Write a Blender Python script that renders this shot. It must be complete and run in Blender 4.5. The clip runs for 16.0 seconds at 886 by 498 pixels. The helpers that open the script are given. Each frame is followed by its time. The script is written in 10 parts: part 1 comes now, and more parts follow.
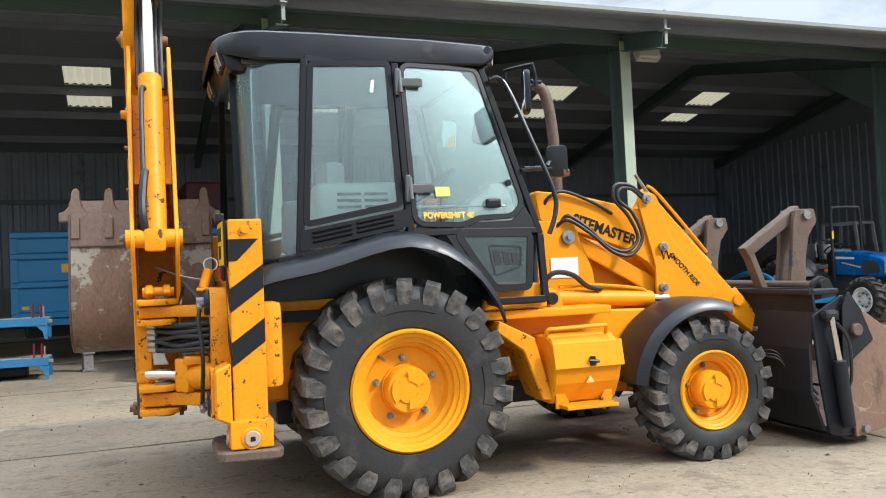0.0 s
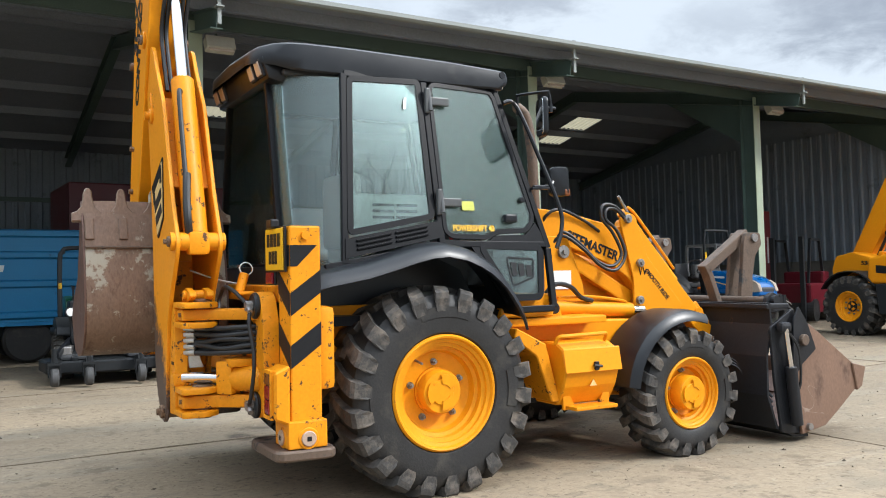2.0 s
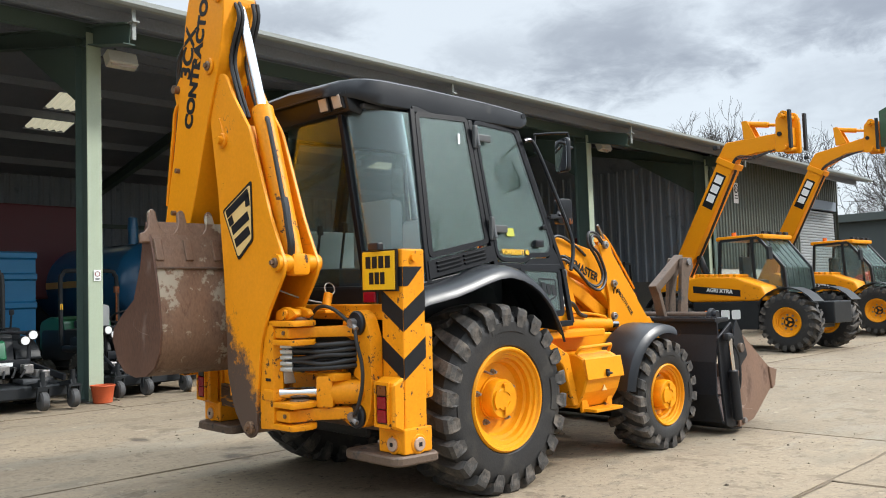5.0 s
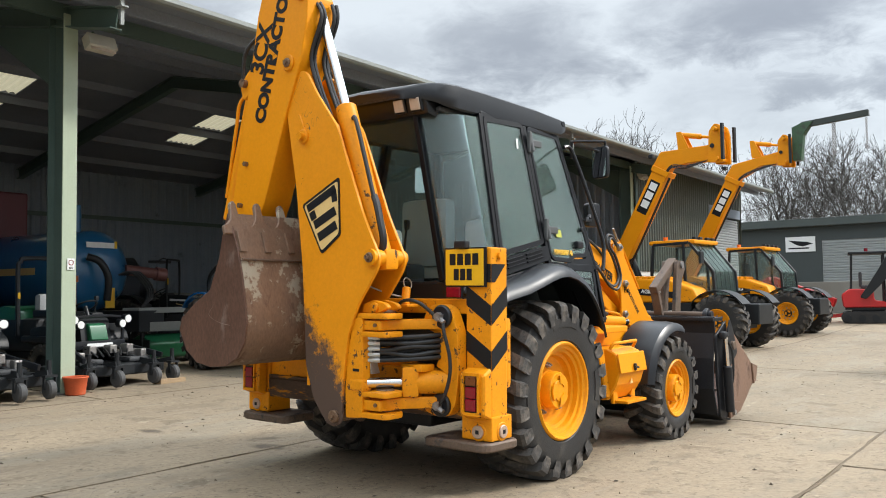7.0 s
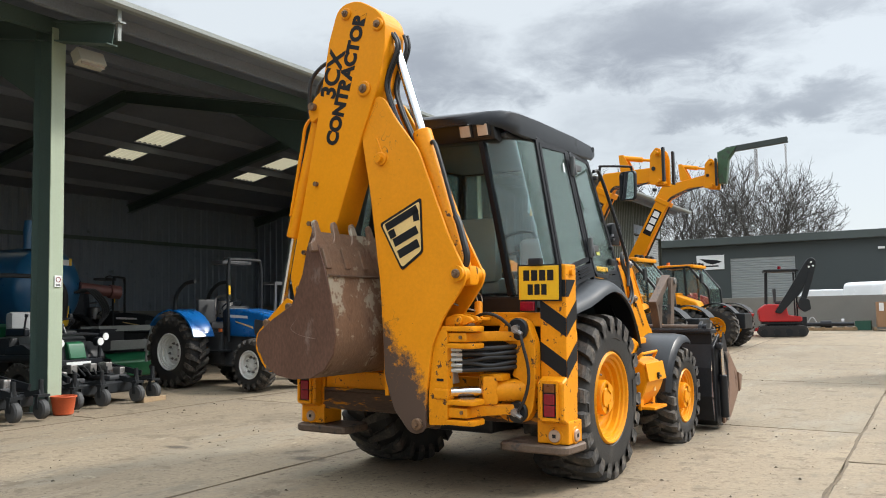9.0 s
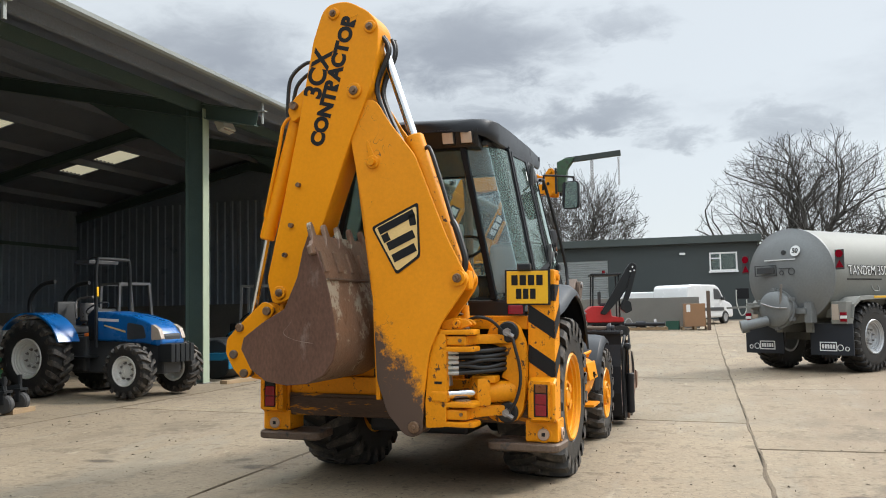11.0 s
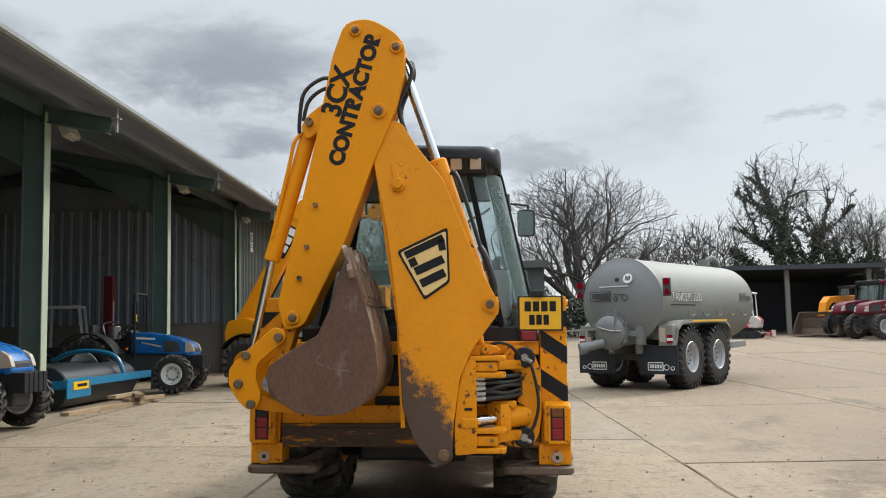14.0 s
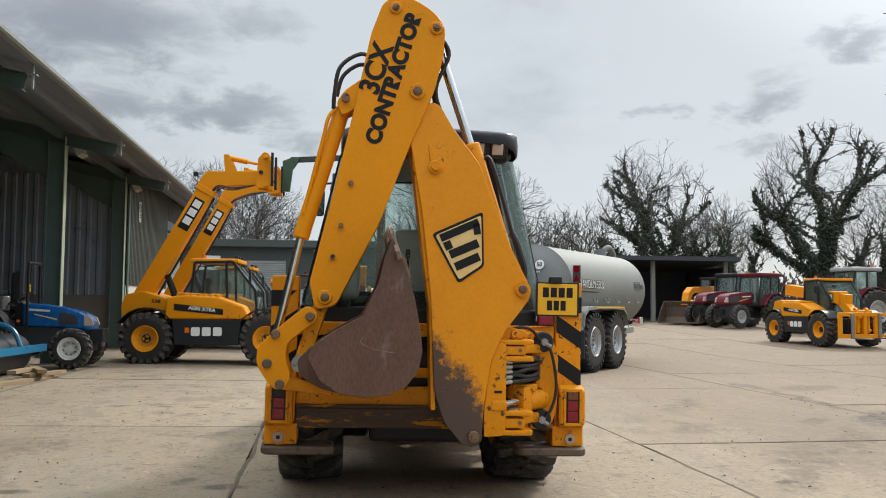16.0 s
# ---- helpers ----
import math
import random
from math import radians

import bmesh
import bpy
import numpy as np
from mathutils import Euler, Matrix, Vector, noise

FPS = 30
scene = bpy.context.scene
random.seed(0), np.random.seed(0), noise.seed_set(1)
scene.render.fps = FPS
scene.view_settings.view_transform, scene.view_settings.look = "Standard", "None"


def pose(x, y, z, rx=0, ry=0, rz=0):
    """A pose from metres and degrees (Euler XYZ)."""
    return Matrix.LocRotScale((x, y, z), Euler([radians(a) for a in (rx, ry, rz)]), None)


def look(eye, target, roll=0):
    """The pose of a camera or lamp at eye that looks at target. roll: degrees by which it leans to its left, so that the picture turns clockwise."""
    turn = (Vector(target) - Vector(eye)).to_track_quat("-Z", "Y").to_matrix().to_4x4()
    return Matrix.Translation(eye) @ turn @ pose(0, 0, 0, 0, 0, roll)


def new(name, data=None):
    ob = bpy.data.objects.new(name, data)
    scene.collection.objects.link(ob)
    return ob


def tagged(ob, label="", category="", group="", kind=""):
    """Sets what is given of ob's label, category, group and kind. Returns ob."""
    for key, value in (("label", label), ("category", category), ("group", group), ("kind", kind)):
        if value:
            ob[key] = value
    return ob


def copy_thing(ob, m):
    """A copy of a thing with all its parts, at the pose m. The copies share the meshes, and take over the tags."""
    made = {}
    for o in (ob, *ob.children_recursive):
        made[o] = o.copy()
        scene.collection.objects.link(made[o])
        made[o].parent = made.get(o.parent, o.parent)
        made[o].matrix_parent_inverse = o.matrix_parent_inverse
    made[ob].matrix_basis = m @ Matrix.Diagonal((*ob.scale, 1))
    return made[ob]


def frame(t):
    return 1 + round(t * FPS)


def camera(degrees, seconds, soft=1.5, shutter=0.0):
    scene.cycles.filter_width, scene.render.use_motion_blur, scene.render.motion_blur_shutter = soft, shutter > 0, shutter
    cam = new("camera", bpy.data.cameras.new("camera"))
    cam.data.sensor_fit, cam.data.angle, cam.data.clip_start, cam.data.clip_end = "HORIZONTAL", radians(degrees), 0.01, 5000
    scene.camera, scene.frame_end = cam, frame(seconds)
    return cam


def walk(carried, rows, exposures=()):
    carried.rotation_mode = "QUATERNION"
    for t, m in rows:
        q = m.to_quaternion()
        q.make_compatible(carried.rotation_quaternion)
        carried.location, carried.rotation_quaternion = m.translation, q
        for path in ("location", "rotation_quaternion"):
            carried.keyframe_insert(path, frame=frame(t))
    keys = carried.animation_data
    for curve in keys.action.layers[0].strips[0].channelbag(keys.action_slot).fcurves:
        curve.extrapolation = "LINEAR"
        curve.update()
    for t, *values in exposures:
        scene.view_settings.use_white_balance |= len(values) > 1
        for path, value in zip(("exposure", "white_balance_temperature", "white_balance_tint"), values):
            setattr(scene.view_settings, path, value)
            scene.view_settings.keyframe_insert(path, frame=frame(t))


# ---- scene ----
cam = camera(54.7, 16.0, 1.0)
METRES, EYE, TILT, LEAN, TURN = 10.3, 1.31, -0.615, 0.30, -20.6
ROWS = [
    (0.0, 0.0, 0.0, 0.0, 0.11, 2.62, 2.35),
    (0.5, -0.0253, -0.0005, 0.0023, -2.07, 2.59, 2.37),
    (1.0, -0.0581, -0.0136, 0.0016, -4.64, 2.72, 2.06),
    (1.5, -0.0852, -0.0198, 0.0012, -7.54, 2.87, 1.62),
    (2.0, -0.1159, -0.0214, 0.0014, -10.43, 3.07, 1.26),
    (2.5, -0.1469, -0.0256, 0.0012, -13.1, 3.25, 1.25),
    (3.0, -0.1804, -0.0327, 0.0018, -15.54, 3.51, 1.44),
    (3.5, -0.2114, -0.0264, 0.0018, -18.09, 3.85, 1.73),
    (6.0, -0.3762, -0.0089, 0.0032, -29.85, 3.9, 1.43),
    (6.5, -0.4034, 0.0022, 0.0009, -31.48, 3.72, 1.1),
    (7.0, -0.4315, 0.0172, 0.0045, -33.01, 3.8, 0.91),
    (7.5, -0.4675, 0.0246, 0.0038, -34.47, 4.02, 0.84),
    (8.0, -0.4982, 0.0312, 0.0034, -35.8, 4.39, 0.9),
    (10.5, -0.6184, 0.1194, 0.0061, -48.59, 4.78, 1.65),
    (11.0, -0.6437, 0.1442, 0.0083, -52.5, 4.64, 1.53),
    (11.5, -0.6571, 0.1685, 0.0065, -56.21, 4.6, 1.44),
    (12.0, -0.67, 0.199, 0.0114, -59.6, 4.82, 1.5),
    (12.5, -0.6964, 0.2253, 0.014, -62.45, 5.22, 1.82),
    (13.0, -0.7072, 0.2502, 0.0129, -64.64, 5.62, 2.16),
    (13.5, -0.7155, 0.2755, 0.0168, -66.46, 5.88, 2.09),
    (14.0, -0.7307, 0.3007, 0.0161, -68.11, 5.66, 1.7),
    (14.5, -0.7454, 0.3253, 0.0174, -70.01, 5.11, 1.14),
    (15.0, -0.7503, 0.3548, 0.017, -72.21, 4.51, 0.63),
    (15.5, -0.7557, 0.3802, 0.0194, -74.79, 4.2, 0.39),
    (16.0, -0.7684, 0.4134, 0.0202, -77.54, 4.17, 0.18),
]
walk(cam, [(t, pose(0, 0, EYE, TILT, LEAN, TURN) @ pose(METRES * x, METRES * y, METRES * z, 90 + pitch, roll, yaw)) for t, x, y, z, yaw, pitch, roll in ROWS],
     exposures=[(0.0, 0.84, 6000, 10), (2.0, 0.77, 6100, 10), (3.5, 0.74, 6200, 10), (7.0, 0.72, 6400, 10), (8.0, 0.69, 6450, 10), (10.5, 0.62, 6450, 10), (12.5, 0.50, 6450, 10), (14.5, 0.44, 6480, 10), (16.0, 0.37, 6500, 10)])

# ---- world, sun ----
SUN_EL, SUN_AZ = 39.0, -46.0          # azimuth from +x towards +y
SUN_DIR = Vector((math.cos(radians(SUN_EL)) * math.cos(radians(SUN_AZ)), math.cos(radians(SUN_EL)) * math.sin(radians(SUN_AZ)), math.sin(radians(SUN_EL))))
world = bpy.data.worlds.new("world")
scene.world = world
world.use_nodes = True
wn, wl = world.node_tree.nodes, world.node_tree.links
wn.clear()
w_out, w_bg = wn.new("ShaderNodeOutputWorld"), wn.new("ShaderNodeBackground")
w_sky = wn.new("ShaderNodeTexSky")
w_sky.sky_type, w_sky.sun_disc = "NISHITA", False
w_sky.sun_elevation, w_sky.sun_rotation = radians(SUN_EL), radians(90 - SUN_AZ)
w_co, w_map = wn.new("ShaderNodeTexCoord"), wn.new("ShaderNodeMapping")
w_map.inputs["Scale"].default_value = (1.0, 1.0, 2.4)
w_map.inputs["Location"].default_value = (2.3, 1.1, 0.2)
wl.new(w_co.outputs["Generated"], w_map.inputs["Vector"])
w_n1, w_n2, w_n3 = (wn.new("ShaderNodeTexNoise") for k in range(3))
for n, sc, det, ro, di in ((w_n1, 2.5, 9.0, 0.52, 0.15), (w_n2, 9.0, 8.0, 0.60, 0.3), (w_n3, 17.0, 8.0, 0.62, 0.4)):
    n.inputs["Scale"].default_value, n.inputs["Detail"].default_value = sc, det
    n.inputs["Roughness"].default_value, n.inputs["Distortion"].default_value = ro, di
    wl.new(w_map.outputs["Vector"], n.inputs["Vector"])


def w_math(kind, a, b=0.0):
    """A math node of the sky."""
    n = wn.new("ShaderNodeMath")
    n.operation = kind
    for i, v in enumerate((a, b)):
        if hasattr(v, "is_linked"):
            wl.new(v, n.inputs[i])
        else:
            n.inputs[i].default_value = v
    return n.outputs["Value"]


# single clouds over the yard: bearing, height, half width, half height (degrees), weight
CLOUDS = ((32.0, 15.8, 7.5, 3.4, 1.0), (15.5, 17.0, 8.5, 3.2, 1.0), (12.0, 12.4, 5.0, 1.5, 0.9), (27.5, 15.4, 4.0, 2.4, 0.8), (40.0, 15.8, 5.0, 2.4, 0.55), (6.5, 12.4, 5.5, 1.4, 0.9), (1.5, 10.7, 3.0, 1.0, 0.7),
          (-5.4, 11.0, 3.2, 1.5, 0.75), (5.0, 18.2, 3.5, 1.4, 0.6), (-22.0, 12.4, 1.8, 0.6, 0.6), (-28.5, 12.8, 2.8, 1.5, 0.8), (-34.0, 15.9, 3.0, 1.2, 0.8), (-28.0, 10.0, 2.8, 0.8, 0.7), (54.0, 18.3, 6.0, 2.0, 0.7), (20.0, 11.4, 2.0, 0.5, 0.5))
w_dir = wn.new("ShaderNodeSeparateXYZ")
wl.new(w_co.outputs["Generated"], w_dir.inputs["Vector"])
w_az = w_math("MULTIPLY", w_math("ARCTAN2", w_dir.outputs["Y"], w_dir.outputs["X"]), 57.2958)
w_el = w_math("MULTIPLY", w_math("ARCSINE", w_dir.outputs["Z"]), 57.2958)
w_az = w_math("ADD", w_az, w_math("MULTIPLY", w_math("SUBTRACT", w_n2.outputs["Fac"], 0.5), 14.0))
w_el = w_math("ADD", w_el, w_math("MULTIPLY", w_math("SUBTRACT", w_n3.outputs["Fac"], 0.5), 5.0))
w_sum = 0.0
for c_az, c_el, c_w, c_h, c_k in CLOUDS:
    dx = w_math("DIVIDE", w_math("SUBTRACT", w_az, c_az), c_w)
    dy = w_math("DIVIDE", w_math("SUBTRACT", w_el, c_el), c_h)
    d2 = w_math("ADD", w_math("MULTIPLY", dx, dx), w_math("MULTIPLY", dy, dy))
    w_sum = w_math("MAXIMUM", w_sum, w_math("MULTIPLY", w_math("POWER", w_math("MAXIMUM", w_math("SUBTRACT", 1.0, w_math("MULTIPLY", d2, 0.55)), 0.0), 1.3), c_k))
# soft grey variation everywhere else
w_soft = wn.new("ShaderNodeMapRange")
wl.new(w_n1.outputs["Fac"], w_soft.inputs["Value"])
w_soft.inputs["From Min"].default_value, w_soft.inputs["From Max"].default_value = 0.45, 0.66
w_soft.inputs["To Min"].default_value, w_soft.inputs["To Max"].default_value = 0.0, 0.42
w_tex = w_math("MULTIPLY", w_math("SUBTRACT", w_n3.outputs["Fac"], 0.5), 0.42)
w_den = w_math("ADD", w_math("MAXIMUM", w_math("MULTIPLY", w_sum, 0.85), w_soft.outputs["Result"]), w_tex)
w_ramp = wn.new("ShaderNodeValToRGB")
w_ramp.color_ramp.interpolation = "EASE"
w_ramp.color_ramp.elements[0].position, w_ramp.color_ramp.elements[0].color = 0.05, (0.52, 0.555, 0.575, 1)
w_ramp.color_ramp.elements[1].position, w_ramp.color_ramp.elements[1].color = 0.96, (0.245, 0.262, 0.288, 1)
wl.new(w_den, w_ramp.inputs["Fac"])
w_sc = wn.new("ShaderNodeMix")
w_sc.data_type, w_sc.blend_type = "RGBA", "MIX"
w_sc.inputs["Factor"].default_value = 0.9
w_dim = wn.new("ShaderNodeMix")
w_dim.data_type, w_dim.blend_type = "RGBA", "MULTIPLY"
w_dim.inputs["Factor"].default_value = 1.0
wl.new(w_sky.outputs["Color"], w_dim.inputs["A"])
w_dim.inputs["B"].default_value = (0.12, 0.12, 0.12, 1)
wl.new(w_dim.outputs["Result"], w_sc.inputs["A"])
wl.new(w_ramp.outputs["Color"], w_sc.inputs["B"])
# an overcast sky is brighter overhead than at the horizon
w_sep, w_rng, w_up = wn.new("ShaderNodeSeparateXYZ"), wn.new("ShaderNodeMapRange"), wn.new("ShaderNodeVectorMath")
wl.new(w_co.outputs["Generated"], w_sep.inputs["Vector"])
wl.new(w_sep.outputs["Z"], w_rng.inputs["Value"])
w_rng.interpolation_type = "SMOOTHSTEP"
w_rng.inputs["From Min"].default_value, w_rng.inputs["From Max"].default_value = 0.34, 0.78
w_rng.inputs["To Min"].default_value, w_rng.inputs["To Max"].default_value = 0.98, 3.2
w_up.operation = "SCALE"
wl.new(w_sc.outputs["Result"], w_up.inputs[0])
wl.new(w_rng.outputs["Result"], w_up.inputs["Scale"])
# thin cloud glows round the veiled sun
w_sun, w_near, w_veil = wn.new("ShaderNodeVectorMath"), wn.new("ShaderNodeMapRange"), wn.new("ShaderNodeVectorMath")
w_sun.operation = "DOT_PRODUCT"
wl.new(w_co.outputs["Generated"], w_sun.inputs[0])
w_sun.inputs[1].default_value = SUN_DIR
wl.new(w_sun.outputs["Value"], w_near.inputs["Value"])
w_near.interpolation_type = "SMOOTHSTEP"
w_near.inputs["From Min"].default_value, w_near.inputs["From Max"].default_value = 0.87, 1.0
w_near.inputs["To Min"].default_value, w_near.inputs["To Max"].default_value = 1.0, 1.75
w_veil.operation = "SCALE"
wl.new(w_up.outputs["Vector"], w_veil.inputs[0])
wl.new(w_near.outputs["Result"], w_veil.inputs["Scale"])
wl.new(w_veil.outputs["Vector"], w_bg.inputs["Color"])
w_bg.inputs["Strength"].default_value = 1.0
wl.new(w_bg.outputs["Background"], w_out.inputs["Surface"])

sun = new("sun", bpy.data.lights.new("sun", "SUN"))
sun.data.energy, sun.data.angle, sun.data.color = 1.92, radians(6), (1.0, 0.95, 0.87)
sun.matrix_world = look(SUN_DIR * 60, (0, 0, 0))


# ---- mesh helpers ----
def part(name, bm, material, parent=None, label="", smooth=False, m=None):
    """Links a bmesh as one mesh object, under a parent if given."""
    me = bpy.data.meshes.new(name)
    bmesh.ops.recalc_face_normals(bm, faces=bm.faces)
    bm.to_mesh(me)
    bm.free()
    if smooth:
        me.shade_smooth()
        me.set_sharp_from_angle(angle=radians(38))
    me.materials.append(material)
    ob = new(name, me)
    if parent is not None:
        ob.parent = parent
    if m is not None:
        ob.matrix_basis = m
    if label:
        ob["label"] = label
    return ob


def shared(name, ob, m, parent=None):
    """Another object on the same mesh."""
    o = new(name, ob.data)
    o.parent = parent if parent is not None else ob.parent
    o.matrix_basis = m
    return o


def pieces(name, bms, material, parent, label="", smooth=False):
    """Each bmesh as a part of its own."""
    return [part(name, b, material, parent, label, smooth) for b in bms]


def thing(name, m, label, category, group="", kind=""):
    e = new(name)
    e.empty_display_size = 0.2
    e.matrix_basis = m
    return tagged(e, label, category, group, kind)


def bevelled(bm, w, seg=2, angle=30):
    if w > 0:
        edges = [e for e in bm.edges if len(e.link_faces) == 2 and e.calc_face_angle(0) > radians(angle)]
        bmesh.ops.bevel(bm, geom=edges, offset=w, segments=seg, profile=0.6, affect="EDGES", clamp_overlap=True)
    return bm


def box(c, s, bev=0.0, seg=2, m=None):
    bm = bmesh.new()
    bmesh.ops.create_cube(bm, size=1)
    bmesh.ops.transform(bm, matrix=Matrix.Translation(c) @ (m or Matrix()) @ Matrix.Diagonal((*s, 1)), verts=bm.verts)
    return bevelled(bm, bev, seg)


def span(x0, x1, y0, y1, z0, z1, bev=0.0, seg=2):
    return box(((x0 + x1) / 2, (y0 + y1) / 2, (z0 + z1) / 2), (abs(x1 - x0), abs(y1 - y0), abs(z1 - z0)), bev, seg)


def prism(pts, axis, a, b, bev=0.0, seg=1, angle=30):
    """An outline pushed along an axis. Outline pairs: x: (y, z); y: (x, z); z: (x, y)."""
    bm = bmesh.new()
    put = {"x": lambda u, v, w: (w, u, v), "y": lambda u, v, w: (u, w, v), "z": lambda u, v, w: (u, v, w)}[axis]
    lo = [bm.verts.new(put(u, v, a)) for u, v in pts]
    hi = [bm.verts.new(put(u, v, b)) for u, v in pts]
    bm.faces.new(lo)
    bm.faces.new(list(reversed(hi)))
    n = len(pts)
    for i in range(n):
        bm.faces.new((lo[i], hi[i], hi[(i + 1) % n], lo[(i + 1) % n]))
    bmesh.ops.recalc_face_normals(bm, faces=bm.faces)
    return bevelled(bm, bev, seg, angle)


def rounded(pts, r, n=4):
    """The outline with its corners rounded by the radius r (a number or one per corner)."""
    out, k = [], len(pts)
    for i in range(k):
        p, a, b = Vector(pts[i]), Vector(pts[i - 1]), Vector(pts[(i + 1) % k])
        ri = r[i] if isinstance(r, (list, tuple)) else r
        da, db = (a - p), (b - p)
        ri = min(ri, da.length * 0.45, db.length * 0.45)
        if ri <= 0:
            out.append(tuple(p))
            continue
        pa, pb = p + da.normalized() * ri, p + db.normalized() * ri
        for j in range(n + 1):
            t = j / n
            out.append(tuple((1 - t) ** 2 * pa + 2 * t * (1 - t) * p + t * t * pb))
    return out


def rod(p, q, r, r2=None, seg=16, bev=0.0):
    p, q = Vector(p), Vector(q)
    bm = bmesh.new()
    bmesh.ops.create_cone(bm, cap_ends=True, segments=seg, radius1=r, radius2=r if r2 is None else r2, depth=(q - p).length)
    turn = (q - p).to_track_quat("Z", "Y").to_matrix().to_4x4()
    bmesh.ops.transform(bm, matrix=Matrix.Translation((p + q) / 2) @ turn, verts=bm.verts)
    return bevelled(bm, bev, 1, 60)


def beam(p, q, w, d, bev=0.0, up=(0, 0, 1)):
    """A square bar from p to q, w across and d deep along up."""
    p, q, up = Vector(p), Vector(q), Vector(up)
    z = (q - p).normalized()
    x = up.cross(z)
    x = x.normalized() if x.length > 1e-4 else Vector((1, 0, 0))
    y = z.cross(x)
    m = Matrix((x, y, z)).transposed().to_4x4()
    m.translation = (p + q) / 2
    bm = bmesh.new()
    bmesh.ops.create_cube(bm, size=1)
    bmesh.ops.transform(bm, matrix=m @ Matrix.Diagonal((w, d, (q - p).length, 1)), verts=bm.verts)
    return bevelled(bm, bev)


def lathe(profile, seg=48, m=None):
    """A profile of (radius, height) pairs turned about z, then moved by m."""
    bm = bmesh.new()
    rings = []
    for r, h in profile:
        if r < 1e-5:
            rings.append([bm.verts.new((0, 0, h))])
        else:
            rings.append([bm.verts.new((r * math.cos(2 * math.pi * i / seg), r * math.sin(2 * math.pi * i / seg), h)) for i in range(seg)])
    for a, b in zip(rings, rings[1:]):
        for i in range(seg):
            j = (i + 1) % seg
            if len(a) == 1 and len(b) > 1:
                bm.faces.new((a[0], b[i], b[j]))
            elif len(b) == 1 and len(a) > 1:
                bm.faces.new((a[i], b[0], a[j]))
            elif len(a) > 1:
                bm.faces.new((a[i], b[i], b[j], a[j]))
    if m is not None:
        bmesh.ops.transform(bm, matrix=m, verts=bm.verts)
    bmesh.ops.recalc_face_normals(bm, faces=bm.faces)
    return bm


def smooth_path(pts, n=6):
    pts = [Vector(p) for p in pts]
    if len(pts) < 3:
        return pts
    out = []
    for i in range(len(pts) - 1):
        p0, p1, p2, p3 = pts[max(i - 1, 0)], pts[i], pts[i + 1], pts[min(i + 2, len(pts) - 1)]
        for j in range(n):
            t = j / n
            out.append(0.5 * (2 * p1 + (p2 - p0) * t + (2 * p0 - 5 * p1 + 4 * p2 - p3) * t * t + (3 * p1 - p0 - 3 * p2 + p3) * t ** 3))
    return out + [pts[-1]]


def pipe(pts, r, seg=8, n=6, taper=None, curved=True):
    """A round tube along points, smoothed."""
    path = smooth_path(pts, n) if curved else [Vector(p) for p in pts]
    bm = bmesh.new()
    rings, side = [], None
    for i, p in enumerate(path):
        d = (path[min(i + 1, len(path) - 1)] - path[max(i - 1, 0)]).normalized()
        if side is None:
            side = d.orthogonal().normalized()
        side = (side - d * side.dot(d)).normalized()
        up = d.cross(side)
        rr = r if taper is None else r + (taper - r) * i / (len(path) - 1)
        rings.append([bm.verts.new(p + (side * math.cos(2 * math.pi * k / seg) + up * math.sin(2 * math.pi * k / seg)) * rr) for k in range(seg)])
    for a, b in zip(rings, rings[1:]):
        for k in range(seg):
            bm.faces.new((a[k], a[(k + 1) % seg], b[(k + 1) % seg], b[k]))
    bm.faces.new(list(reversed(rings[0])))
    bm.faces.new(rings[-1])
    return bm


def join(*bms):
    out = bms[0]
    for b in bms[1:]:
        me = bpy.data.meshes.new("tmp")
        b.to_mesh(me)
        b.free()
        out.from_mesh(me)
        bpy.data.meshes.remove(me)
    return out


def moved(bm, m):
    bmesh.ops.transform(bm, matrix=m, verts=bm.verts)
    return bm


def sheet(grid, close=False):
    """A surface from rows of points."""
    bm = bmesh.new()
    rows = [[bm.verts.new(p) for p in row] for row in grid]
    for a, b in zip(rows, rows[1:]):
        for i in range(len(a) - 1 + (1 if close else 0)):
            j = (i + 1) % len(a)
            bm.faces.new((a[i], a[j], b[j], b[i]))
    return bm


def thick(bm, t):
    bmesh.ops.recalc_face_normals(bm, faces=bm.faces)
    bmesh.ops.solidify(bm, geom=bm.faces[:], thickness=t)
    return bm


def lettering(name, words, size, material, m, parent, stretch=1.0, label="", shear=0.0, depth=0.001, bold=0.03):
    """Words in the built-in font, centred on m, as a thin mesh."""
    cu = bpy.data.curves.new("letters", "FONT")
    cu.body, cu.size, cu.align_x, cu.align_y, cu.extrude, cu.shear = words, size, "CENTER", "CENTER", depth, shear
    cu.offset = size * bold
    ob = bpy.data.objects.new("letters", cu)
    scene.collection.objects.link(ob)
    me = bpy.data.meshes.new_from_object(ob.evaluated_get(bpy.context.evaluated_depsgraph_get()))
    bpy.data.objects.remove(ob)
    bpy.data.curves.remove(cu)
    me.name = name
    me.materials.clear()
    me.materials.append(material)
    o = new(name, me)
    o.parent = parent
    o.matrix_basis = m @ Matrix.Diagonal((stretch, 1, 1, 1))
    if label:
        o["label"] = label
    return o


def facing(o, right, up):
    """A pose at o whose x runs along right and y along up."""
    right, up = Vector(right).normalized(), Vector(up).normalized()
    n = right.cross(up).normalized()
    m = Matrix((right, n.cross(right), n)).transposed().to_4x4()
    m.translation = o
    return m


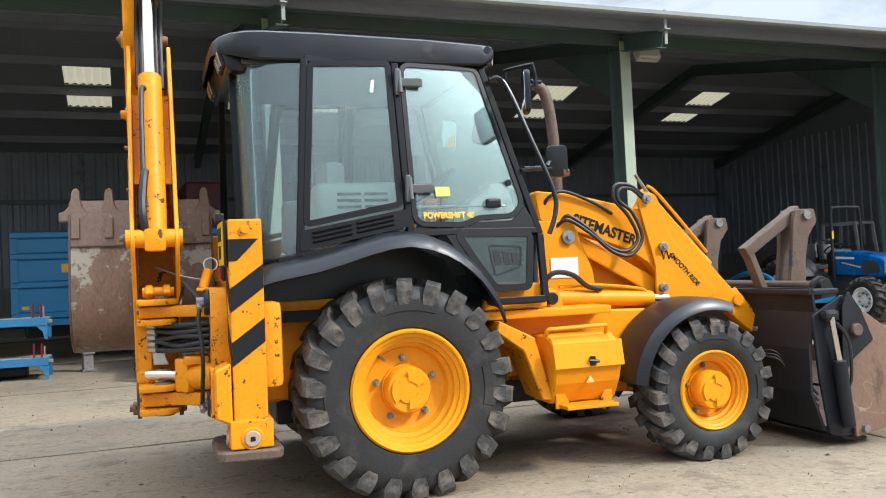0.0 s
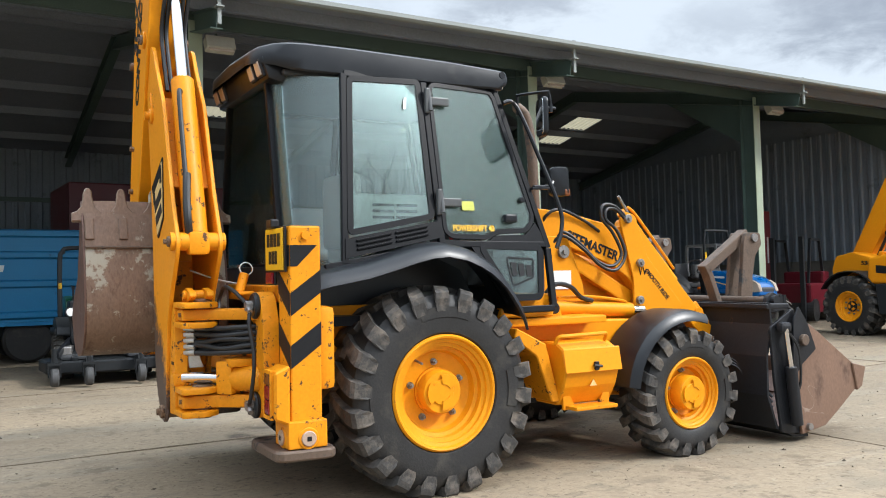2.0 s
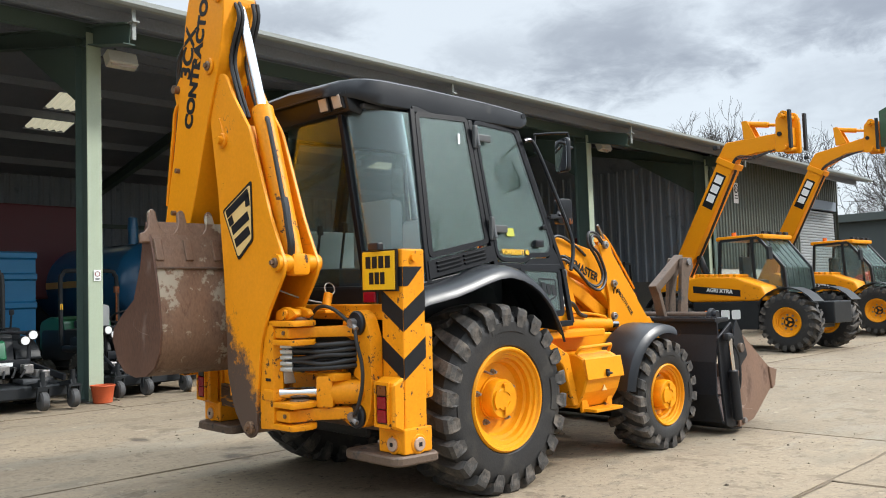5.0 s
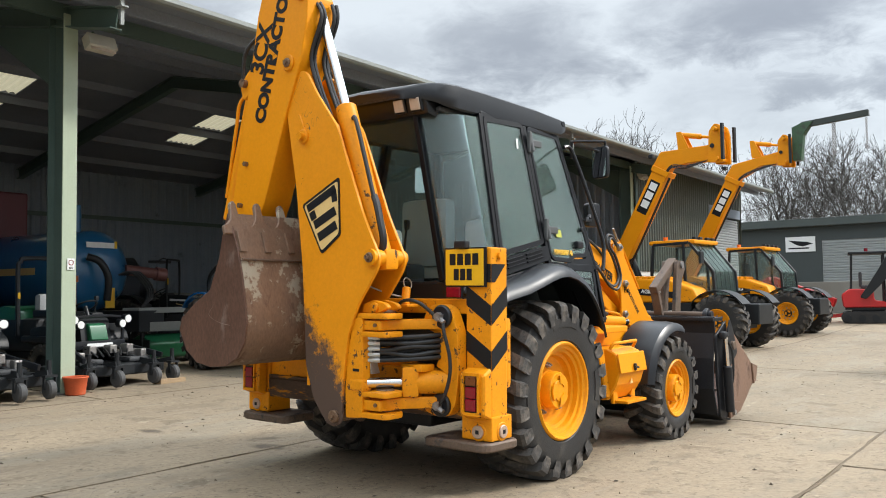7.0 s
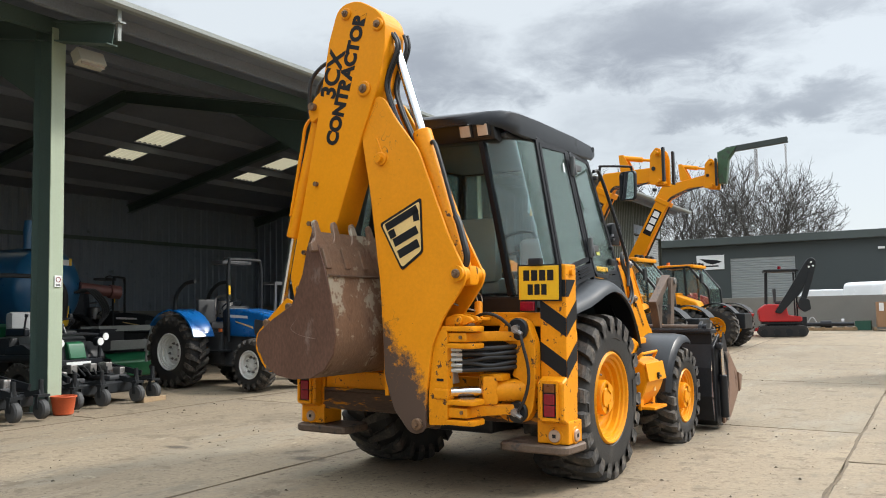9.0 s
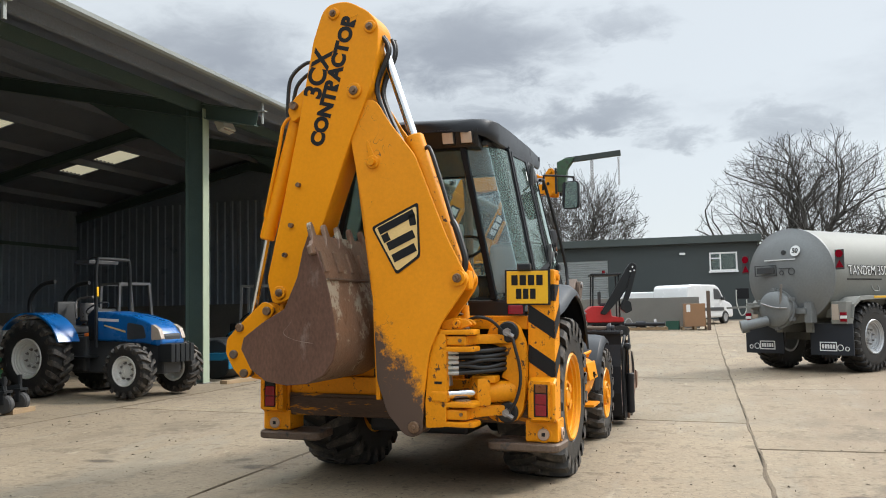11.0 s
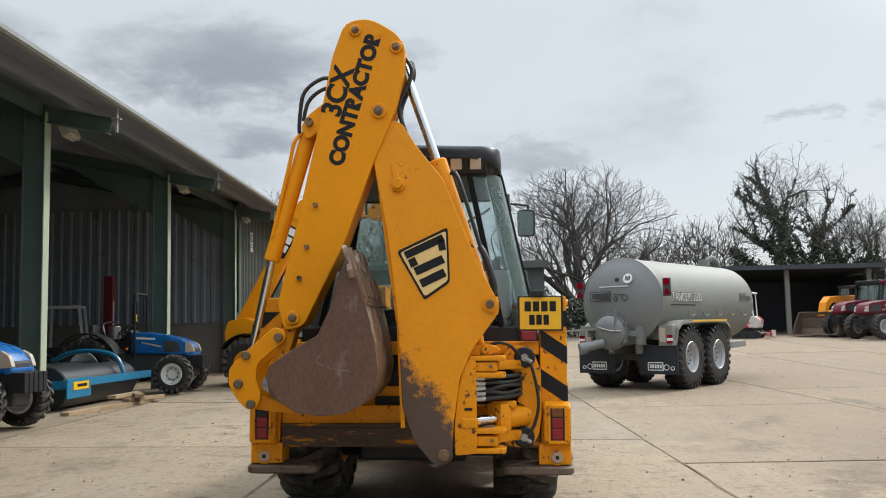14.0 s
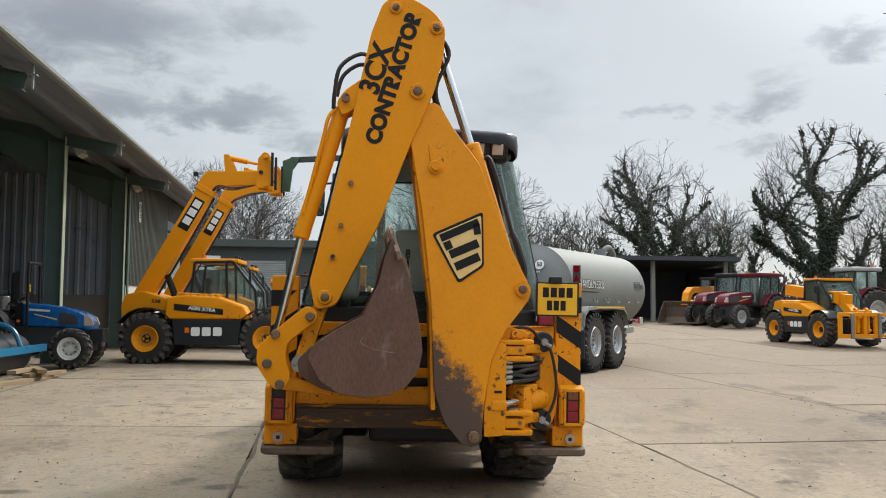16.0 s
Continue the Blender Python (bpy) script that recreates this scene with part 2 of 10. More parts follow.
# ---- materials ----
def mat(name, col, rough=0.5, metal=0.0, var=0.12, scale=2.0, fine=60.0, bump=0.0, dirt=None, dirt_at=0.62, dirt_soft=0.08, dirt_scale=5.0, coat=0.0, rvar=0.1, stretch=(1, 1, 1), each=0.0, spec=0.5):
    """A worn surface: base colour varied at two scales, patches of dirt, fine relief."""
    m = bpy.data.materials.new(name)
    m.use_nodes = True
    nt = m.node_tree
    b = nt.nodes["Principled BSDF"]
    b.inputs["Metallic"].default_value = metal
    b.inputs["Coat Weight"].default_value = coat
    b.inputs["Specular IOR Level"].default_value = spec
    b.inputs["Coat Roughness"].default_value = 0.12
    co, mp = nt.nodes.new("ShaderNodeTexCoord"), nt.nodes.new("ShaderNodeMapping")
    mp.inputs["Scale"].default_value = stretch
    nt.links.new(co.outputs["Object"], mp.inputs["Vector"])

    def noise_node(sc, det=5.0, ro=0.6):
        n = nt.nodes.new("ShaderNodeTexNoise")
        n.inputs["Scale"].default_value, n.inputs["Detail"].default_value, n.inputs["Roughness"].default_value = sc, det, ro
        nt.links.new(mp.outputs["Vector"], n.inputs["Vector"])
        return n

    def mixer(fac, a, c, kind="MIX"):
        x = nt.nodes.new("ShaderNodeMix")
        x.data_type, x.blend_type = "RGBA", kind
        for key, v in (("Factor", fac), ("A", a), ("B", c)):
            if hasattr(v, "is_linked"):
                nt.links.new(v, x.inputs[key])
            else:
                x.inputs[key].default_value = v if key == "Factor" else (*v, 1)
        return x.outputs["Result"]

    n1, n2 = noise_node(scale), noise_node(fine, 3.0)
    lo, hi = [max(0, c * (1 - 1.6 * var)) for c in col], [min(1, c * (1 + 1.2 * var)) for c in col]
    c = mixer(n1.outputs["Fac"], lo, hi)
    f2 = nt.nodes.new("ShaderNodeMapRange")
    f2.inputs["From Min"].default_value, f2.inputs["From Max"].default_value = 0.3, 0.7
    f2.inputs["To Min"].default_value, f2.inputs["To Max"].default_value = 1 - var * 0.7, 1 + var * 0.5
    nt.links.new(n2.outputs["Fac"], f2.inputs["Value"])
    grey = nt.nodes.new("ShaderNodeCombineColor")
    for k in ("Red", "Green", "Blue"):
        nt.links.new(f2.outputs["Result"], grey.inputs[k])
    c = mixer(1.0, c, grey.outputs["Color"], "MULTIPLY")
    if each:
        oi, fr = nt.nodes.new("ShaderNodeObjectInfo"), nt.nodes.new("ShaderNodeMapRange")
        fr.inputs["To Min"].default_value, fr.inputs["To Max"].default_value = 1 - each, 1 + each
        nt.links.new(oi.outputs["Random"], fr.inputs["Value"])
        g2 = nt.nodes.new("ShaderNodeCombineColor")
        for k in ("Red", "Green", "Blue"):
            nt.links.new(fr.outputs["Result"], g2.inputs[k])
        c = mixer(1.0, c, g2.outputs["Color"], "MULTIPLY")
    rr = nt.nodes.new("ShaderNodeMapRange")
    rr.inputs["To Min"].default_value, rr.inputs["To Max"].default_value = max(0.03, rough - rvar), min(1, rough + rvar)
    nt.links.new(n1.outputs["Fac"], rr.inputs["Value"])
    rough_out = rr.outputs["Result"]
    if dirt is not None:
        n3 = noise_node(dirt_scale, 8.0, 0.68)
        ramp = nt.nodes.new("ShaderNodeMapRange")
        ramp.inputs["From Min"].default_value, ramp.inputs["From Max"].default_value = dirt_at, dirt_at + dirt_soft
        nt.links.new(n3.outputs["Fac"], ramp.inputs["Value"])
        c = mixer(ramp.outputs["Result"], c, dirt)
        r2 = nt.nodes.new("ShaderNodeMix")
        nt.links.new(ramp.outputs["Result"], r2.inputs["Factor"])
        nt.links.new(rough_out, r2.inputs["A"])
        r2.inputs["B"].default_value = 0.9
        rough_out = r2.outputs["Result"]
    nt.links.new(rough_out, b.inputs["Roughness"])
    nt.links.new(c, b.inputs["Base Color"])
    if bump:
        bp = nt.nodes.new("ShaderNodeBump")
        bp.inputs["Strength"].default_value, bp.inputs["Distance"].default_value = min(1, bump), 0.01
        nt.links.new(n2.outputs["Fac"], bp.inputs["Height"])
        nt.links.new(bp.outputs["Normal"], b.inputs["Normal"])
    return m


def glass_mat(name, tint, rough=0.0, opaque=0.12, ior=1.7):
    """Thin sheet glass: clear, with a mirror gloss that grows at grazing angles and a film of dust."""
    m = bpy.data.materials.new(name)
    m.use_nodes = True
    nt = m.node_tree
    nt.nodes.clear()
    out, mix = nt.nodes.new("ShaderNodeOutputMaterial"), nt.nodes.new("ShaderNodeMixShader")
    tr, gl, fr = nt.nodes.new("ShaderNodeBsdfTransparent"), nt.nodes.new("ShaderNodeBsdfGlossy"), nt.nodes.new("ShaderNodeFresnel")
    tr.inputs["Color"].default_value = (*tint, 1)
    gl.inputs["Roughness"].default_value = rough
    gl.inputs["Color"].default_value = (0.88, 1.0, 0.95, 1)
    fr.inputs["IOR"].default_value = ior
    nt.links.new(fr.outputs["Fac"], mix.inputs["Fac"])
    nt.links.new(tr.outputs["BSDF"], mix.inputs[1])
    nt.links.new(gl.outputs["BSDF"], mix.inputs[2])
    last = mix
    if opaque:
        df, mx2 = nt.nodes.new("ShaderNodeBsdfDiffuse"), nt.nodes.new("ShaderNodeMixShader")
        df.inputs["Color"].default_value = (0.50, 0.56, 0.54, 1)
        mx2.inputs["Fac"].default_value = opaque
        tl_, dust = nt.nodes.new("ShaderNodeBsdfTranslucent"), nt.nodes.new("ShaderNodeMixShader")
        tl_.inputs["Color"].default_value = (0.50, 0.56, 0.54, 1)
        nt.links.new(df.outputs["BSDF"], dust.inputs[1])
        nt.links.new(tl_.outputs["BSDF"], dust.inputs[2])
        nt.links.new(mix.outputs["Shader"], mx2.inputs[1])
        nt.links.new(dust.outputs["Shader"], mx2.inputs[2])
        last = mx2
    nt.links.new(last.outputs["Shader"], out.inputs["Surface"])
    return m


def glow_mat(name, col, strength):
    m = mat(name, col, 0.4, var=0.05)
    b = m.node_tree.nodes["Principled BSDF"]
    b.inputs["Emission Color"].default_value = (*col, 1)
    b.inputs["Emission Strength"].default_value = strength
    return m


RUST = (0.10, 0.055, 0.032)
M_YEL = mat("yellow_paint", (0.74, 0.272, 0.003), 0.44, 0, 0.07, 1.6, 40, 0.02, (0.30, 0.13, 0.03), 0.68, 0.05, 9, spec=0.2)
M_YELW = mat("worn_yellow_paint", (0.72, 0.262, 0.004), 0.46, 0, 0.12, 2.5, 50, 0.05, (0.09, 0.05, 0.028), 0.60, 0.025, 15, spec=0.22)
M_ORG = mat("yellow_rim_paint", (0.74, 0.285, 0.004), 0.4, 0, 0.08, 4, 40, 0.02, (0.25, 0.12, 0.04), 0.66, 0.06, 10, spec=0.25)
M_BLK = mat("black_plastic", (0.009, 0.0105, 0.0135), 0.34, 0, 0.2, 5, 140, 0.03, (0.03, 0.029, 0.028), 0.62, 0.2, 4, spec=0.4)
M_BLKP = mat("black_paint", (0.022, 0.024, 0.027), 0.55, 0, 0.2, 4, 60, 0.02, (0.08, 0.075, 0.07), 0.66, 0.15, 6)
M_DECAL = mat("black_decal", (0.012, 0.0125, 0.014), 0.5, 0, 0.15, 6, 60, 0, spec=0.2)
M_CREAM = mat("cream_decal", (0.72, 0.50, 0.20), 0.45, 0, 0.08, 6, 60, 0)
M_RUBBER = mat("tyre_rubber", (0.021, 0.0205, 0.0205), 0.55, 0, 0.3, 5, 70, 0.12, (0.062, 0.055, 0.045), 0.53, 0.22, 6, spec=0.38)
M_TREAD = mat("dusty_tread", (0.040, 0.037, 0.034), 0.75, 0, 0.3, 6, 60, 0.2, (0.15, 0.125, 0.10), 0.47, 0.2, 7)
M_HOSE = mat("rubber_hose", (0.012, 0.012, 0.013), 0.5, 0, 0.2, 8, 60)
M_CHROME = mat("chrome_rod", (0.75, 0.76, 0.78), 0.14, 1.0, 0.05, 6, 90, rvar=0.05)
M_STEEL = mat("bare_steel", (0.30, 0.29, 0.28), 0.45, 0.8, 0.2, 14, 90, 0.05, RUST, 0.58, 0.1, 16)
M_RUSTY = mat("rusty_bucket_steel", (0.122, 0.062, 0.042), 0.46, 0.2, 0.35, 2.5, 60, 0.08, (0.23, 0.17, 0.14), 0.57, 0.12, 4.5, stretch=(1, 1, 0.5))
M_STAIN = mat("bucket_steel_with_old_concrete", (0.205, 0.128, 0.085), 0.5, 0.2, 0.3, 3, 60, 0.25, (0.13, 0.075, 0.05), 0.56, 0.1, 5.0, stretch=(1.3, 1, 0.6))
M_JAW = mat("rust_brown_jaw_steel", (0.21, 0.125, 0.085), 0.55, 0.2, 0.2, 3, 60, 0.12, (0.11, 0.065, 0.045), 0.56, 0.12, 4, stretch=(1, 1, 0.6))
M_LOADER = mat("worn_black_steel", (0.014, 0.015, 0.018), 0.5, 0.1, 0.3, 4, 60, 0.1, (0.09, 0.05, 0.03), 0.67, 0.08, 6, spec=0.35)
M_FORK = mat("rusty_fork_steel", (0.13, 0.09, 0.065), 0.6, 0.3, 0.25, 5, 60, 0.15, (0.06, 0.06, 0.06), 0.55, 0.1, 8)
M_GLASS = glass_mat("cab_glass", (0.91, 0.97, 0.95), 0.0, 0.07, 1.7)
M_GLASSC = glass_mat("curved_corner_glass", (0.84, 0.89, 0.92), 0.0, 0.10, 1.5)
M_GLASSL = glass_mat("lower_cab_glass", (0.62, 0.68, 0.68), 0.0, 0.10, 1.45)
M_GLASSD = glass_mat("dark_tinted_glass", (0.40, 0.45, 0.46), 0.0, 0.03, 1.45)
M_GLOSS = mat("gloss_black_paint", (0.006, 0.0065, 0.008), 0.38, 0, 0.2, 4, 60, 0.01, (0.018, 0.0175, 0.0165), 0.66, 0.15, 6, spec=0.14)
M_RAIL = mat("rusty_slide_rail", (0.075, 0.042, 0.026), 0.55, 0.3, 0.35, 6, 60, 0.15, (0.50, 0.20, 0.008), 0.555, 0.05, 8, stretch=(1, 0.30, 1.8))
M_HINGE = mat("grey_hinge_plastic", (0.085, 0.088, 0.09), 0.4, 0.1, 0.15, 8, 60)
M_PALE = mat("pale_grey_trim_plastic", (0.78, 0.81, 0.78), 0.55, 0, 0.06, 5, 90, 0.03)
M_STEELB = mat("bright_zinc_fitting", (0.52, 0.52, 0.50), 0.35, 0.85, 0.15, 14, 90, 0.03, (0.14, 0.12, 0.10), 0.64, 0.1, 16)
M_WASH = mat("worn_pinkish_steel", (0.46, 0.33, 0.25), 0.5, 0.3, 0.15, 20, 90, 0.05, (0.22, 0.13, 0.08), 0.6, 0.1, 20)
M_GLASS2 = glass_mat("clear_glass", (0.90, 0.94, 0.93), 0.0, 0.06, 1.38)
M_GLASSR = glass_mat("rear_window_glass", (0.80, 0.86, 0.85), 0.0, 0.012, 1.2)
M_LAMP = mat("lamp_lens", (0.46, 0.38, 0.31), 0.15, 0, 0.1, 30, 200, coat=0.6)
M_RED = mat("red_lens", (0.22, 0.002, 0.012), 0.22, 0, 0.25, 25, 100, coat=0.1)
M_AMBERD = mat("dirty_amber_lens", (0.16, 0.045, 0.008), 0.3, 0, 0.25, 25, 100)
M_PIN = mat("greasy_pin_steel", (0.21, 0.13, 0.08), 0.5, 0.5, 0.3, 20, 90, 0.1, (0.04, 0.03, 0.025), 0.55, 0.1, 20)
M_AMBER = mat("amber_lens", (0.75, 0.16, 0.01), 0.2, 0, 0.1, 30, 100, coat=0.6)
M_PLATE = mat("yellow_number_plate", (0.74, 0.42, 0.01), 0.35, 0, 0.06, 12, 90, 0, (0.3, 0.2, 0.08), 0.66, 0.1, 10)
M_SEAT = mat("grey_seat_vinyl", (0.46, 0.48, 0.46), 0.6, 0, 0.12, 5, 90, 0.08)
M_DKGREY = mat("dark_grey_plastic", (0.045, 0.047, 0.05), 0.55, 0, 0.2, 6, 90, 0.05)
M_WHITE = mat("white_sticker", (0.75, 0.76, 0.75), 0.4, 0, 0.06, 20, 90)
M_REDC = mat("red_lever_plastic", (0.42, 0.02, 0.03), 0.45)
M_MIRROR = mat("mirror_glass", (0.8, 0.82, 0.83), 0.04, 1.0, 0.02, 5, 60, rvar=0.01)


def foot_wear(m, axis, lo, hi, col, scale=9.0):
    """Scuffs a painted part down to brown steel towards one end, with a ragged edge."""
    nt = m.node_tree
    b = nt.nodes["Principled BSDF"]
    src = b.inputs["Base Color"].links[0].from_socket
    co, sp, n, add, r, x = (nt.nodes.new("ShaderNode" + k) for k in ("TexCoord", "SeparateXYZ", "TexNoise", "Math", "MapRange", "Mix"))
    nt.links.new(co.outputs["Object"], sp.inputs["Vector"])
    nt.links.new(co.outputs["Object"], n.inputs["Vector"])
    n.inputs["Scale"].default_value, n.inputs["Detail"].default_value, n.inputs["Roughness"].default_value = scale, 12.0, 0.78
    g = nt.nodes.new("ShaderNodeMapRange")
    g.inputs["From Min"].default_value, g.inputs["From Max"].default_value = lo, hi
    g.inputs["To Min"].default_value, g.inputs["To Max"].default_value = 0.55, -0.28
    src2 = sp.outputs["Z"]
    if axis:
        mx = nt.nodes.new("ShaderNodeMath")
        mx.operation = "MULTIPLY_ADD"
        nt.links.new(sp.outputs["Y"], mx.inputs[0])
        mx.inputs[1].default_value = axis
        nt.links.new(sp.outputs["Z"], mx.inputs[2])
        src2 = mx.outputs["Value"]
    nt.links.new(src2, g.inputs["Value"])
    add.operation = "ADD"
    nt.links.new(n.outputs["Fac"], add.inputs[0])
    nt.links.new(g.outputs["Result"], add.inputs[1])
    r.inputs["From Min"].default_value, r.inputs["From Max"].default_value = 0.63, 0.76
    nt.links.new(add.outputs["Value"], r.inputs["Value"])
    x.data_type = "RGBA"
    nt.links.new(r.outputs["Result"], x.inputs["Factor"])
    nt.links.new(src, x.inputs["A"])
    x.inputs["B"].default_value = (*col, 1)
    nt.links.new(x.outputs["Result"], b.inputs["Base Color"])
    return m


def scratched(m, col, scale=3.0, width=0.006, mask=0.5, mask_scale=2.2):
    """Thin wandering scratches through the paint, in patches."""
    nt = m.node_tree
    b = nt.nodes["Principled BSDF"]
    src = b.inputs["Base Color"].links[0].from_socket
    co = nt.nodes.new("ShaderNodeTexCoord")
    facs = []
    for sc, det, kind in ((scale, 1.0, "line"), (mask_scale, 4.0, "mask")):
        n, r = nt.nodes.new("ShaderNodeTexNoise"), nt.nodes.new("ShaderNodeMapRange")
        n.inputs["Scale"].default_value, n.inputs["Detail"].default_value, n.inputs["Distortion"].default_value = sc, det, 1.2 if kind == "line" else 0.0
        nt.links.new(co.outputs["Object"], n.inputs["Vector"])
        if kind == "line":
            d, a = nt.nodes.new("ShaderNodeMath"), nt.nodes.new("ShaderNodeMath")
            d.operation, a.operation = "SUBTRACT", "ABSOLUTE"
            nt.links.new(n.outputs["Fac"], d.inputs[0])
            d.inputs[1].default_value = 0.5
            nt.links.new(d.outputs["Value"], a.inputs[0])
            nt.links.new(a.outputs["Value"], r.inputs["Value"])
            r.inputs["From Min"].default_value, r.inputs["From Max"].default_value = width, width * 0.4
        else:
            nt.links.new(n.outputs["Fac"], r.inputs["Value"])
            r.inputs["From Min"].default_value, r.inputs["From Max"].default_value = mask, mask + 0.06
        facs.append(r.outputs["Result"])
    mu, x = nt.nodes.new("ShaderNodeMath"), nt.nodes.new("ShaderNodeMix")
    mu.operation = "MULTIPLY"
    nt.links.new(facs[0], mu.inputs[0])
    nt.links.new(facs[1], mu.inputs[1])
    x.data_type = "RGBA"
    nt.links.new(mu.outputs["Value"], x.inputs["Factor"])
    nt.links.new(src, x.inputs["A"])
    x.inputs["B"].default_value = (*col, 1)
    nt.links.new(x.outputs["Result"], b.inputs["Base Color"])
    return m


scratched(M_YELW, (0.13, 0.07, 0.035), 9.0, 0.004, 0.575, 4.0)
scratched(M_JAW, (0.34, 0.27, 0.22), 2.0, 0.003, 0.52, 2.0)
scratched(M_RUSTY, (0.26, 0.20, 0.17), 1.1, 0.0018, 0.56, 2.0)
def splashed(m, lo, hi, col, scale=5.0):
    """A ragged crust of old concrete between two heights, thickest at the top."""
    nt = m.node_tree
    b = nt.nodes["Principled BSDF"]
    src = b.inputs["Base Color"].links[0].from_socket
    co, sp, n, band, top, both, ad, cut, x = (nt.nodes.new("ShaderNode" + k) for k in ("TexCoord", "SeparateXYZ", "TexNoise", "MapRange", "MapRange", "Math", "Math", "MapRange", "Mix"))
    nt.links.new(co.outputs["Object"], sp.inputs["Vector"])
    nt.links.new(co.outputs["Object"], n.inputs["Vector"])
    n.inputs["Scale"].default_value, n.inputs["Detail"].default_value, n.inputs["Roughness"].default_value = scale, 9.0, 0.68
    for r, a0, a1, v0, v1 in ((band, lo, hi - 0.08, 0.0, 0.10), (top, hi, hi + 0.02, 1.0, 0.0)):
        nt.links.new(sp.outputs["Z"], r.inputs["Value"])
        r.inputs["From Min"].default_value, r.inputs["From Max"].default_value, r.inputs["To Min"].default_value, r.inputs["To Max"].default_value = a0, a1, v0, v1
    both.operation, ad.operation = "MULTIPLY", "ADD"
    nt.links.new(band.outputs["Result"], both.inputs[0])
    nt.links.new(top.outputs["Result"], both.inputs[1])
    nt.links.new(n.outputs["Fac"], ad.inputs[0])
    nt.links.new(both.outputs["Value"], ad.inputs[1])
    nt.links.new(ad.outputs["Value"], cut.inputs["Value"])
    cut.inputs["From Min"].default_value, cut.inputs["From Max"].default_value, cut.inputs["To Max"].default_value = 0.59, 0.63, 0.85
    x.data_type = "RGBA"
    nt.links.new(cut.outputs["Result"], x.inputs["Factor"])
    nt.links.new(src, x.inputs["A"])
    x.inputs["B"].default_value = (*col, 1)
    nt.links.new(x.outputs["Result"], b.inputs["Base Color"])
    return m


M_STAIN = splashed(M_STAIN, 1.12, 1.60, (0.40, 0.37, 0.29))
M_BOOM = foot_wear(mat("scuffed_boom_paint", (0.74, 0.272, 0.003), 0.46, 0, 0.08, 2.0, 40, 0.03, (0.13, 0.07, 0.03), 0.675, 0.03, 11, spec=0.3), -1.25, 0.80, 1.85, (0.085, 0.055, 0.042), 6.5)
scratched(M_BOOM, (0.16, 0.085, 0.04), 7.0, 0.006, 0.565, 2.4)

# ---- ground ----

# single stains on the yard: x, y, half length, half width, turn (degrees), weight
MUD = ((5.0, -1.05, 1.2, 0.6, -35, 1.0), (9.3, -2.4, 1.0, 0.5, -60, 0.5), (7.4, -1.2, 1.6, 0.16, -4, 0.8), (9.6, -1.4, 1.2, 0.2, 0, 0.6), (4.86, 0.2, 0.6, 0.25, -40, 0.6), (2.45, 1.75, 1.3, 0.45, -30, 0.5), (4.3, 2.1, 0.6, 0.35, -25, 0.45), (9.0, 10.4, 8.5, 3.3, 0, 0.12), (3.0, 0.2, 4.2, 2.1, -20, 0.26), (1.8, 2.2, 1.7, 0.22, -35, 0.5), (3.4, 0.6, 1.6, 0.3, -32, 0.55), (6.8, 1.2, 1.4, 0.25, -30, 0.4), (9.5, 9.0, 0.9, 0.3, 60, 0.4), (3.2, 9.6, 0.7, 0.5, 40, 0.35))
DABS = ((1.17, 2.72, 0.1, 0.18, 20, 0.9), (1.13, 7.5, 0.14, 0.22, 10, 0.8), (1.35, 7.83, 0.2, 0.1, -20, 0.6), (1.0, 9.05, 0.1, 0.2, 0, 0.8), (6.5, 9.5, 0.14, 0.24, 15, 0.7), (6.45, 8.9, 0.12, 0.22, -10, 0.7), (6.35, 8.4, 0.1, 0.18, 0, 0.7), (11.4, 10.1, 0.3, 0.45, 20, 0.5))


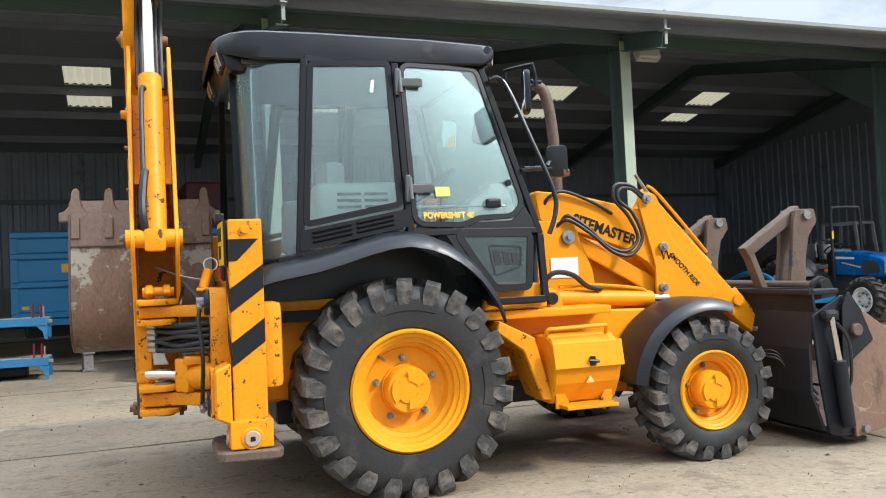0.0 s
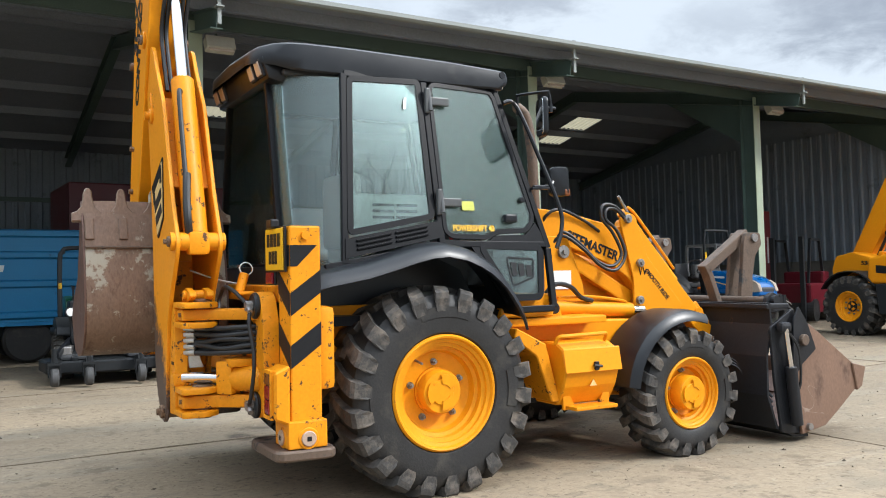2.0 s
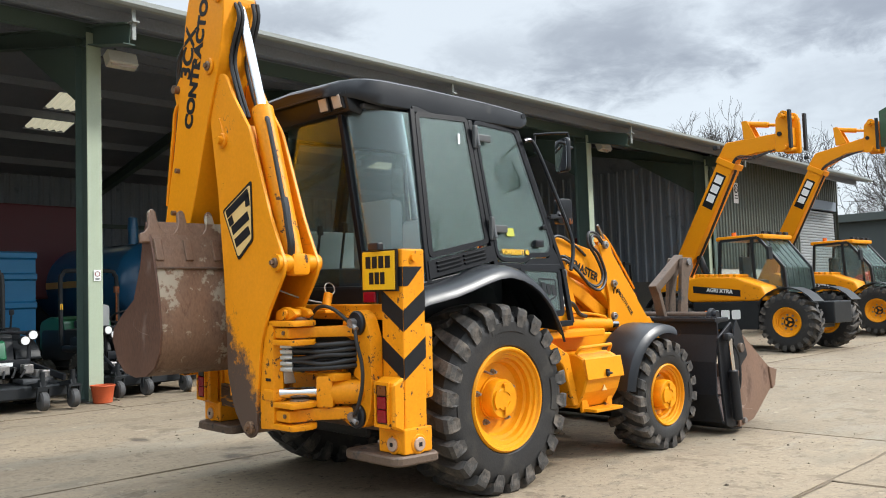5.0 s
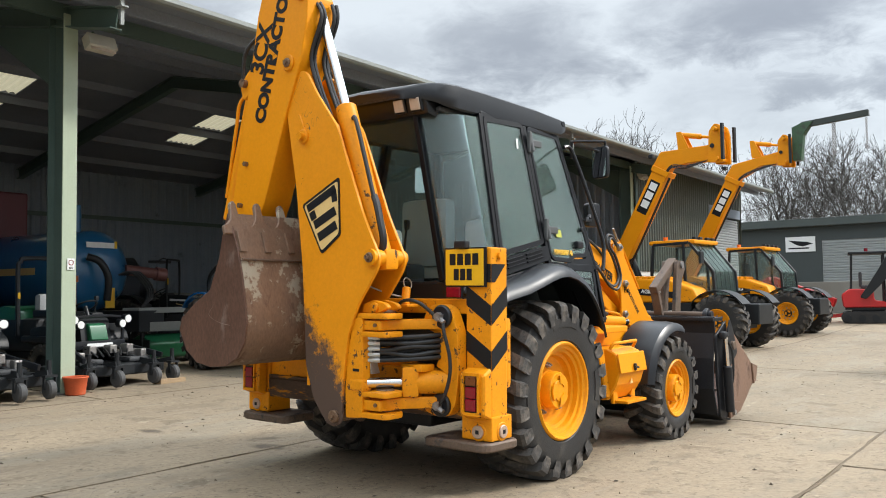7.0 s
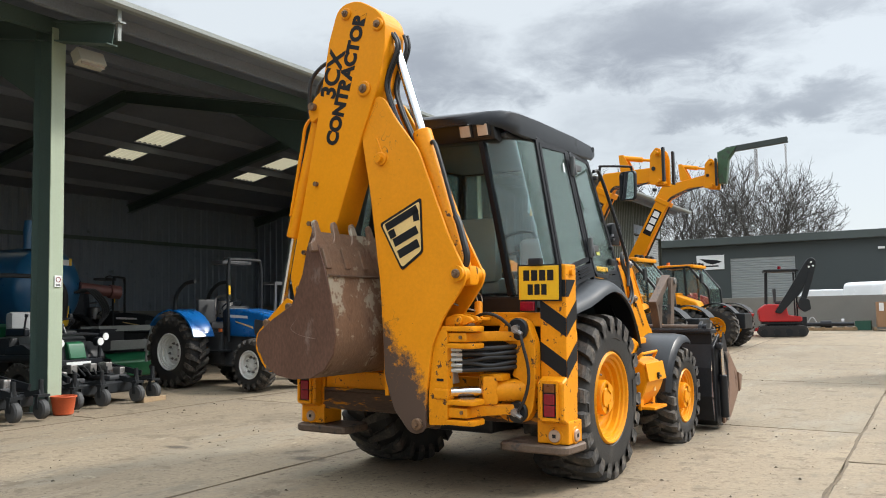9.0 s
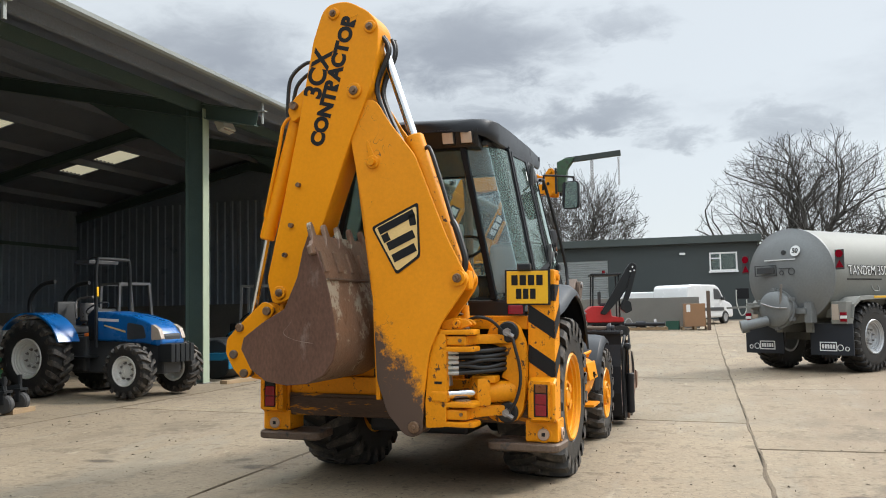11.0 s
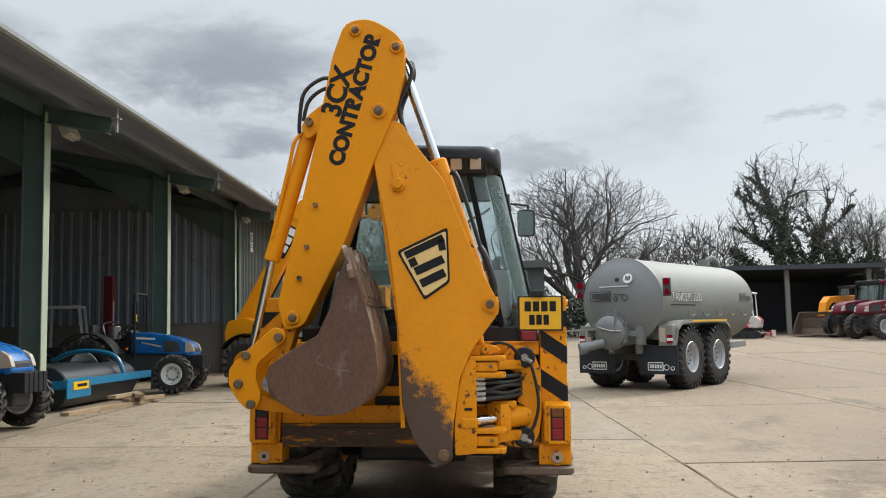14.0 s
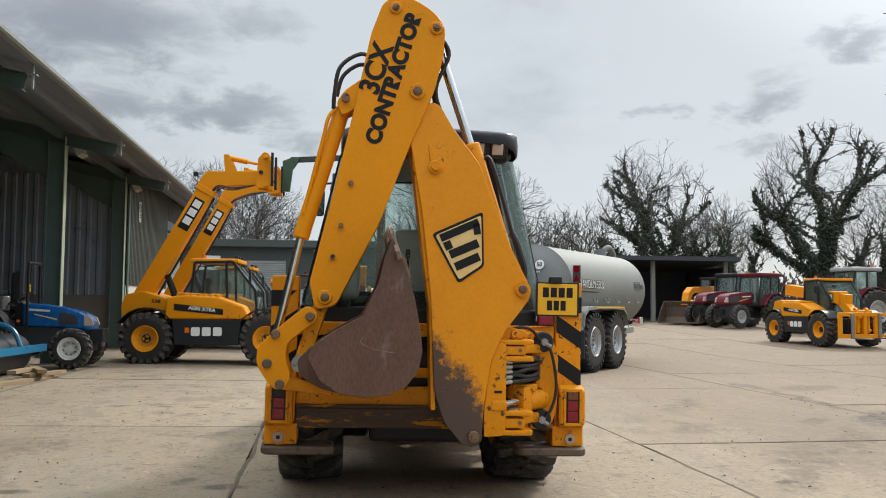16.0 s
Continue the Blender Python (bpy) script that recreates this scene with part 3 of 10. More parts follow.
def concrete_mat():
    """Worn yard concrete: broad stains, brushed grain, dark specks and tyre-rubbed patches."""
    m = mat("yard_concrete", (0.270, 0.211, 0.140), 0.88, 0, 0.2, 0.5, 22, 0.35, (0.20, 0.167, 0.12), 0.55, 0.2, 0.9, each=0.13)
    nt = m.node_tree
    b = nt.nodes["Principled BSDF"]
    src = b.inputs["Base Color"].links[0].from_socket
    co = nt.nodes.new("ShaderNodeTexCoord")
    last = src
    for scale, at, soft, col, amount, st in ((7.0, 0.57, 0.12, (0.17, 0.14, 0.10), 0.75, (1, 1, 1)), (3.2, 0.565, 0.07, (0.165, 0.135, 0.095), 0.7, (0.7, 1.3, 1)), (0.5, 0.53, 0.10, (0.245, 0.21, 0.155), 0.75, (0.5, 1.8, 1)), (17.0, 0.60, 0.05, (0.12, 0.095, 0.07), 0.75, (1, 1, 1)), (0.9, 0.57, 0.04, (0.20, 0.165, 0.115), 0.6, (0.35, 1.0, 1)), (38.0, 0.62, 0.06, (0.11, 0.088, 0.062), 0.8, (1, 1, 1)), (95.0, 0.60, 0.08, (0.15, 0.12, 0.085), 0.7, (1, 1, 1)), (60.0, 0.62, 0.08, (0.44, 0.38, 0.29), 0.6, (1, 1, 1)), (2.2, 0.60, 0.16, (0.42, 0.365, 0.28), 0.6, (0.25, 1.6, 1)), (1.6, 0.62, 0.10, (0.24, 0.205, 0.16), 0.6, (0.2, 2.2, 1))):
        mp, n, r, x = nt.nodes.new("ShaderNodeMapping"), nt.nodes.new("ShaderNodeTexNoise"), nt.nodes.new("ShaderNodeMapRange"), nt.nodes.new("ShaderNodeMix")
        mp.inputs["Scale"].default_value = st
        nt.links.new(co.outputs["Object"], mp.inputs["Vector"])
        nt.links.new(mp.outputs["Vector"], n.inputs["Vector"])
        n.inputs["Scale"].default_value, n.inputs["Detail"].default_value, n.inputs["Roughness"].default_value = scale, 8.0, 0.7
        r.inputs["From Min"].default_value, r.inputs["From Max"].default_value, r.inputs["To Max"].default_value = at, at + soft, amount
        nt.links.new(n.outputs["Fac"], r.inputs["Value"])
        x.data_type = "RGBA"
        nt.links.new(r.outputs["Result"], x.inputs["Factor"])
        nt.links.new(last, x.inputs["A"])
        x.inputs["B"].default_value = (*col, 1)
        last = x.outputs["Result"]
    # trodden mud lies in streaks on the side away from the shed
    ge, sp, mp, n, g, ad, r, x = (nt.nodes.new("ShaderNode" + k) for k in ("NewGeometry", "SeparateXYZ", "Mapping", "TexNoise", "MapRange", "Math", "MapRange", "Mix"))
    nt.links.new(ge.outputs["Position"], sp.inputs["Vector"])
    nt.links.new(ge.outputs["Position"], mp.inputs["Vector"])
    mp.inputs["Scale"].default_value = (0.40, 1.25, 1.0)
    nt.links.new(mp.outputs["Vector"], n.inputs["Vector"])
    n.inputs["Scale"].default_value, n.inputs["Detail"].default_value, n.inputs["Roughness"].default_value = 1.5, 10.0, 0.76
    nt.links.new(sp.outputs["Y"], g.inputs["Value"])
    g.inputs["From Min"].default_value, g.inputs["From Max"].default_value = 0.8, 4.2
    g.inputs["To Min"].default_value, g.inputs["To Max"].default_value = 0.19, -0.14
    nt.links.new(n.outputs["Fac"], ad.inputs[0])
    nt.links.new(g.outputs["Result"], ad.inputs[1])
    nt.links.new(ad.outputs["Value"], r.inputs["Value"])
    r.inputs["From Min"].default_value, r.inputs["From Max"].default_value, r.inputs["To Max"].default_value = 0.44, 0.66, 0.70
    x.data_type = "RGBA"
    nt.links.new(r.outputs["Result"], x.inputs["Factor"])
    nt.links.new(last, x.inputs["A"])
    x.inputs["B"].default_value = (0.185, 0.132, 0.084, 1)
    last = x.outputs["Result"]
    # dried splashes with a sharp rim, and wheel-dragged dirt
    for st, scale, at, soft, col, amount in (((0.8, 1.0, 1.0), 0.55, 0.56, 0.05, (0.17, 0.13, 0.087), 0.60), ((1.0, 0.9, 1.0), 1.7, 0.585, 0.035, (0.135, 0.10, 0.065), 0.62), ((1.0, 1.0, 1.0), 4.6, 0.59, 0.03, (0.125, 0.094, 0.06), 0.65), ((1.0, 1.0, 1.0), 13.0, 0.60, 0.03, (0.085, 0.064, 0.042), 0.75), ((1.0, 1.0, 1.0), 6.0, 0.62, 0.03, (0.42, 0.355, 0.26), 0.45), ((1.0, 1.0, 1.0), 34.0, 0.605, 0.03, (0.08, 0.061, 0.04), 0.7)):
        mp, n, r, x = (nt.nodes.new("ShaderNode" + k) for k in ("Mapping", "TexNoise", "MapRange", "Mix"))
        mp.inputs["Scale"].default_value = st
        nt.links.new(ge.outputs["Position"], mp.inputs["Vector"])
        nt.links.new(mp.outputs["Vector"], n.inputs["Vector"])
        n.inputs["Scale"].default_value, n.inputs["Detail"].default_value, n.inputs["Roughness"].default_value = scale, 11.0, 0.72
        nt.links.new(n.outputs["Fac"], r.inputs["Value"])
        r.inputs["From Min"].default_value, r.inputs["From Max"].default_value, r.inputs["To Max"].default_value = at, at + soft, amount
        x.data_type = "RGBA"
        nt.links.new(r.outputs["Result"], x.inputs["Factor"])
        nt.links.new(last, x.inputs["A"])
        x.inputs["B"].default_value = (*col, 1)
        last = x.outputs["Result"]
    # single stains with a ragged rim
    n, off, at = nt.nodes.new("ShaderNodeTexNoise"), nt.nodes.new("ShaderNodeVectorMath"), nt.nodes.new("ShaderNodeVectorMath")
    n.inputs["Scale"].default_value, n.inputs["Detail"].default_value, n.inputs["Roughness"].default_value = 1.6, 9.0, 0.72
    nt.links.new(ge.outputs["Position"], n.inputs["Vector"])
    off.operation, at.operation = "MULTIPLY_ADD", "ADD"
    nt.links.new(n.outputs["Color"], off.inputs[0])
    off.inputs[1].default_value, off.inputs[2].default_value = (1.1, 1.1, 0.0), (-0.55, -0.55, 0.0)
    nt.links.new(ge.outputs["Position"], at.inputs[0])
    nt.links.new(off.outputs["Vector"], at.inputs[1])
    most = None
    for sx, sy, ra, rb, turn, weight in MUD + DABS:
        mp, ln, r = nt.nodes.new("ShaderNodeMapping"), nt.nodes.new("ShaderNodeVectorMath"), nt.nodes.new("ShaderNodeMapRange")
        mp.vector_type, ln.operation = "TEXTURE", "LENGTH"
        mp.inputs["Location"].default_value, mp.inputs["Rotation"].default_value, mp.inputs["Scale"].default_value = (sx, sy, 0), (0, 0, radians(turn)), (ra, rb, 1000)
        nt.links.new((at if ra > 0.5 else ge).outputs["Vector" if ra > 0.5 else "Position"], mp.inputs["Vector"])
        nt.links.new(mp.outputs["Vector"], ln.inputs[0])
        nt.links.new(ln.outputs["Value"], r.inputs["Value"])
        r.interpolation_type = "SMOOTHSTEP"
        r.inputs["From Min"].default_value, r.inputs["From Max"].default_value, r.inputs["To Min"].default_value, r.inputs["To Max"].default_value = 0.45, 1.1, weight, 0.0
        if most is None:
            most = r.outputs["Result"]
        else:
            mx = nt.nodes.new("ShaderNodeMath")
            mx.operation = "MAXIMUM"
            nt.links.new(most, mx.inputs[0])
            nt.links.new(r.outputs["Result"], mx.inputs[1])
            most = mx.outputs["Value"]
    br, rag, cut, x = nt.nodes.new("ShaderNodeTexNoise"), nt.nodes.new("ShaderNodeMapRange"), nt.nodes.new("ShaderNodeMath"), nt.nodes.new("ShaderNodeMix")
    br.inputs["Scale"].default_value, br.inputs["Detail"].default_value, br.inputs["Roughness"].default_value = 7.0, 10.0, 0.75
    nt.links.new(ge.outputs["Position"], br.inputs["Vector"])
    nt.links.new(br.outputs["Fac"], rag.inputs["Value"])
    rag.inputs["From Min"].default_value, rag.inputs["From Max"].default_value, rag.inputs["To Min"].default_value = 0.40, 0.54, 0.28
    cut.operation, x.data_type = "MULTIPLY", "RGBA"
    nt.links.new(most, cut.inputs[0])
    nt.links.new(rag.outputs["Result"], cut.inputs[1])
    nt.links.new(cut.outputs["Value"], x.inputs["Factor"])
    nt.links.new(last, x.inputs["A"])
    x.inputs["B"].default_value = (0.055, 0.039, 0.026, 1)
    nt.links.new(x.outputs["Result"], b.inputs["Base Color"])
    return scratched(m, (0.10, 0.085, 0.06), 0.55, 0.0016, 0.55, 0.5)

M_CONC = concrete_mat()
M_DIRT = mat("packed_dirt", (0.10, 0.082, 0.06), 0.95, 0, 0.25, 0.8, 12, 0.4)
M_GRASS = mat("field_earth", (0.09, 0.085, 0.045), 0.95, 0, 0.3, 0.15, 4, 0.3)


def ground(x, y):
    """Height of the yard: it falls gently to -y and rises towards the far buildings."""
    s = min(max(x - 17.0, 0.0), 40.0)
    return 0.017 * (min(max(y, 3.0), 14.0) - 3.5) + 0.030 * s * s / (s + 6.0)


def on_ground(x, y, turn=0.0, lift=0.0):
    return pose(x, y, ground(x, y) + lift, 0, 0, turn)


def steps(a, b, d):
    n = max(1, round((b - a) / d))
    return [a + (b - a) * i / n for i in range(n + 1)]


gx = [-900, -400, -150, -60] + steps(-30, 60, 3) + [90, 160, 300, 500, 900]
gy = [-900, -400, -150, -70, -45] + steps(-30, 30, 3) + [45, 70, 150, 400, 900]
part("ground", sheet([[(x, y, ground(x, y) - 0.05) for x in gx] for y in gy]), M_GRASS)
tagged(bpy.data.objects["ground"], "bare earth and rough grass beyond the yard", "ground", kind="structure")
yard = part("yard", sheet([[(x, y, ground(x, y) - 0.03) for x in steps(-24, 44, 2)] for y in steps(-30, 27, 2)]), M_DIRT)
tagged(yard, "worn pale concrete yard laid in large slabs with dark joints", "yard", kind="structure")

# ---- the long open shed ----
M_CLAD = mat("dark_green_cladding", (0.205, 0.245, 0.29), 0.5, 0, 0.15, 1.2, 30, 0.03, (0.03, 0.035, 0.033), 0.6, 0.2, 1.5)
M_CLADG = mat("olive_green_cladding", (0.075, 0.088, 0.070), 0.5, 0, 0.15, 1.2, 30, 0.03, (0.05, 0.055, 0.045), 0.6, 0.2, 1.5)
M_ROOFIN = mat("dark_roof_lining", (0.21, 0.235, 0.275), 0.7, 0, 0.15, 1.2, 30, 0.03)
M_ROOFOUT = mat("fibre_cement_roof", (0.16, 0.17, 0.17), 0.8, 0, 0.15, 1.2, 30, 0.1)
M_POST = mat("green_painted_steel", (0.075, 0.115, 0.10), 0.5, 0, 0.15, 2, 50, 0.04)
# lighter copy of the post green: sunlight on the front flange, put into its colour
M_POSTLIT = mat("sunlit_green_steel", (0.36, 0.42, 0.31), 0.5, 0, 0.08, 2, 50, 0.03, (0.18, 0.19, 0.14), 0.66, 0.1, 5)
M_GUT = mat("grey_green_gutter", (0.24, 0.26, 0.245), 0.45, 0, 0.12, 1.0, 40, 0.03)
# emission stands in for daylight through the skylights; no light passes the sheet
M_SKYL = glow_mat("daylight_glow_roof_sheet", (0.60, 0.56, 0.40), 0.42)
M_CONCW = mat("grey_concrete_wall", (0.20, 0.195, 0.175), 0.85, 0, 0.15, 0.8, 30, 0.2)
M_LAMPB = mat("floodlight_housing", (0.42, 0.40, 0.33), 0.4, 0, 0.08, 8, 60)
M_WOOD = mat("weathered_timber", (0.30, 0.21, 0.12), 0.8, 0, 0.2, 3, 40, 0.15, each=0.25, stretch=(1, 6, 6))

EAVE_Y, EAVE_Z, POST_Y, BACK_Y, SLOPE, RIDGE_Y = 11.3, 5.22, 12.5, 25.7, 0.21, 18.5
SHED_X0, SHED_X1, WALL_X = -22.3, 31.0, 20.5


def roof_z(y):
    return EAVE_Z + 0.02 + (RIDGE_Y - EAVE_Y - abs(y - RIDGE_Y)) * SLOPE


def corrugated(p, q, z0, z1, pitch=0.2, deep=0.035, t=0.012):
    """Upright profiled sheeting from p to q (x, y pairs)."""
    p, q = Vector((*p, 0)), Vector((*q, 0))
    d = (q - p).normalized()
    n = Vector((-d.y, d.x, 0))
    ln, pts, u = (q - p).length, [], 0.0
    while u < ln:
        for f, h in ((0, 0), (0.3, 0), (0.42, 1), (0.68, 1), (0.8, 0)):
            if u + f * pitch <= ln:
                pts.append(p + d * (u + f * pitch) + n * deep * h)
        u += pitch
    pts.append(q)
    bm = sheet([[(v.x, v.y, z) for v in pts] for z in (z0, z1)])
    return thick(bm, t)


# roof
roof = part("shed_roof", sheet([[(x, y, roof_z(y) + 0.105 + (0.03 if i % 2 else 0)) for i, x in enumerate(steps(SHED_X0, SHED_X1, 0.25))] for y in (EAVE_Y + 0.02, RIDGE_Y, BACK_Y + 0.3)]), M_ROOFOUT)
tagged(roof, "grey profiled sheet roof of the long shed", "roof", kind="structure")
SKY = []
for cx in (-12.6, -6.6, -0.6, 5.4, 11.35, 16.45, 23.5):
    for y0, y1 in ((20.3, 21.35), (21.7, 22.6)):
        SKY.append((cx - 0.5, cx + 0.5, y0, y1))
bm = bmesh.new()
xs = sorted({SHED_X0, SHED_X1, *[v for s in SKY for v in s[:2]]})
ys = sorted({EAVE_Y, RIDGE_Y, BACK_Y, *[v for s in SKY for v in s[2:]]})
for x0, x1 in zip(xs, xs[1:]):
    for y0, y1 in zip(ys, ys[1:]):
        cx, cy = (x0 + x1) / 2, (y0 + y1) / 2
        if not any(s[0] < cx < s[1] and s[2] < cy < s[3] for s in SKY):
            f = [bm.verts.new((x, y, roof_z(y) + 0.06)) for x, y in ((x0, y0), (x1, y0), (x1, y1), (x0, y1))]
            bm.faces.new(f)
bmesh.ops.remove_doubles(bm, verts=bm.verts, dist=0.001)
tagged(part("ceiling", thick(bm, 0.03), M_ROOFIN), "dark underside of the shed roof", "ceiling", kind="structure")
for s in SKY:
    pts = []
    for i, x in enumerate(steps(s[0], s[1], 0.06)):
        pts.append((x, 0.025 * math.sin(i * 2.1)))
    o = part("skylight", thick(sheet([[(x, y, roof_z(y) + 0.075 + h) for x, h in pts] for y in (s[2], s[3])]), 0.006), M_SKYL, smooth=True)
    tagged(o, "cream corrugated skylight sheet in the roof, its daylight put in as glow", "skylight", "shed skylights", "structure")
# purlins, rafters, posts
for y in (11.8, 13.4, 15.0, 16.6, 18.3, 20.0, 21.5, 22.9, 24.5):
    o = part("purlin", span(SHED_X0, SHED_X1, y - 0.04, y + 0.04, roof_z(y) - 0.14, roof_z(y) + 0.055), M_ROOFIN)
    tagged(o, "dark steel purlin under the roof", "purlin", "roof purlins", "structure")


def i_beam(p, q, w, d, t, up):
    p, q, up = Vector(p), Vector(q), Vector(up).normalized()
    return join(beam(p, q, t, d, up=up), beam(p + up * d / 2, q + up * d / 2, w, t * 1.4, up=up), beam(p - up * d / 2, q - up * d / 2, w, t * 1.4, up=up))


def floodlight(x, y, z):
    f = thing("floodlight", pose(x, y, z), "pale rectangular floodlight under the shed eave", "floodlight", "eave floodlights")
    part("housing", box((0, -0.02, 0.0), (0.42, 0.16, 0.2), 0.015, m=Matrix.Rotation(radians(-25), 4, "X")), M_LAMPB, f)
    part("lens", box((0, -0.085, -0.045), (0.36, 0.012, 0.15), 0.004, m=Matrix.Rotation(radians(-25), 4, "X")), M_LAMP, f)
    part("bracket", rod((0, 0.05, 0.05), (0, 0.16, 0.2), 0.02, seg=8), M_POST, f)
    return f


for k in range(-4, 4):
    x = 2.13 + 6.07 * k
    g = ground(x, POST_Y)
    top = roof_z(POST_Y + 0.25) - 0.3
    po = thing("shed_post", pose(x, POST_Y, g), "dark green steel post of the shed, front flange coloured as sunlit", "post", "shed posts", "structure")
    H = top - g
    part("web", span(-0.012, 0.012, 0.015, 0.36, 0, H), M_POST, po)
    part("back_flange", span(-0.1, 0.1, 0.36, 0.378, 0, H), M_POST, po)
    part("front_flange", span(-0.1, 0.1, -0.003, 0.015, 0, H), M_POSTLIT, po, "green front flange with sunlight in its colour")
    part("base_plate", span(-0.15, 0.15, -0.03, 0.41, -0.02, 0.015), M_STEEL, po)
    ra = part("rafter", join(i_beam((x, EAVE_Y + 0.12, roof_z(EAVE_Y + 0.12) - 0.29), (x, RIDGE_Y, roof_z(RIDGE_Y) - 0.29), 0.17, 0.26, 0.012, (0, -SLOPE, 1)), i_beam((x, RIDGE_Y, roof_z(RIDGE_Y) - 0.29), (x, BACK_Y - 0.1, roof_z(BACK_Y - 0.1) - 0.29), 0.17, 0.26, 0.012, (0, SLOPE, 1))), M_POST)
    tagged(ra, "dark green steel rafter", "rafter", "shed rafters", "structure")
    ha = part("haunch", prism([(POST_Y + 0.39, roof_z(POST_Y + 0.39) - 0.44), (POST_Y + 2.6, roof_z(POST_Y + 2.6) - 0.44), (POST_Y + 0.39, roof_z(POST_Y) - 1.2)], "x", x - 0.012, x + 0.012), M_POST)
    tagged(ha, "triangular steel haunch beneath the rafter", "haunch", "shed haunches", "structure")
    br = part("gutter_bracket", join(beam((x, EAVE_Y + 0.02, EAVE_Z - 0.35), (x, EAVE_Y + 0.02, EAVE_Z + 0.2), 0.05, 0.03), beam((x, EAVE_Y - 0.05, EAVE_Z - 0.12), (x, EAVE_Y + 0.1, EAVE_Z - 0.12), 0.1, 0.02)), M_GUT)
    tagged(br, "small steel gutter bracket", "bracket", "gutter brackets", "structure")
    floodlight(x + 0.28, POST_Y - 0.22, 4.96 if k else 4.86)
g_pts = [(EAVE_Y + 0.06, EAVE_Z + 0.17), (EAVE_Y + 0.06, EAVE_Z + 0.08), (EAVE_Y - 0.01, EAVE_Z + 0.045), (EAVE_Y - 0.09, EAVE_Z + 0.05), (EAVE_Y - 0.12, EAVE_Z + 0.08), (EAVE_Y - 0.12, EAVE_Z + 0.14),
         (EAVE_Y - 0.10, EAVE_Z + 0.14), (EAVE_Y - 0.10, EAVE_Z + 0.09), (EAVE_Y - 0.08, EAVE_Z + 0.07), (EAVE_Y - 0.01, EAVE_Z + 0.065), (EAVE_Y + 0.04, EAVE_Z + 0.09), (EAVE_Y + 0.04, EAVE_Z + 0.17)]
tagged(part("gutter", prism(g_pts, "x", SHED_X0, SHED_X1), M_GUT), "long grey-green gutter along the shed eave", "gutter", kind="structure")
tagged(part("eave_beam", span(SHED_X0, SHED_X1, POST_Y + 0.06, POST_Y + 0.16, roof_z(POST_Y) - 0.3, roof_z(POST_Y) - 0.1), M_POST), "dark green eave beam", "beam", kind="structure")
# walls
tagged(part("wall_back", corrugated((SHED_X1, BACK_Y), (SHED_X0, BACK_Y), 1.6, roof_z(BACK_Y) + 0.22, 0.3), M_CLAD), "dark profiled back wall of the shed", "wall", kind="structure")
tagged(part("wall_back_base", span(SHED_X0, SHED_X1, BACK_Y + 0.02, BACK_Y + 0.17, 0, 1.62), M_CONCW), "grey concrete base of the back wall", "wall", kind="structure")
tagged(part("wall_rail", span(SHED_X0, SHED_X1, BACK_Y - 0.13, BACK_Y - 0.05, 3.85, 3.97), M_POST), "sheeting rail along the back wall", "rail", kind="structure")
tagged(part("wall_partition", join(corrugated((WALL_X, POST_Y + 0.3), (WALL_X, BACK_Y), 1.75, 5.3, 0.3), prism([(POST_Y, 5.2), (BACK_Y, 5.2), (RIDGE_Y, roof_z(RIDGE_Y))], "x", WALL_X + 0.05, WALL_X + 0.07)), M_CLAD), "dark profiled partition wall inside the shed", "wall", kind="structure")
tagged(part("wall_partition_base", span(WALL_X + 0.02, WALL_X + 0.2, POST_Y + 0.1, BACK_Y, 0, 1.78), M_CONCW), "grey concrete base of the partition", "wall", kind="structure")
tagged(part("wall_west", corrugated((SHED_X0, BACK_Y), (SHED_X0, POST_Y), 0, 5.2, 0.3), M_CLAD), "dark profiled end wall of the shed", "wall", kind="structure")
tagged(part("wall_front", corrugated((27.1, POST_Y), (WALL_X, POST_Y), 2.05, roof_z(POST_Y) + 0.05, 0.2), M_CLADG), "olive green profiled front wall of the shed", "wall", kind="structure")
tagged(part("wall_front_over_door", corrugated((31.0, POST_Y), (27.12, POST_Y), 4.5, roof_z(POST_Y) + 0.05, 0.2), M_CLADG), "olive green cladding over the roller door", "wall", kind="structure")
tagged(part("wall_front_base", span(WALL_X, 27.1, POST_Y + 0.0, POST_Y + 0.2, 0, 2.06), mat("white_rendered_wall", (0.62, 0.60, 0.55), 0.8, 0, 0.1, 1, 40, 0.1)), "white rendered base of the front wall", "wall", kind="structure")
tagged(part("wall_corner", span(WALL_X - 0.06, WALL_X + 0.12, POST_Y - 0.08, POST_Y - 0.045, 0, roof_z(POST_Y)), M_POST), "dark green corner flashing", "trim", kind="structure")
tagged(part("wall_end", join(corrugated((31.0, POST_Y), (31.0, BACK_Y), 0, 5.25, 0.3), prism([(POST_Y, 5.2), (BACK_Y, 5.2), (RIDGE_Y, roof_z(RIDGE_Y))], "x", 30.95, 31.0)), M_CLADG), "green end wall of the shed", "wall", kind="structure")
M_ROLL = mat("grey_roller_door", (0.30, 0.32, 0.32), 0.45, 0.2, 0.1, 2, 40, 0.03)


def roller_door(name, x0, x1, z0, z1, m, label):
    d = thing(name, m, label, "roller door", kind="structure")
    lath = part("slat", prism([(0, 0), (-0.02, 0.02), (-0.02, 0.075), (0, 0.095), (0.01, 0.095), (0.01, 0)], "x", x0, x1), M_ROLL, d, m=pose(0, 0, z0))
    n = int((z1 - z0) / 0.1)
    for i in range(1, n):
        shared("slat", lath, pose(0, 0, z0 + 0.1 * i), d)
    part("shutter_box", span(x0 - 0.1, x1 + 0.1, -0.1, 0.12, z1 - 0.05, z1 + 0.3, 0.01), M_CLAD, d)
    return d


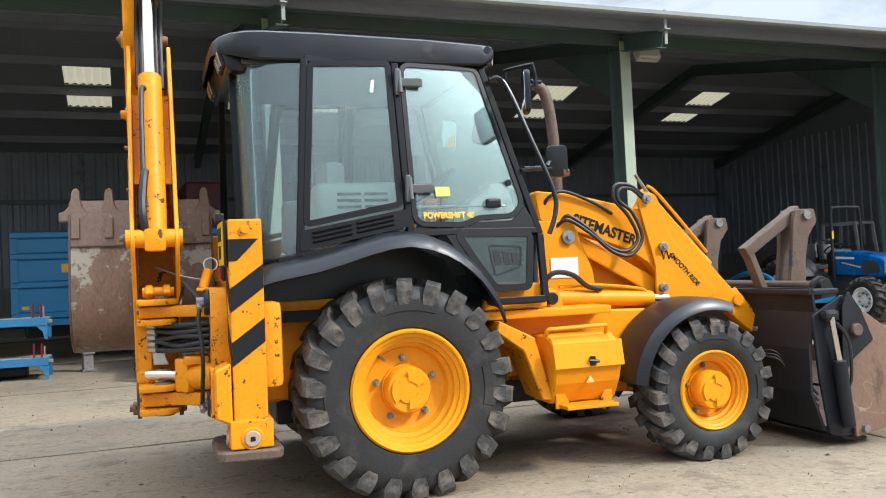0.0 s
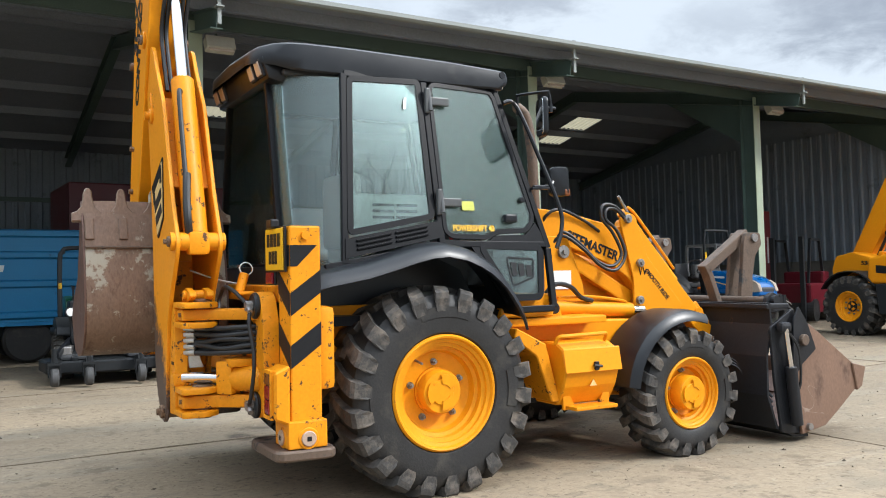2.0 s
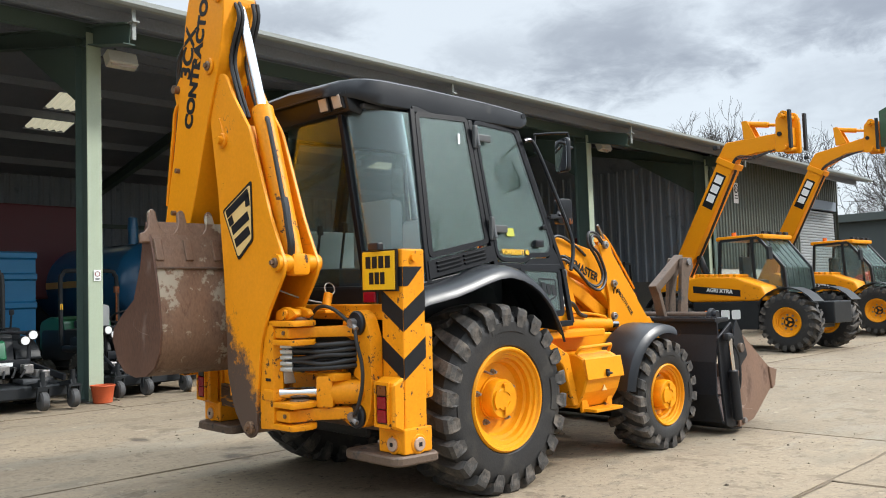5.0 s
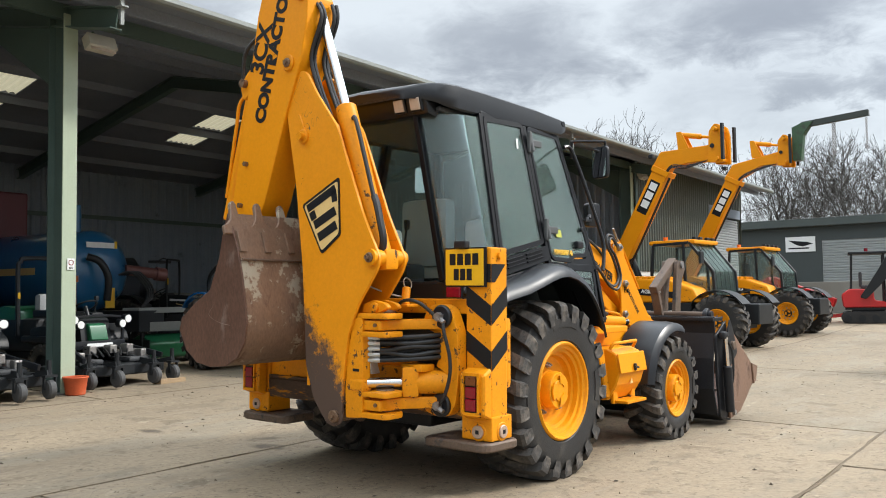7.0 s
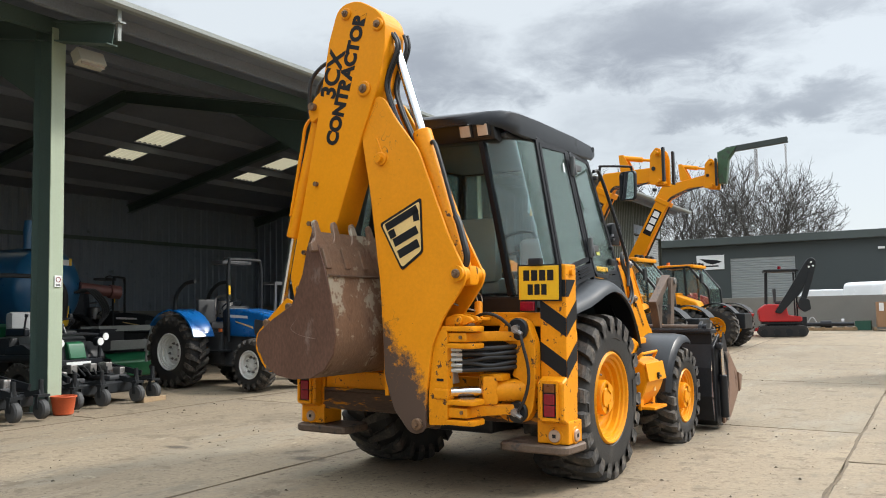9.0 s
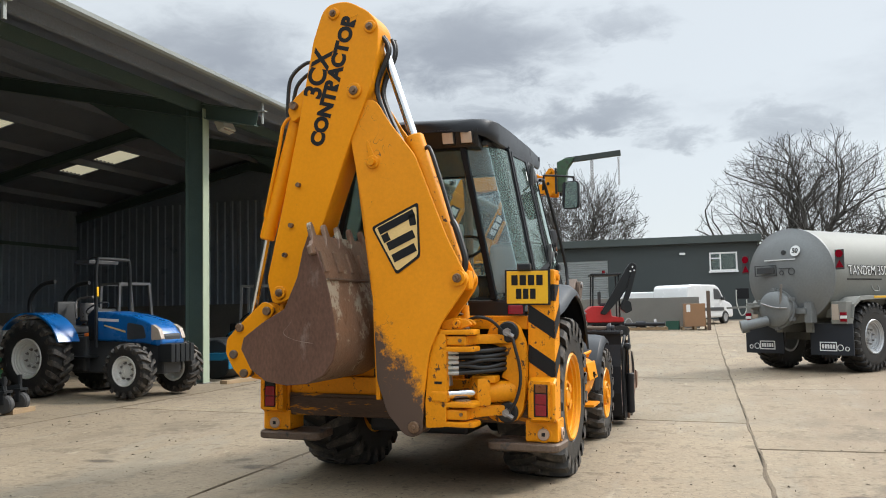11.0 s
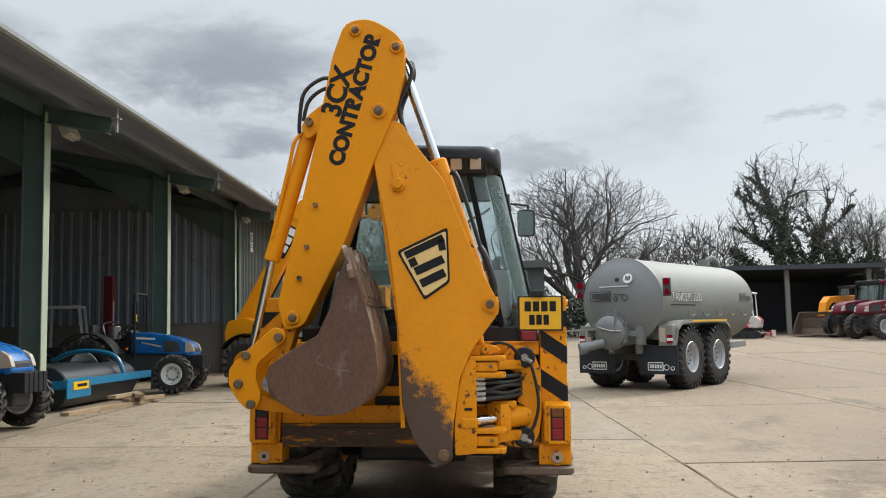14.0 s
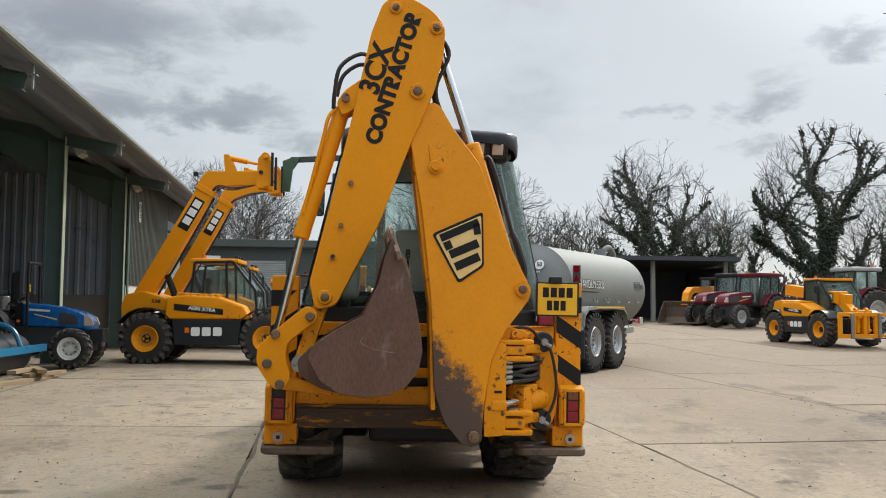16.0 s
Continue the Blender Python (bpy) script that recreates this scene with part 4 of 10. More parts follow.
roller_door("door_1", 27.2, 30.6, 0.6, 4.3, pose(0, POST_Y + 0.05, 0), "grey slatted roller door of the shed")
# speed sign and the small door box on the wall
sg = thing("speed_sign", pose(22.1, POST_Y - 0.05, 4.38), "white rectangular speed limit sign on green cladding", "sign")
part("board", span(-0.16, 0.16, -0.01, 0.0, -0.32, 0.32, 0.004), M_WHITE, sg)
part("ring", lathe([(0.10, -0.004), (0.135, -0.004), (0.135, 0.004), (0.10, 0.004)], 32, facing((0, -0.014, 0.13), (1, 0, 0), (0, 0, 1))), M_DECAL, sg)
lettering("digit", "5", 0.15, M_DECAL, facing((0, -0.013, 0.13), (1, 0, 0), (0, 0, 1)), sg)
part("text_bar", join(span(-0.09, 0.09, -0.014, -0.008, -0.1, -0.07), span(-0.1, 0.1, -0.014, -0.008, -0.18, -0.15)), M_DECAL, sg)
so = thing("no_smoking_sign", pose(2.15, POST_Y - 0.012, 1.87), "small white warning sign on the post", "sign")
part("board", span(-0.05, 0.05, -0.006, 0, -0.075, 0.075), M_WHITE, so)
part("ring", lathe([(0.028, -0.002), (0.036, -0.002), (0.036, 0.002), (0.028, 0.002)], 24, facing((0, -0.009, 0.02), (1, 0, 0), (0, 0, 1))), M_RED, so)
part("text_bar", join(span(-0.03, 0.03, -0.009, -0.005, -0.045, -0.038), span(-0.03, 0.03, -0.009, -0.005, -0.06, -0.053)), M_DECAL, so)

# ---- dark office building ----
M_BLD = mat("dark_green_rendered_wall", (0.040, 0.050, 0.050), 0.6, 0, 0.12, 1, 30, 0.05)
M_FASC = mat("dark_green_fascia", (0.055, 0.068, 0.064), 0.5, 0, 0.1, 1, 30, 0.03)
bl = thing("office_building", pose(42.0, 0, 0), "low dark green flat-roofed building with a white window", "building")
BY0, BY1, BZ0, BZ1 = 0.90, 21.0, 0.2, 4.62
pieces("wall", (span(0, 0.25, BY0, 1.92, BZ0, BZ1), span(0, 0.25, 1.92, 3.33, BZ0, 3.12), span(0, 0.25, 1.92, 3.33, 4.12, BZ1), span(0, 0.25, 3.33, 8.68, BZ0, BZ1), span(0, 0.25, 8.68, 11.9, 3.9, BZ1), span(0, 0.25, 11.9, BY1, BZ0, BZ1), span(0.25, 9, BY0, BY0 + 0.25, BZ0, BZ1), span(8.8, 9, BY0 + 0.25, BY1, BZ0, BZ1)), M_BLD, bl)
part("roof", span(-0.35, 9.3, BY0 - 0.2, BY1, BZ1, BZ1 + 0.40, 0.02), M_FASC, bl)
wi = part("window", join(span(-0.04, 0.08, 1.92, 3.33, 3.12, 3.20), span(-0.04, 0.08, 1.92, 3.33, 4.04, 4.12), span(-0.04, 0.08, 1.92, 2.0, 3.2, 4.04), span(-0.04, 0.08, 3.25, 3.33, 3.2, 4.04), span(-0.03, 0.08, 2.74, 2.81, 3.2, 4.04), span(-0.03, 0.08, 2.81, 3.25, 3.78, 3.84)), M_WHITE, bl, "white window frame")
part("pane", span(0.03, 0.036, 2.0, 3.25, 3.2, 4.04), M_GLASS, wi)
part("sill", span(-0.1, 0.0, 1.87, 3.38, 3.05, 3.115), M_WHITE, wi)
part("hatch", span(-0.02, 0.02, 1.42, 2.07, 1.64, 2.18, 0.01), M_DECAL, bl)
part("hose", pipe([(-0.08, 2.05, 2.1), (-0.15, 2.05, 1.4), (-0.2, 1.9, 0.85), (-0.15, 1.75, 0.78), (-0.12, 1.6, 1.0), (-0.1, 1.55, 1.6)], 0.03, 6), mat("pale_hose", (0.5, 0.5, 0.45), 0.5), bl)
part("wall_lamp", box((-0.08, 4.7, 4.1), (0.12, 0.3, 0.12), 0.02), M_WHITE, bl)
dd = part("door", span(0.05, 0.09, 8.68, 11.9, BZ0, 3.9), M_ROLL, bl, "grey roller shutter door")
sl = part("slat", prism([(0, 0), (-0.03, 0.02), (-0.03, 0.1), (0, 0.12), (0.01, 0.12), (0.01, 0)], "y", 8.7, 11.88), M_ROLL, dd, m=pose(0.04, 0, 0.5))
for i in range(1, 27):
    shared("slat", sl, pose(0.04, 0, 0.5 + 0.124 * i), dd)
sn = part("sign", span(-0.05, -0.0, 12.2, 13.65, 3.35, 4.12, 0.01), M_WHITE, bl, "white company board with a dark swoosh shape")
part("sign_shape", prism([(12.3, 3.75), (12.6, 3.85), (13.5, 3.95), (13.1, 3.70), (12.8, 3.62)], "x", -0.06, -0.051), M_DECAL, sn)
part("sign_bar", span(-0.06, -0.051, 12.5, 13.5, 3.50, 3.57), M_DECAL, sn)

# ---- open lean-to ----
M_LEAN = mat("dark_lean_to_boards", (0.045, 0.05, 0.062), 0.7, 0, 0.2, 1.2, 30, 0.05)
le = thing("open_shed", pose(44.0, 0, 0), "dark open-fronted lean-to shed with a flat roof", "shed")
part("roof", prism([(-0.6, 4.30), (7, 3.85), (7, 4.0), (-0.6, 4.56)], "y", -18.7, -6.0), M_LEAN, le)
part("wall", join(span(6.6, 6.8, -18.5, -6.2, 0.3, 3.85), span(0.2, 6.6, -18.5, -18.35, 0.3, 4.0), span(0.2, 6.6, -6.4, -6.25, 0.3, 4.0)), M_LEAN, le)
lp = part("post", span(-0.1, 0.1, -13.4, -13.15, 0.3, 4.3), M_CONCW, le)
shared("post", lp, pose(0, 5.2, 0), le)
shared("post", lp, pose(0, -4.7, 0), le)
tagged(part("boundary_wall", span(33.0, 33.2, 3.9, 12.6, 0.2, 1.72, 0.02), M_CONCW), "grey concrete block wall beside the office", "wall", kind="structure")

# ---- the backhoe loader ----
BH = pose(1.61, 5.937, 0.03) @ pose(0, 0, 0, 1.0, 0, -2.07)
bh = thing("backhoe_loader", BH, "yellow and black backhoe loader with a folded digger arm", "backhoe loader")



def tyre_mesh(R, W, rim, lugs, deep, seg=64):
    """A tractor tyre about z, its outer face at +z, with two rows of slanting lugs."""
    h = W / 2
    rc = R - deep
    prof = [(rim, -h * 0.86), (rim + 0.02, -h * 0.95), (rim + (rc - rim) * 0.5, -h), (rc - 0.06, -h * 0.96), (rc - 0.015, -h * 0.8), (rc, -h * 0.4), (rc + 0.004, 0),
            (rc, h * 0.4), (rc - 0.015, h * 0.8), (rc - 0.06, h * 0.96), (rim + (rc - rim) * 0.5, h), (rim + 0.02, h * 0.95), (rim, h * 0.86)]
    return lathe(prof, seg), rc, h


def lug_mesh(R, rc, h, lugs, sgn, wide, start):
    """The lugs of one side: slanted bars that bend over the shoulder."""
    bm = bmesh.new()
    q = R / 0.668
    for i in range(lugs):
        a0 = 2 * math.pi * (i + start) / lugs
        rows = []
        for z, top, bot, lag, w in ((-0.10, R, rc - 0.01, 0.0, 0.70), (0.30, R, rc - 0.01, 0.42, 0.82), (0.72, R - 0.006, rc - 0.03, 0.80, 1.0), (0.95, R - 0.020, rc - 0.05, 0.98, 1.1), (1.03, R - 0.042 * q, rc - 0.05 * q, 1.03, 1.12), (1.045, R - 0.078 * q, rc - 0.085 * q, 1.07, 1.0), (1.02, R - 0.118 * q, rc - 0.115 * q, 1.12, 0.72)):
            a = a0 + lag * 0.62 * 2 * math.pi / lugs * 1.0
            half = wide * w / 2 / R
            zz = sgn * z * h
            rows.append([bm.verts.new((r * math.cos(a + s), r * math.sin(a + s), zz)) for r, s in ((bot, -half * 1.25), (top, -half), (top, half), (bot, half * 1.25))])
        for u, v in zip(rows, rows[1:]):
            for k in range(3):
                bm.faces.new((u[k], u[k + 1], v[k + 1], v[k]))
        bm.faces.new(rows[0])
        bm.faces.new(list(reversed(rows[-1])))
    return bm


def wheel(parent, c, R, W, rim, lugs, deep, paint, outer=-1, dish=0.07, hub=(0.14, 0.0), hub_r=0.14, bolts=5, lug_w=0.07, seg=64, rubber=None, tread=None, bolt_r=0.2, detail=True, hub_paint=None):
    """A wheel whose axle runs along y: painted disc with tyre, lugs, hub and studs. outer: the side of its face."""
    m = Matrix.Translation(c) @ Matrix.Rotation(radians(90 if outer < 0 else -90), 4, "X")
    h = W / 2
    r = rim
    f = h - dish
    disc = [(0.0, f - 0.02), (r * 0.60, f - 0.02), (r * 0.68, f - 0.012), (r * 0.715, f + 0.006), (r * 0.725, f + 0.03), (r * 0.79, f + 0.038), (r * 0.80, f + dish * 0.55), (r * 0.865, f + dish * 0.60), (r * 0.875, h - 0.035), (r * 0.93, h - 0.028), (r * 0.955, h - 0.008), (r * 0.985, h - 0.004), (r * 1.02, h * 0.92), (r * 1.02, h * 0.88), (r * 0.99, h * 0.8),
            (r * 0.9, h * 0.6), (r * 0.86, 0), (r * 0.9, -h * 0.6), (r * 0.97, -h * 0.8), (r * 1.02, -h * 0.9), (r * 0.9, -h * 0.9), (r * 0.84, -h * 0.6), (r * 0.8, 0), (r * 0.5, min(h * 0.2, f - 0.06)), (0, min(h * 0.2, f - 0.06))]
    w = part("wheel", lathe(disc, seg, m), paint, parent, smooth=True)
    ty, rc, hh = tyre_mesh(R, W, r, lugs, deep, seg)
    part("tyre", moved(ty, m), rubber or M_RUBBER, w, "black tractor tyre", smooth=True)
    part("tread", moved(join(lug_mesh(R, rc, hh, lugs, 1, lug_w, 0), lug_mesh(R, rc, hh, lugs, -1, lug_w, 0.5)), m), tread or M_TREAD, w, "dusty rubber tread bars")
    for a1, a2, q1, q2 in ((70, 110, 0.42, 0.68), (172, 196, 0.40, 0.62), (-14, 14, 0.36, 0.66)) if detail else ():
        rows = [[((rim + (rc - rim) * q) * math.cos(radians(a)), (rim + (rc - rim) * q) * math.sin(radians(a)), hh * 1.001 + (0.003 if 0 < i < 5 else -0.004)) for i, q in enumerate((q1, q1 + 0.01, q1 + 0.08, q2 - 0.08, q2 - 0.01, q2))] for a in steps(a1, a2, 4)]
        part("sidewall_mark", moved(sheet(rows), m), rubber or M_RUBBER, w)
    hd, hx = hub
    part("hub", bevelled(lathe([(0, h - dish - 0.06 + hd), (hub_r * 0.55, h - dish - 0.06 + hd), (hub_r * 0.6, h - dish - 0.07 + hd), (hub_r * 0.93, h - dish - 0.07 + hd), (hub_r, h - dish - 0.085 + hd), (hub_r, h - dish - 0.005), (hub_r * 1.08, h - dish - 0.005), (hub_r * 1.08, h - dish - 0.05), (0, h - dish - 0.05)], 40, m), 0), hub_paint or paint, w, smooth=True)
    if detail:
        for i in range(bolts):
            a = 2 * math.pi * (i + 0.3) / bolts
            bx0, by0 = bolt_r * math.cos(a), bolt_r * math.sin(a)
            part("wheel_nut", moved(join(rod((bx0, by0, f - 0.03), (bx0, by0, f + 0.012), 0.016, seg=6), rod((bx0, by0, f - 0.03), (bx0, by0, f + 0.026), 0.009, seg=8), rod((bx0, by0, f - 0.03), (bx0, by0, f - 0.008), 0.022, seg=14)), m), M_STEEL, w)
        for k in range(3):
            a1 = 120 * k + 25
            rows = [[(hub_r * q * math.cos(radians(a)), hub_r * q * math.sin(radians(a)), f - 0.0595 + hd + dz) for q, dz in ((0.36, -0.006), (0.37, 0.006), (0.80, 0.006), (0.81, -0.006))] for a in steps(a1, a1 + 72, 9)]
            part("hub_boss", moved(sheet(rows), m), paint, w)
    return w


for s in (-1, 1):
    wheel(bh, (0, s * 0.885, 0.652), 0.668, 0.50, 0.358, 22, 0.042, M_ORG, s, dish=0.135, hub=(0.150, 0), hub_r=0.138, bolts=5, lug_w=0.088, bolt_r=0.185, seg=96)
    wheel(bh, (2.11, s * 0.93, 0.475), 0.488, 0.36, 0.262, 19, 0.036, M_ORG, s, dish=0.11, hub=(0.175, 0), hub_r=0.128, bolts=5, lug_w=0.070, bolt_r=0.165, seg=72)
for s in (-1, 1):
    part("valve", rod((-0.17, s * 1.03, 0.86), (-0.15, s * 1.10, 0.84), 0.008, seg=8), M_STEEL, bh)

# chassis and engine bay
# added dark drums cover the inner rims, standing in for the shade there
for s in (-1, 1):
    part("brake_drum", rod((0, s * 0.42, 0.652), (0, s * 0.70, 0.652), 0.31, seg=32, bev=0.02), M_LOADER, bh, smooth=True)
part("chassis", join(span(-0.95, 2.6, -0.42, -0.30, 0.55, 0.85, 0.01), span(-0.95, 2.6, 0.30, 0.42, 0.55, 0.85, 0.01), span(-0.9, 0.9, -0.5, 0.5, 0.6, 1.0, 0.02)), M_YEL, bh)
part("rear_axle", join(rod((0, -0.7, 0.652), (0, 0.7, 0.652), 0.13, seg=20), box((0, 0, 0.652), (0.4, 0.5, 0.4), 0.06)), M_YELW, bh, smooth=True)
part("front_axle", join(beam((2.11, -0.78, 0.475), (2.11, 0.78, 0.475), 0.14, 0.16, 0.03), box((2.11, 0, 0.48), (0.25, 0.4, 0.26), 0.05), rod((1.6, -0.45, 0.48), (2.1, -0.78, 0.475), 0.05)), M_YELW, bh, smooth=True)
part("gearbox", join(box((1.0, 0, 0.55), (0.9, 0.5, 0.35), 0.06), rod((1.3, -0.1, 0.5), (2.0, 0, 0.48), 0.05), box((1.6, 0.0, 0.5), (0.5, 0.6, 0.3), 0.08)), M_LOADER, bh, smooth=True)
part("belly", join(span(-0.7, 1.5, -0.42, 0.42, 0.40, 0.62, 0.03), span(1.3, 1.9, -0.30, 0.30, 0.45, 0.9, 0.04)), M_LOADER, bh)
part("side_panel", prism([(0.62, 1.06), (0.80, 0.95), (0.98, 0.50), (1.12, 0.47), (1.5, 0.66), (1.80, 0.68), (1.86, 1.02)], "y", -0.72, -0.60, 0.012), M_YEL, bh)
part("side_panel", prism([(0.62, 1.06), (0.80, 0.95), (0.98, 0.50), (1.12, 0.47), (1.5, 0.66), (1.80, 0.68), (1.86, 1.02)], "y", 0.60, 0.72, 0.012), M_YEL, bh)
part("footplate", span(0.55, 1.46, -0.92, -0.62, 1.02, 1.075, 0.012), M_YEL, bh)
part("footplate", span(0.55, 1.46, 0.62, 0.92, 1.02, 1.075, 0.012), M_YEL, bh)
part("cab_skirt", prism([(0.55, 1.08), (1.0, 1.08), (1.02, 1.24), (0.62, 1.26)], "y", -0.90, -0.82, 0.01), M_YEL, bh)
# tool box with step
tb = part("tool_box", join(prism([(-1.06, 0.60), (-1.10, 0.72), (-1.06, 0.86), (-0.98, 0.90), (-0.72, 0.90), (-0.72, 0.47), (-0.98, 0.47)], "x", 0.95, 1.42, 0.012)), M_YEL, bh, "yellow side tool box with a ridge across its lid")
part("lid", prism([(-1.115, 0.70), (-1.085, 0.86), (-1.075, 0.865), (-1.105, 0.70)], "x", 0.94, 1.43, 0.003), M_YEL, tb)
part("latch", join(box((1.2, -1.115, 0.74), (0.035, 0.02, 0.06), 0.006), rod((1.17, -1.125, 0.745), (1.24, -1.125, 0.735), 0.01, seg=8)), M_BLK, tb)
part("warning_triangle", prism([(1.165, 0.60), (1.225, 0.60), (1.195, 0.645)], "y", -1.083, -1.079), M_CREAM, tb)
part("rail_handle", pipe([(0.92, -1.02, 0.90), (0.93, -1.05, 0.945), (1.0, -1.06, 0.95), (1.28, -1.06, 0.955), (1.34, -1.05, 0.95), (1.35, -1.02, 0.90)], 0.014, 8), M_YEL, tb, smooth=True)
part("side_guard", prism([(0.62, 1.02), (0.86, 0.90), (0.97, 0.50), (0.90, 0.50), (0.78, 0.82), (0.60, 0.95)], "y", -1.0, -0.72, 0.008), M_YELW, bh)
part("step", join(span(1.0, 1.36, -1.14, -0.98, 0.445, 0.47, 0.006), prism([(0.98, 0.44), (1.09, 0.44), (1.02, 0.57), (0.98, 0.57)], "y", -1.02, -1.0), prism([(1.28, 0.44), (1.38, 0.44), (1.38, 0.56), (1.34, 0.57)], "y", -1.02, -1.0)), M_YELW, bh)
# bonnet and tower
part("bonnet", prism(rounded([(-0.40, 1.0), (-0.40, 1.42), (-0.30, 1.52), (0.30, 1.52), (0.40, 1.42), (0.40, 1.0)], 0.06), "x", 1.0, 2.42, 0.02), M_YEL, bh)
part("grille", span(2.42, 2.44, -0.32, 0.32, 0.98, 1.42, 0.005), M_BLK, bh)
part("tower", join(prism([(1.02, 1.0), (1.10, 1.66), (1.38, 1.66), (1.52, 1.3), (1.56, 1.0)], "y", -0.58, -0.53, 0.008), prism([(1.02, 1.0), (1.10, 1.66), (1.38, 1.66), (1.52, 1.3), (1.56, 1.0)], "y", -0.44, -0.40, 0.008)), M_YEL, bh)
part("tower", join(prism([(1.02, 1.0), (1.10, 1.66), (1.38, 1.66), (1.52, 1.3), (1.56, 1.0)], "y", 0.53, 0.58, 0.008), prism([(1.02, 1.0), (1.10, 1.66), (1.38, 1.66), (1.52, 1.3), (1.56, 1.0)], "y", 0.40, 0.44, 0.008)), M_YEL, bh)
part("data_plate", span(1.19, 1.40, -0.587, -0.582, 1.26, 1.40), M_WHITE, bh, "white printed data plate")
ARM = rounded([(1.14, 1.66), (1.10, 1.87), (1.37, 1.85), (1.93, 1.73), (1.96, 1.80), (2.07, 1.81), (2.60, 1.22), (2.97, 0.84), (2.93, 0.73), (2.78, 0.84), (2.62, 0.98), (2.30, 1.02), (2.16, 1.10), (2.0, 1.33), (1.82, 1.44), (1.5, 1.55)], 0.035)
KNEE = rounded([(1.90, 1.80), (1.96, 1.86), (2.06, 1.83), (2.18, 1.50), (2.55, 1.10), (2.34, 1.0), (2.14, 1.06), (2.03, 1.10), (2.03, 1.32)], 0.03)
for s in (-1, 1):
    y0 = s * 0.50
    la = part("loader_arm", prism(ARM, "y", y0 - 0.05, y0 + 0.05, 0.008), M_YEL, bh, "yellow loader arm with black lettering")
    part("knee_plate", prism(KNEE, "y", y0 + s * 0.052, y0 + s * 0.075, 0.004), M_YEL, la)
    for x, z, r in ((1.33, 1.54, 0.05), (1.97, 1.80, 0.035), (2.09, 1.45, 0.034), (2.08, 1.155, 0.034), (2.90, 0.80, 0.04)):
        part("pivot_pin", join(rod((x, y0 + s * 0.03, z), (x, y0 + s * 0.105, z), r, seg=14, bev=0.004), rod((x, y0 + s * 0.10, z), (x, y0 + s * 0.122, z), r * 0.45, seg=6)), M_STEEL, la)
    # tilt ram along the front of the arm, lift ram below
    tr_ = part("tilt_ram", rod((1.98, y0 + s * 0.0, 1.86), (2.52, y0, 1.30), 0.042, seg=16), M_YEL, la, smooth=True)
    part("ram_rod", rod((2.52, y0, 1.30), (2.72, y0, 1.07), 0.024, seg=12), M_CHROME, tr_, smooth=True)
    part("ram_pipe", pipe([(2.02, y0 + s * 0.02, 1.90), (2.12, y0 + s * 0.03, 1.82), (2.5, y0 + s * 0.03, 1.40)], 0.012, 6), M_YEL, tr_)
    part("tilt_lever", join(beam((2.70, y0 - 0.03, 1.10), (2.85, y0 - 0.03, 0.92), 0.03, 0.09, 0.01), rod((2.74, y0 - 0.07, 1.03), (2.74, y0 + 0.07, 1.03), 0.045)), M_YELW, la, smooth=True)
    part("link_bar", beam((1.36, y0 - s * 0.03, 1.55), (2.07, y0 - s * 0.03, 1.16), 0.07, 0.12, 0.015), M_YEL, bh)
    li = part("lift_ram", join(rod((1.14, s * 0.66, 1.13), (1.96, s * 0.60, 1.085), 0.055, seg=20), rod((1.08, s * 0.66, 1.13), (1.16, s * 0.66, 1.13), 0.07, seg=16)), M_YEL, bh, smooth=True)
    part("ram_rod", rod((1.96, s * 0.60, 1.085), (2.1, s * 0.59, 1.08), 0.032), M_CHROME, li, smooth=True)
    part("ram_pipe", pipe([(1.2, s * 0.68, 1.2), (1.5, s * 0.66, 1.2), (1.85, s * 0.63, 1.16), (1.92, s * 0.62, 1.12)], 0.012, 6), M_YEL, li)
    part("pivot_pin", rod((1.10, s * 0.70, 1.13), (1.10, s * 0.79, 1.13), 0.042, seg=14, bev=0.006), M_BLK, li)
part("bracket", prism([(1.0, 1.04), (1.22, 1.04), (1.18, 1.18), (1.02, 1.18)], "y", -0.72, -0.58, 0.01), M_YEL, bh)
TILT_T = radians(-19)
lettering("lettering", "SITEMASTER", 0.105, M_DECAL, facing((1.64, -0.553, 1.585), (math.cos(TILT_T), 0, math.sin(TILT_T)), (-math.sin(TILT_T), 0, math.cos(TILT_T))), bh, 0.92, "black lettering")
T2 = radians(-46)
lettering("lettering", "SMOOTH RIDE", 0.052, M_DECAL, facing((2.27, -0.5765, 1.28), (math.cos(T2), 0, math.sin(T2)), (-math.sin(T2), 0, math.cos(T2))), bh, 0.95, "black lettering", 0.25)
part("zigzag_mark", pipe([(2.07, -0.577, 1.47), (2.10, -0.577, 1.36), (2.12, -0.577, 1.44), (2.145, -0.577, 1.36), (2.16, -0.577, 1.40)], 0.006, 4, curved=False), M_DECAL, bh)
# hoses
part("hose", pipe([(1.28, -0.56, 1.62), (1.33, -0.60, 1.69), (1.47, -0.62, 1.60), (1.62, -0.63, 1.47), (1.76, -0.64, 1.43), (1.86, -0.63, 1.52), (1.80, -0.61, 1.68), (1.70, -0.60, 1.80), (1.72, -0.59, 1.90), (1.84, -0.58, 1.90), (1.95, -0.57, 1.83)], 0.013, 8), M_HOSE, bh, smooth=True)
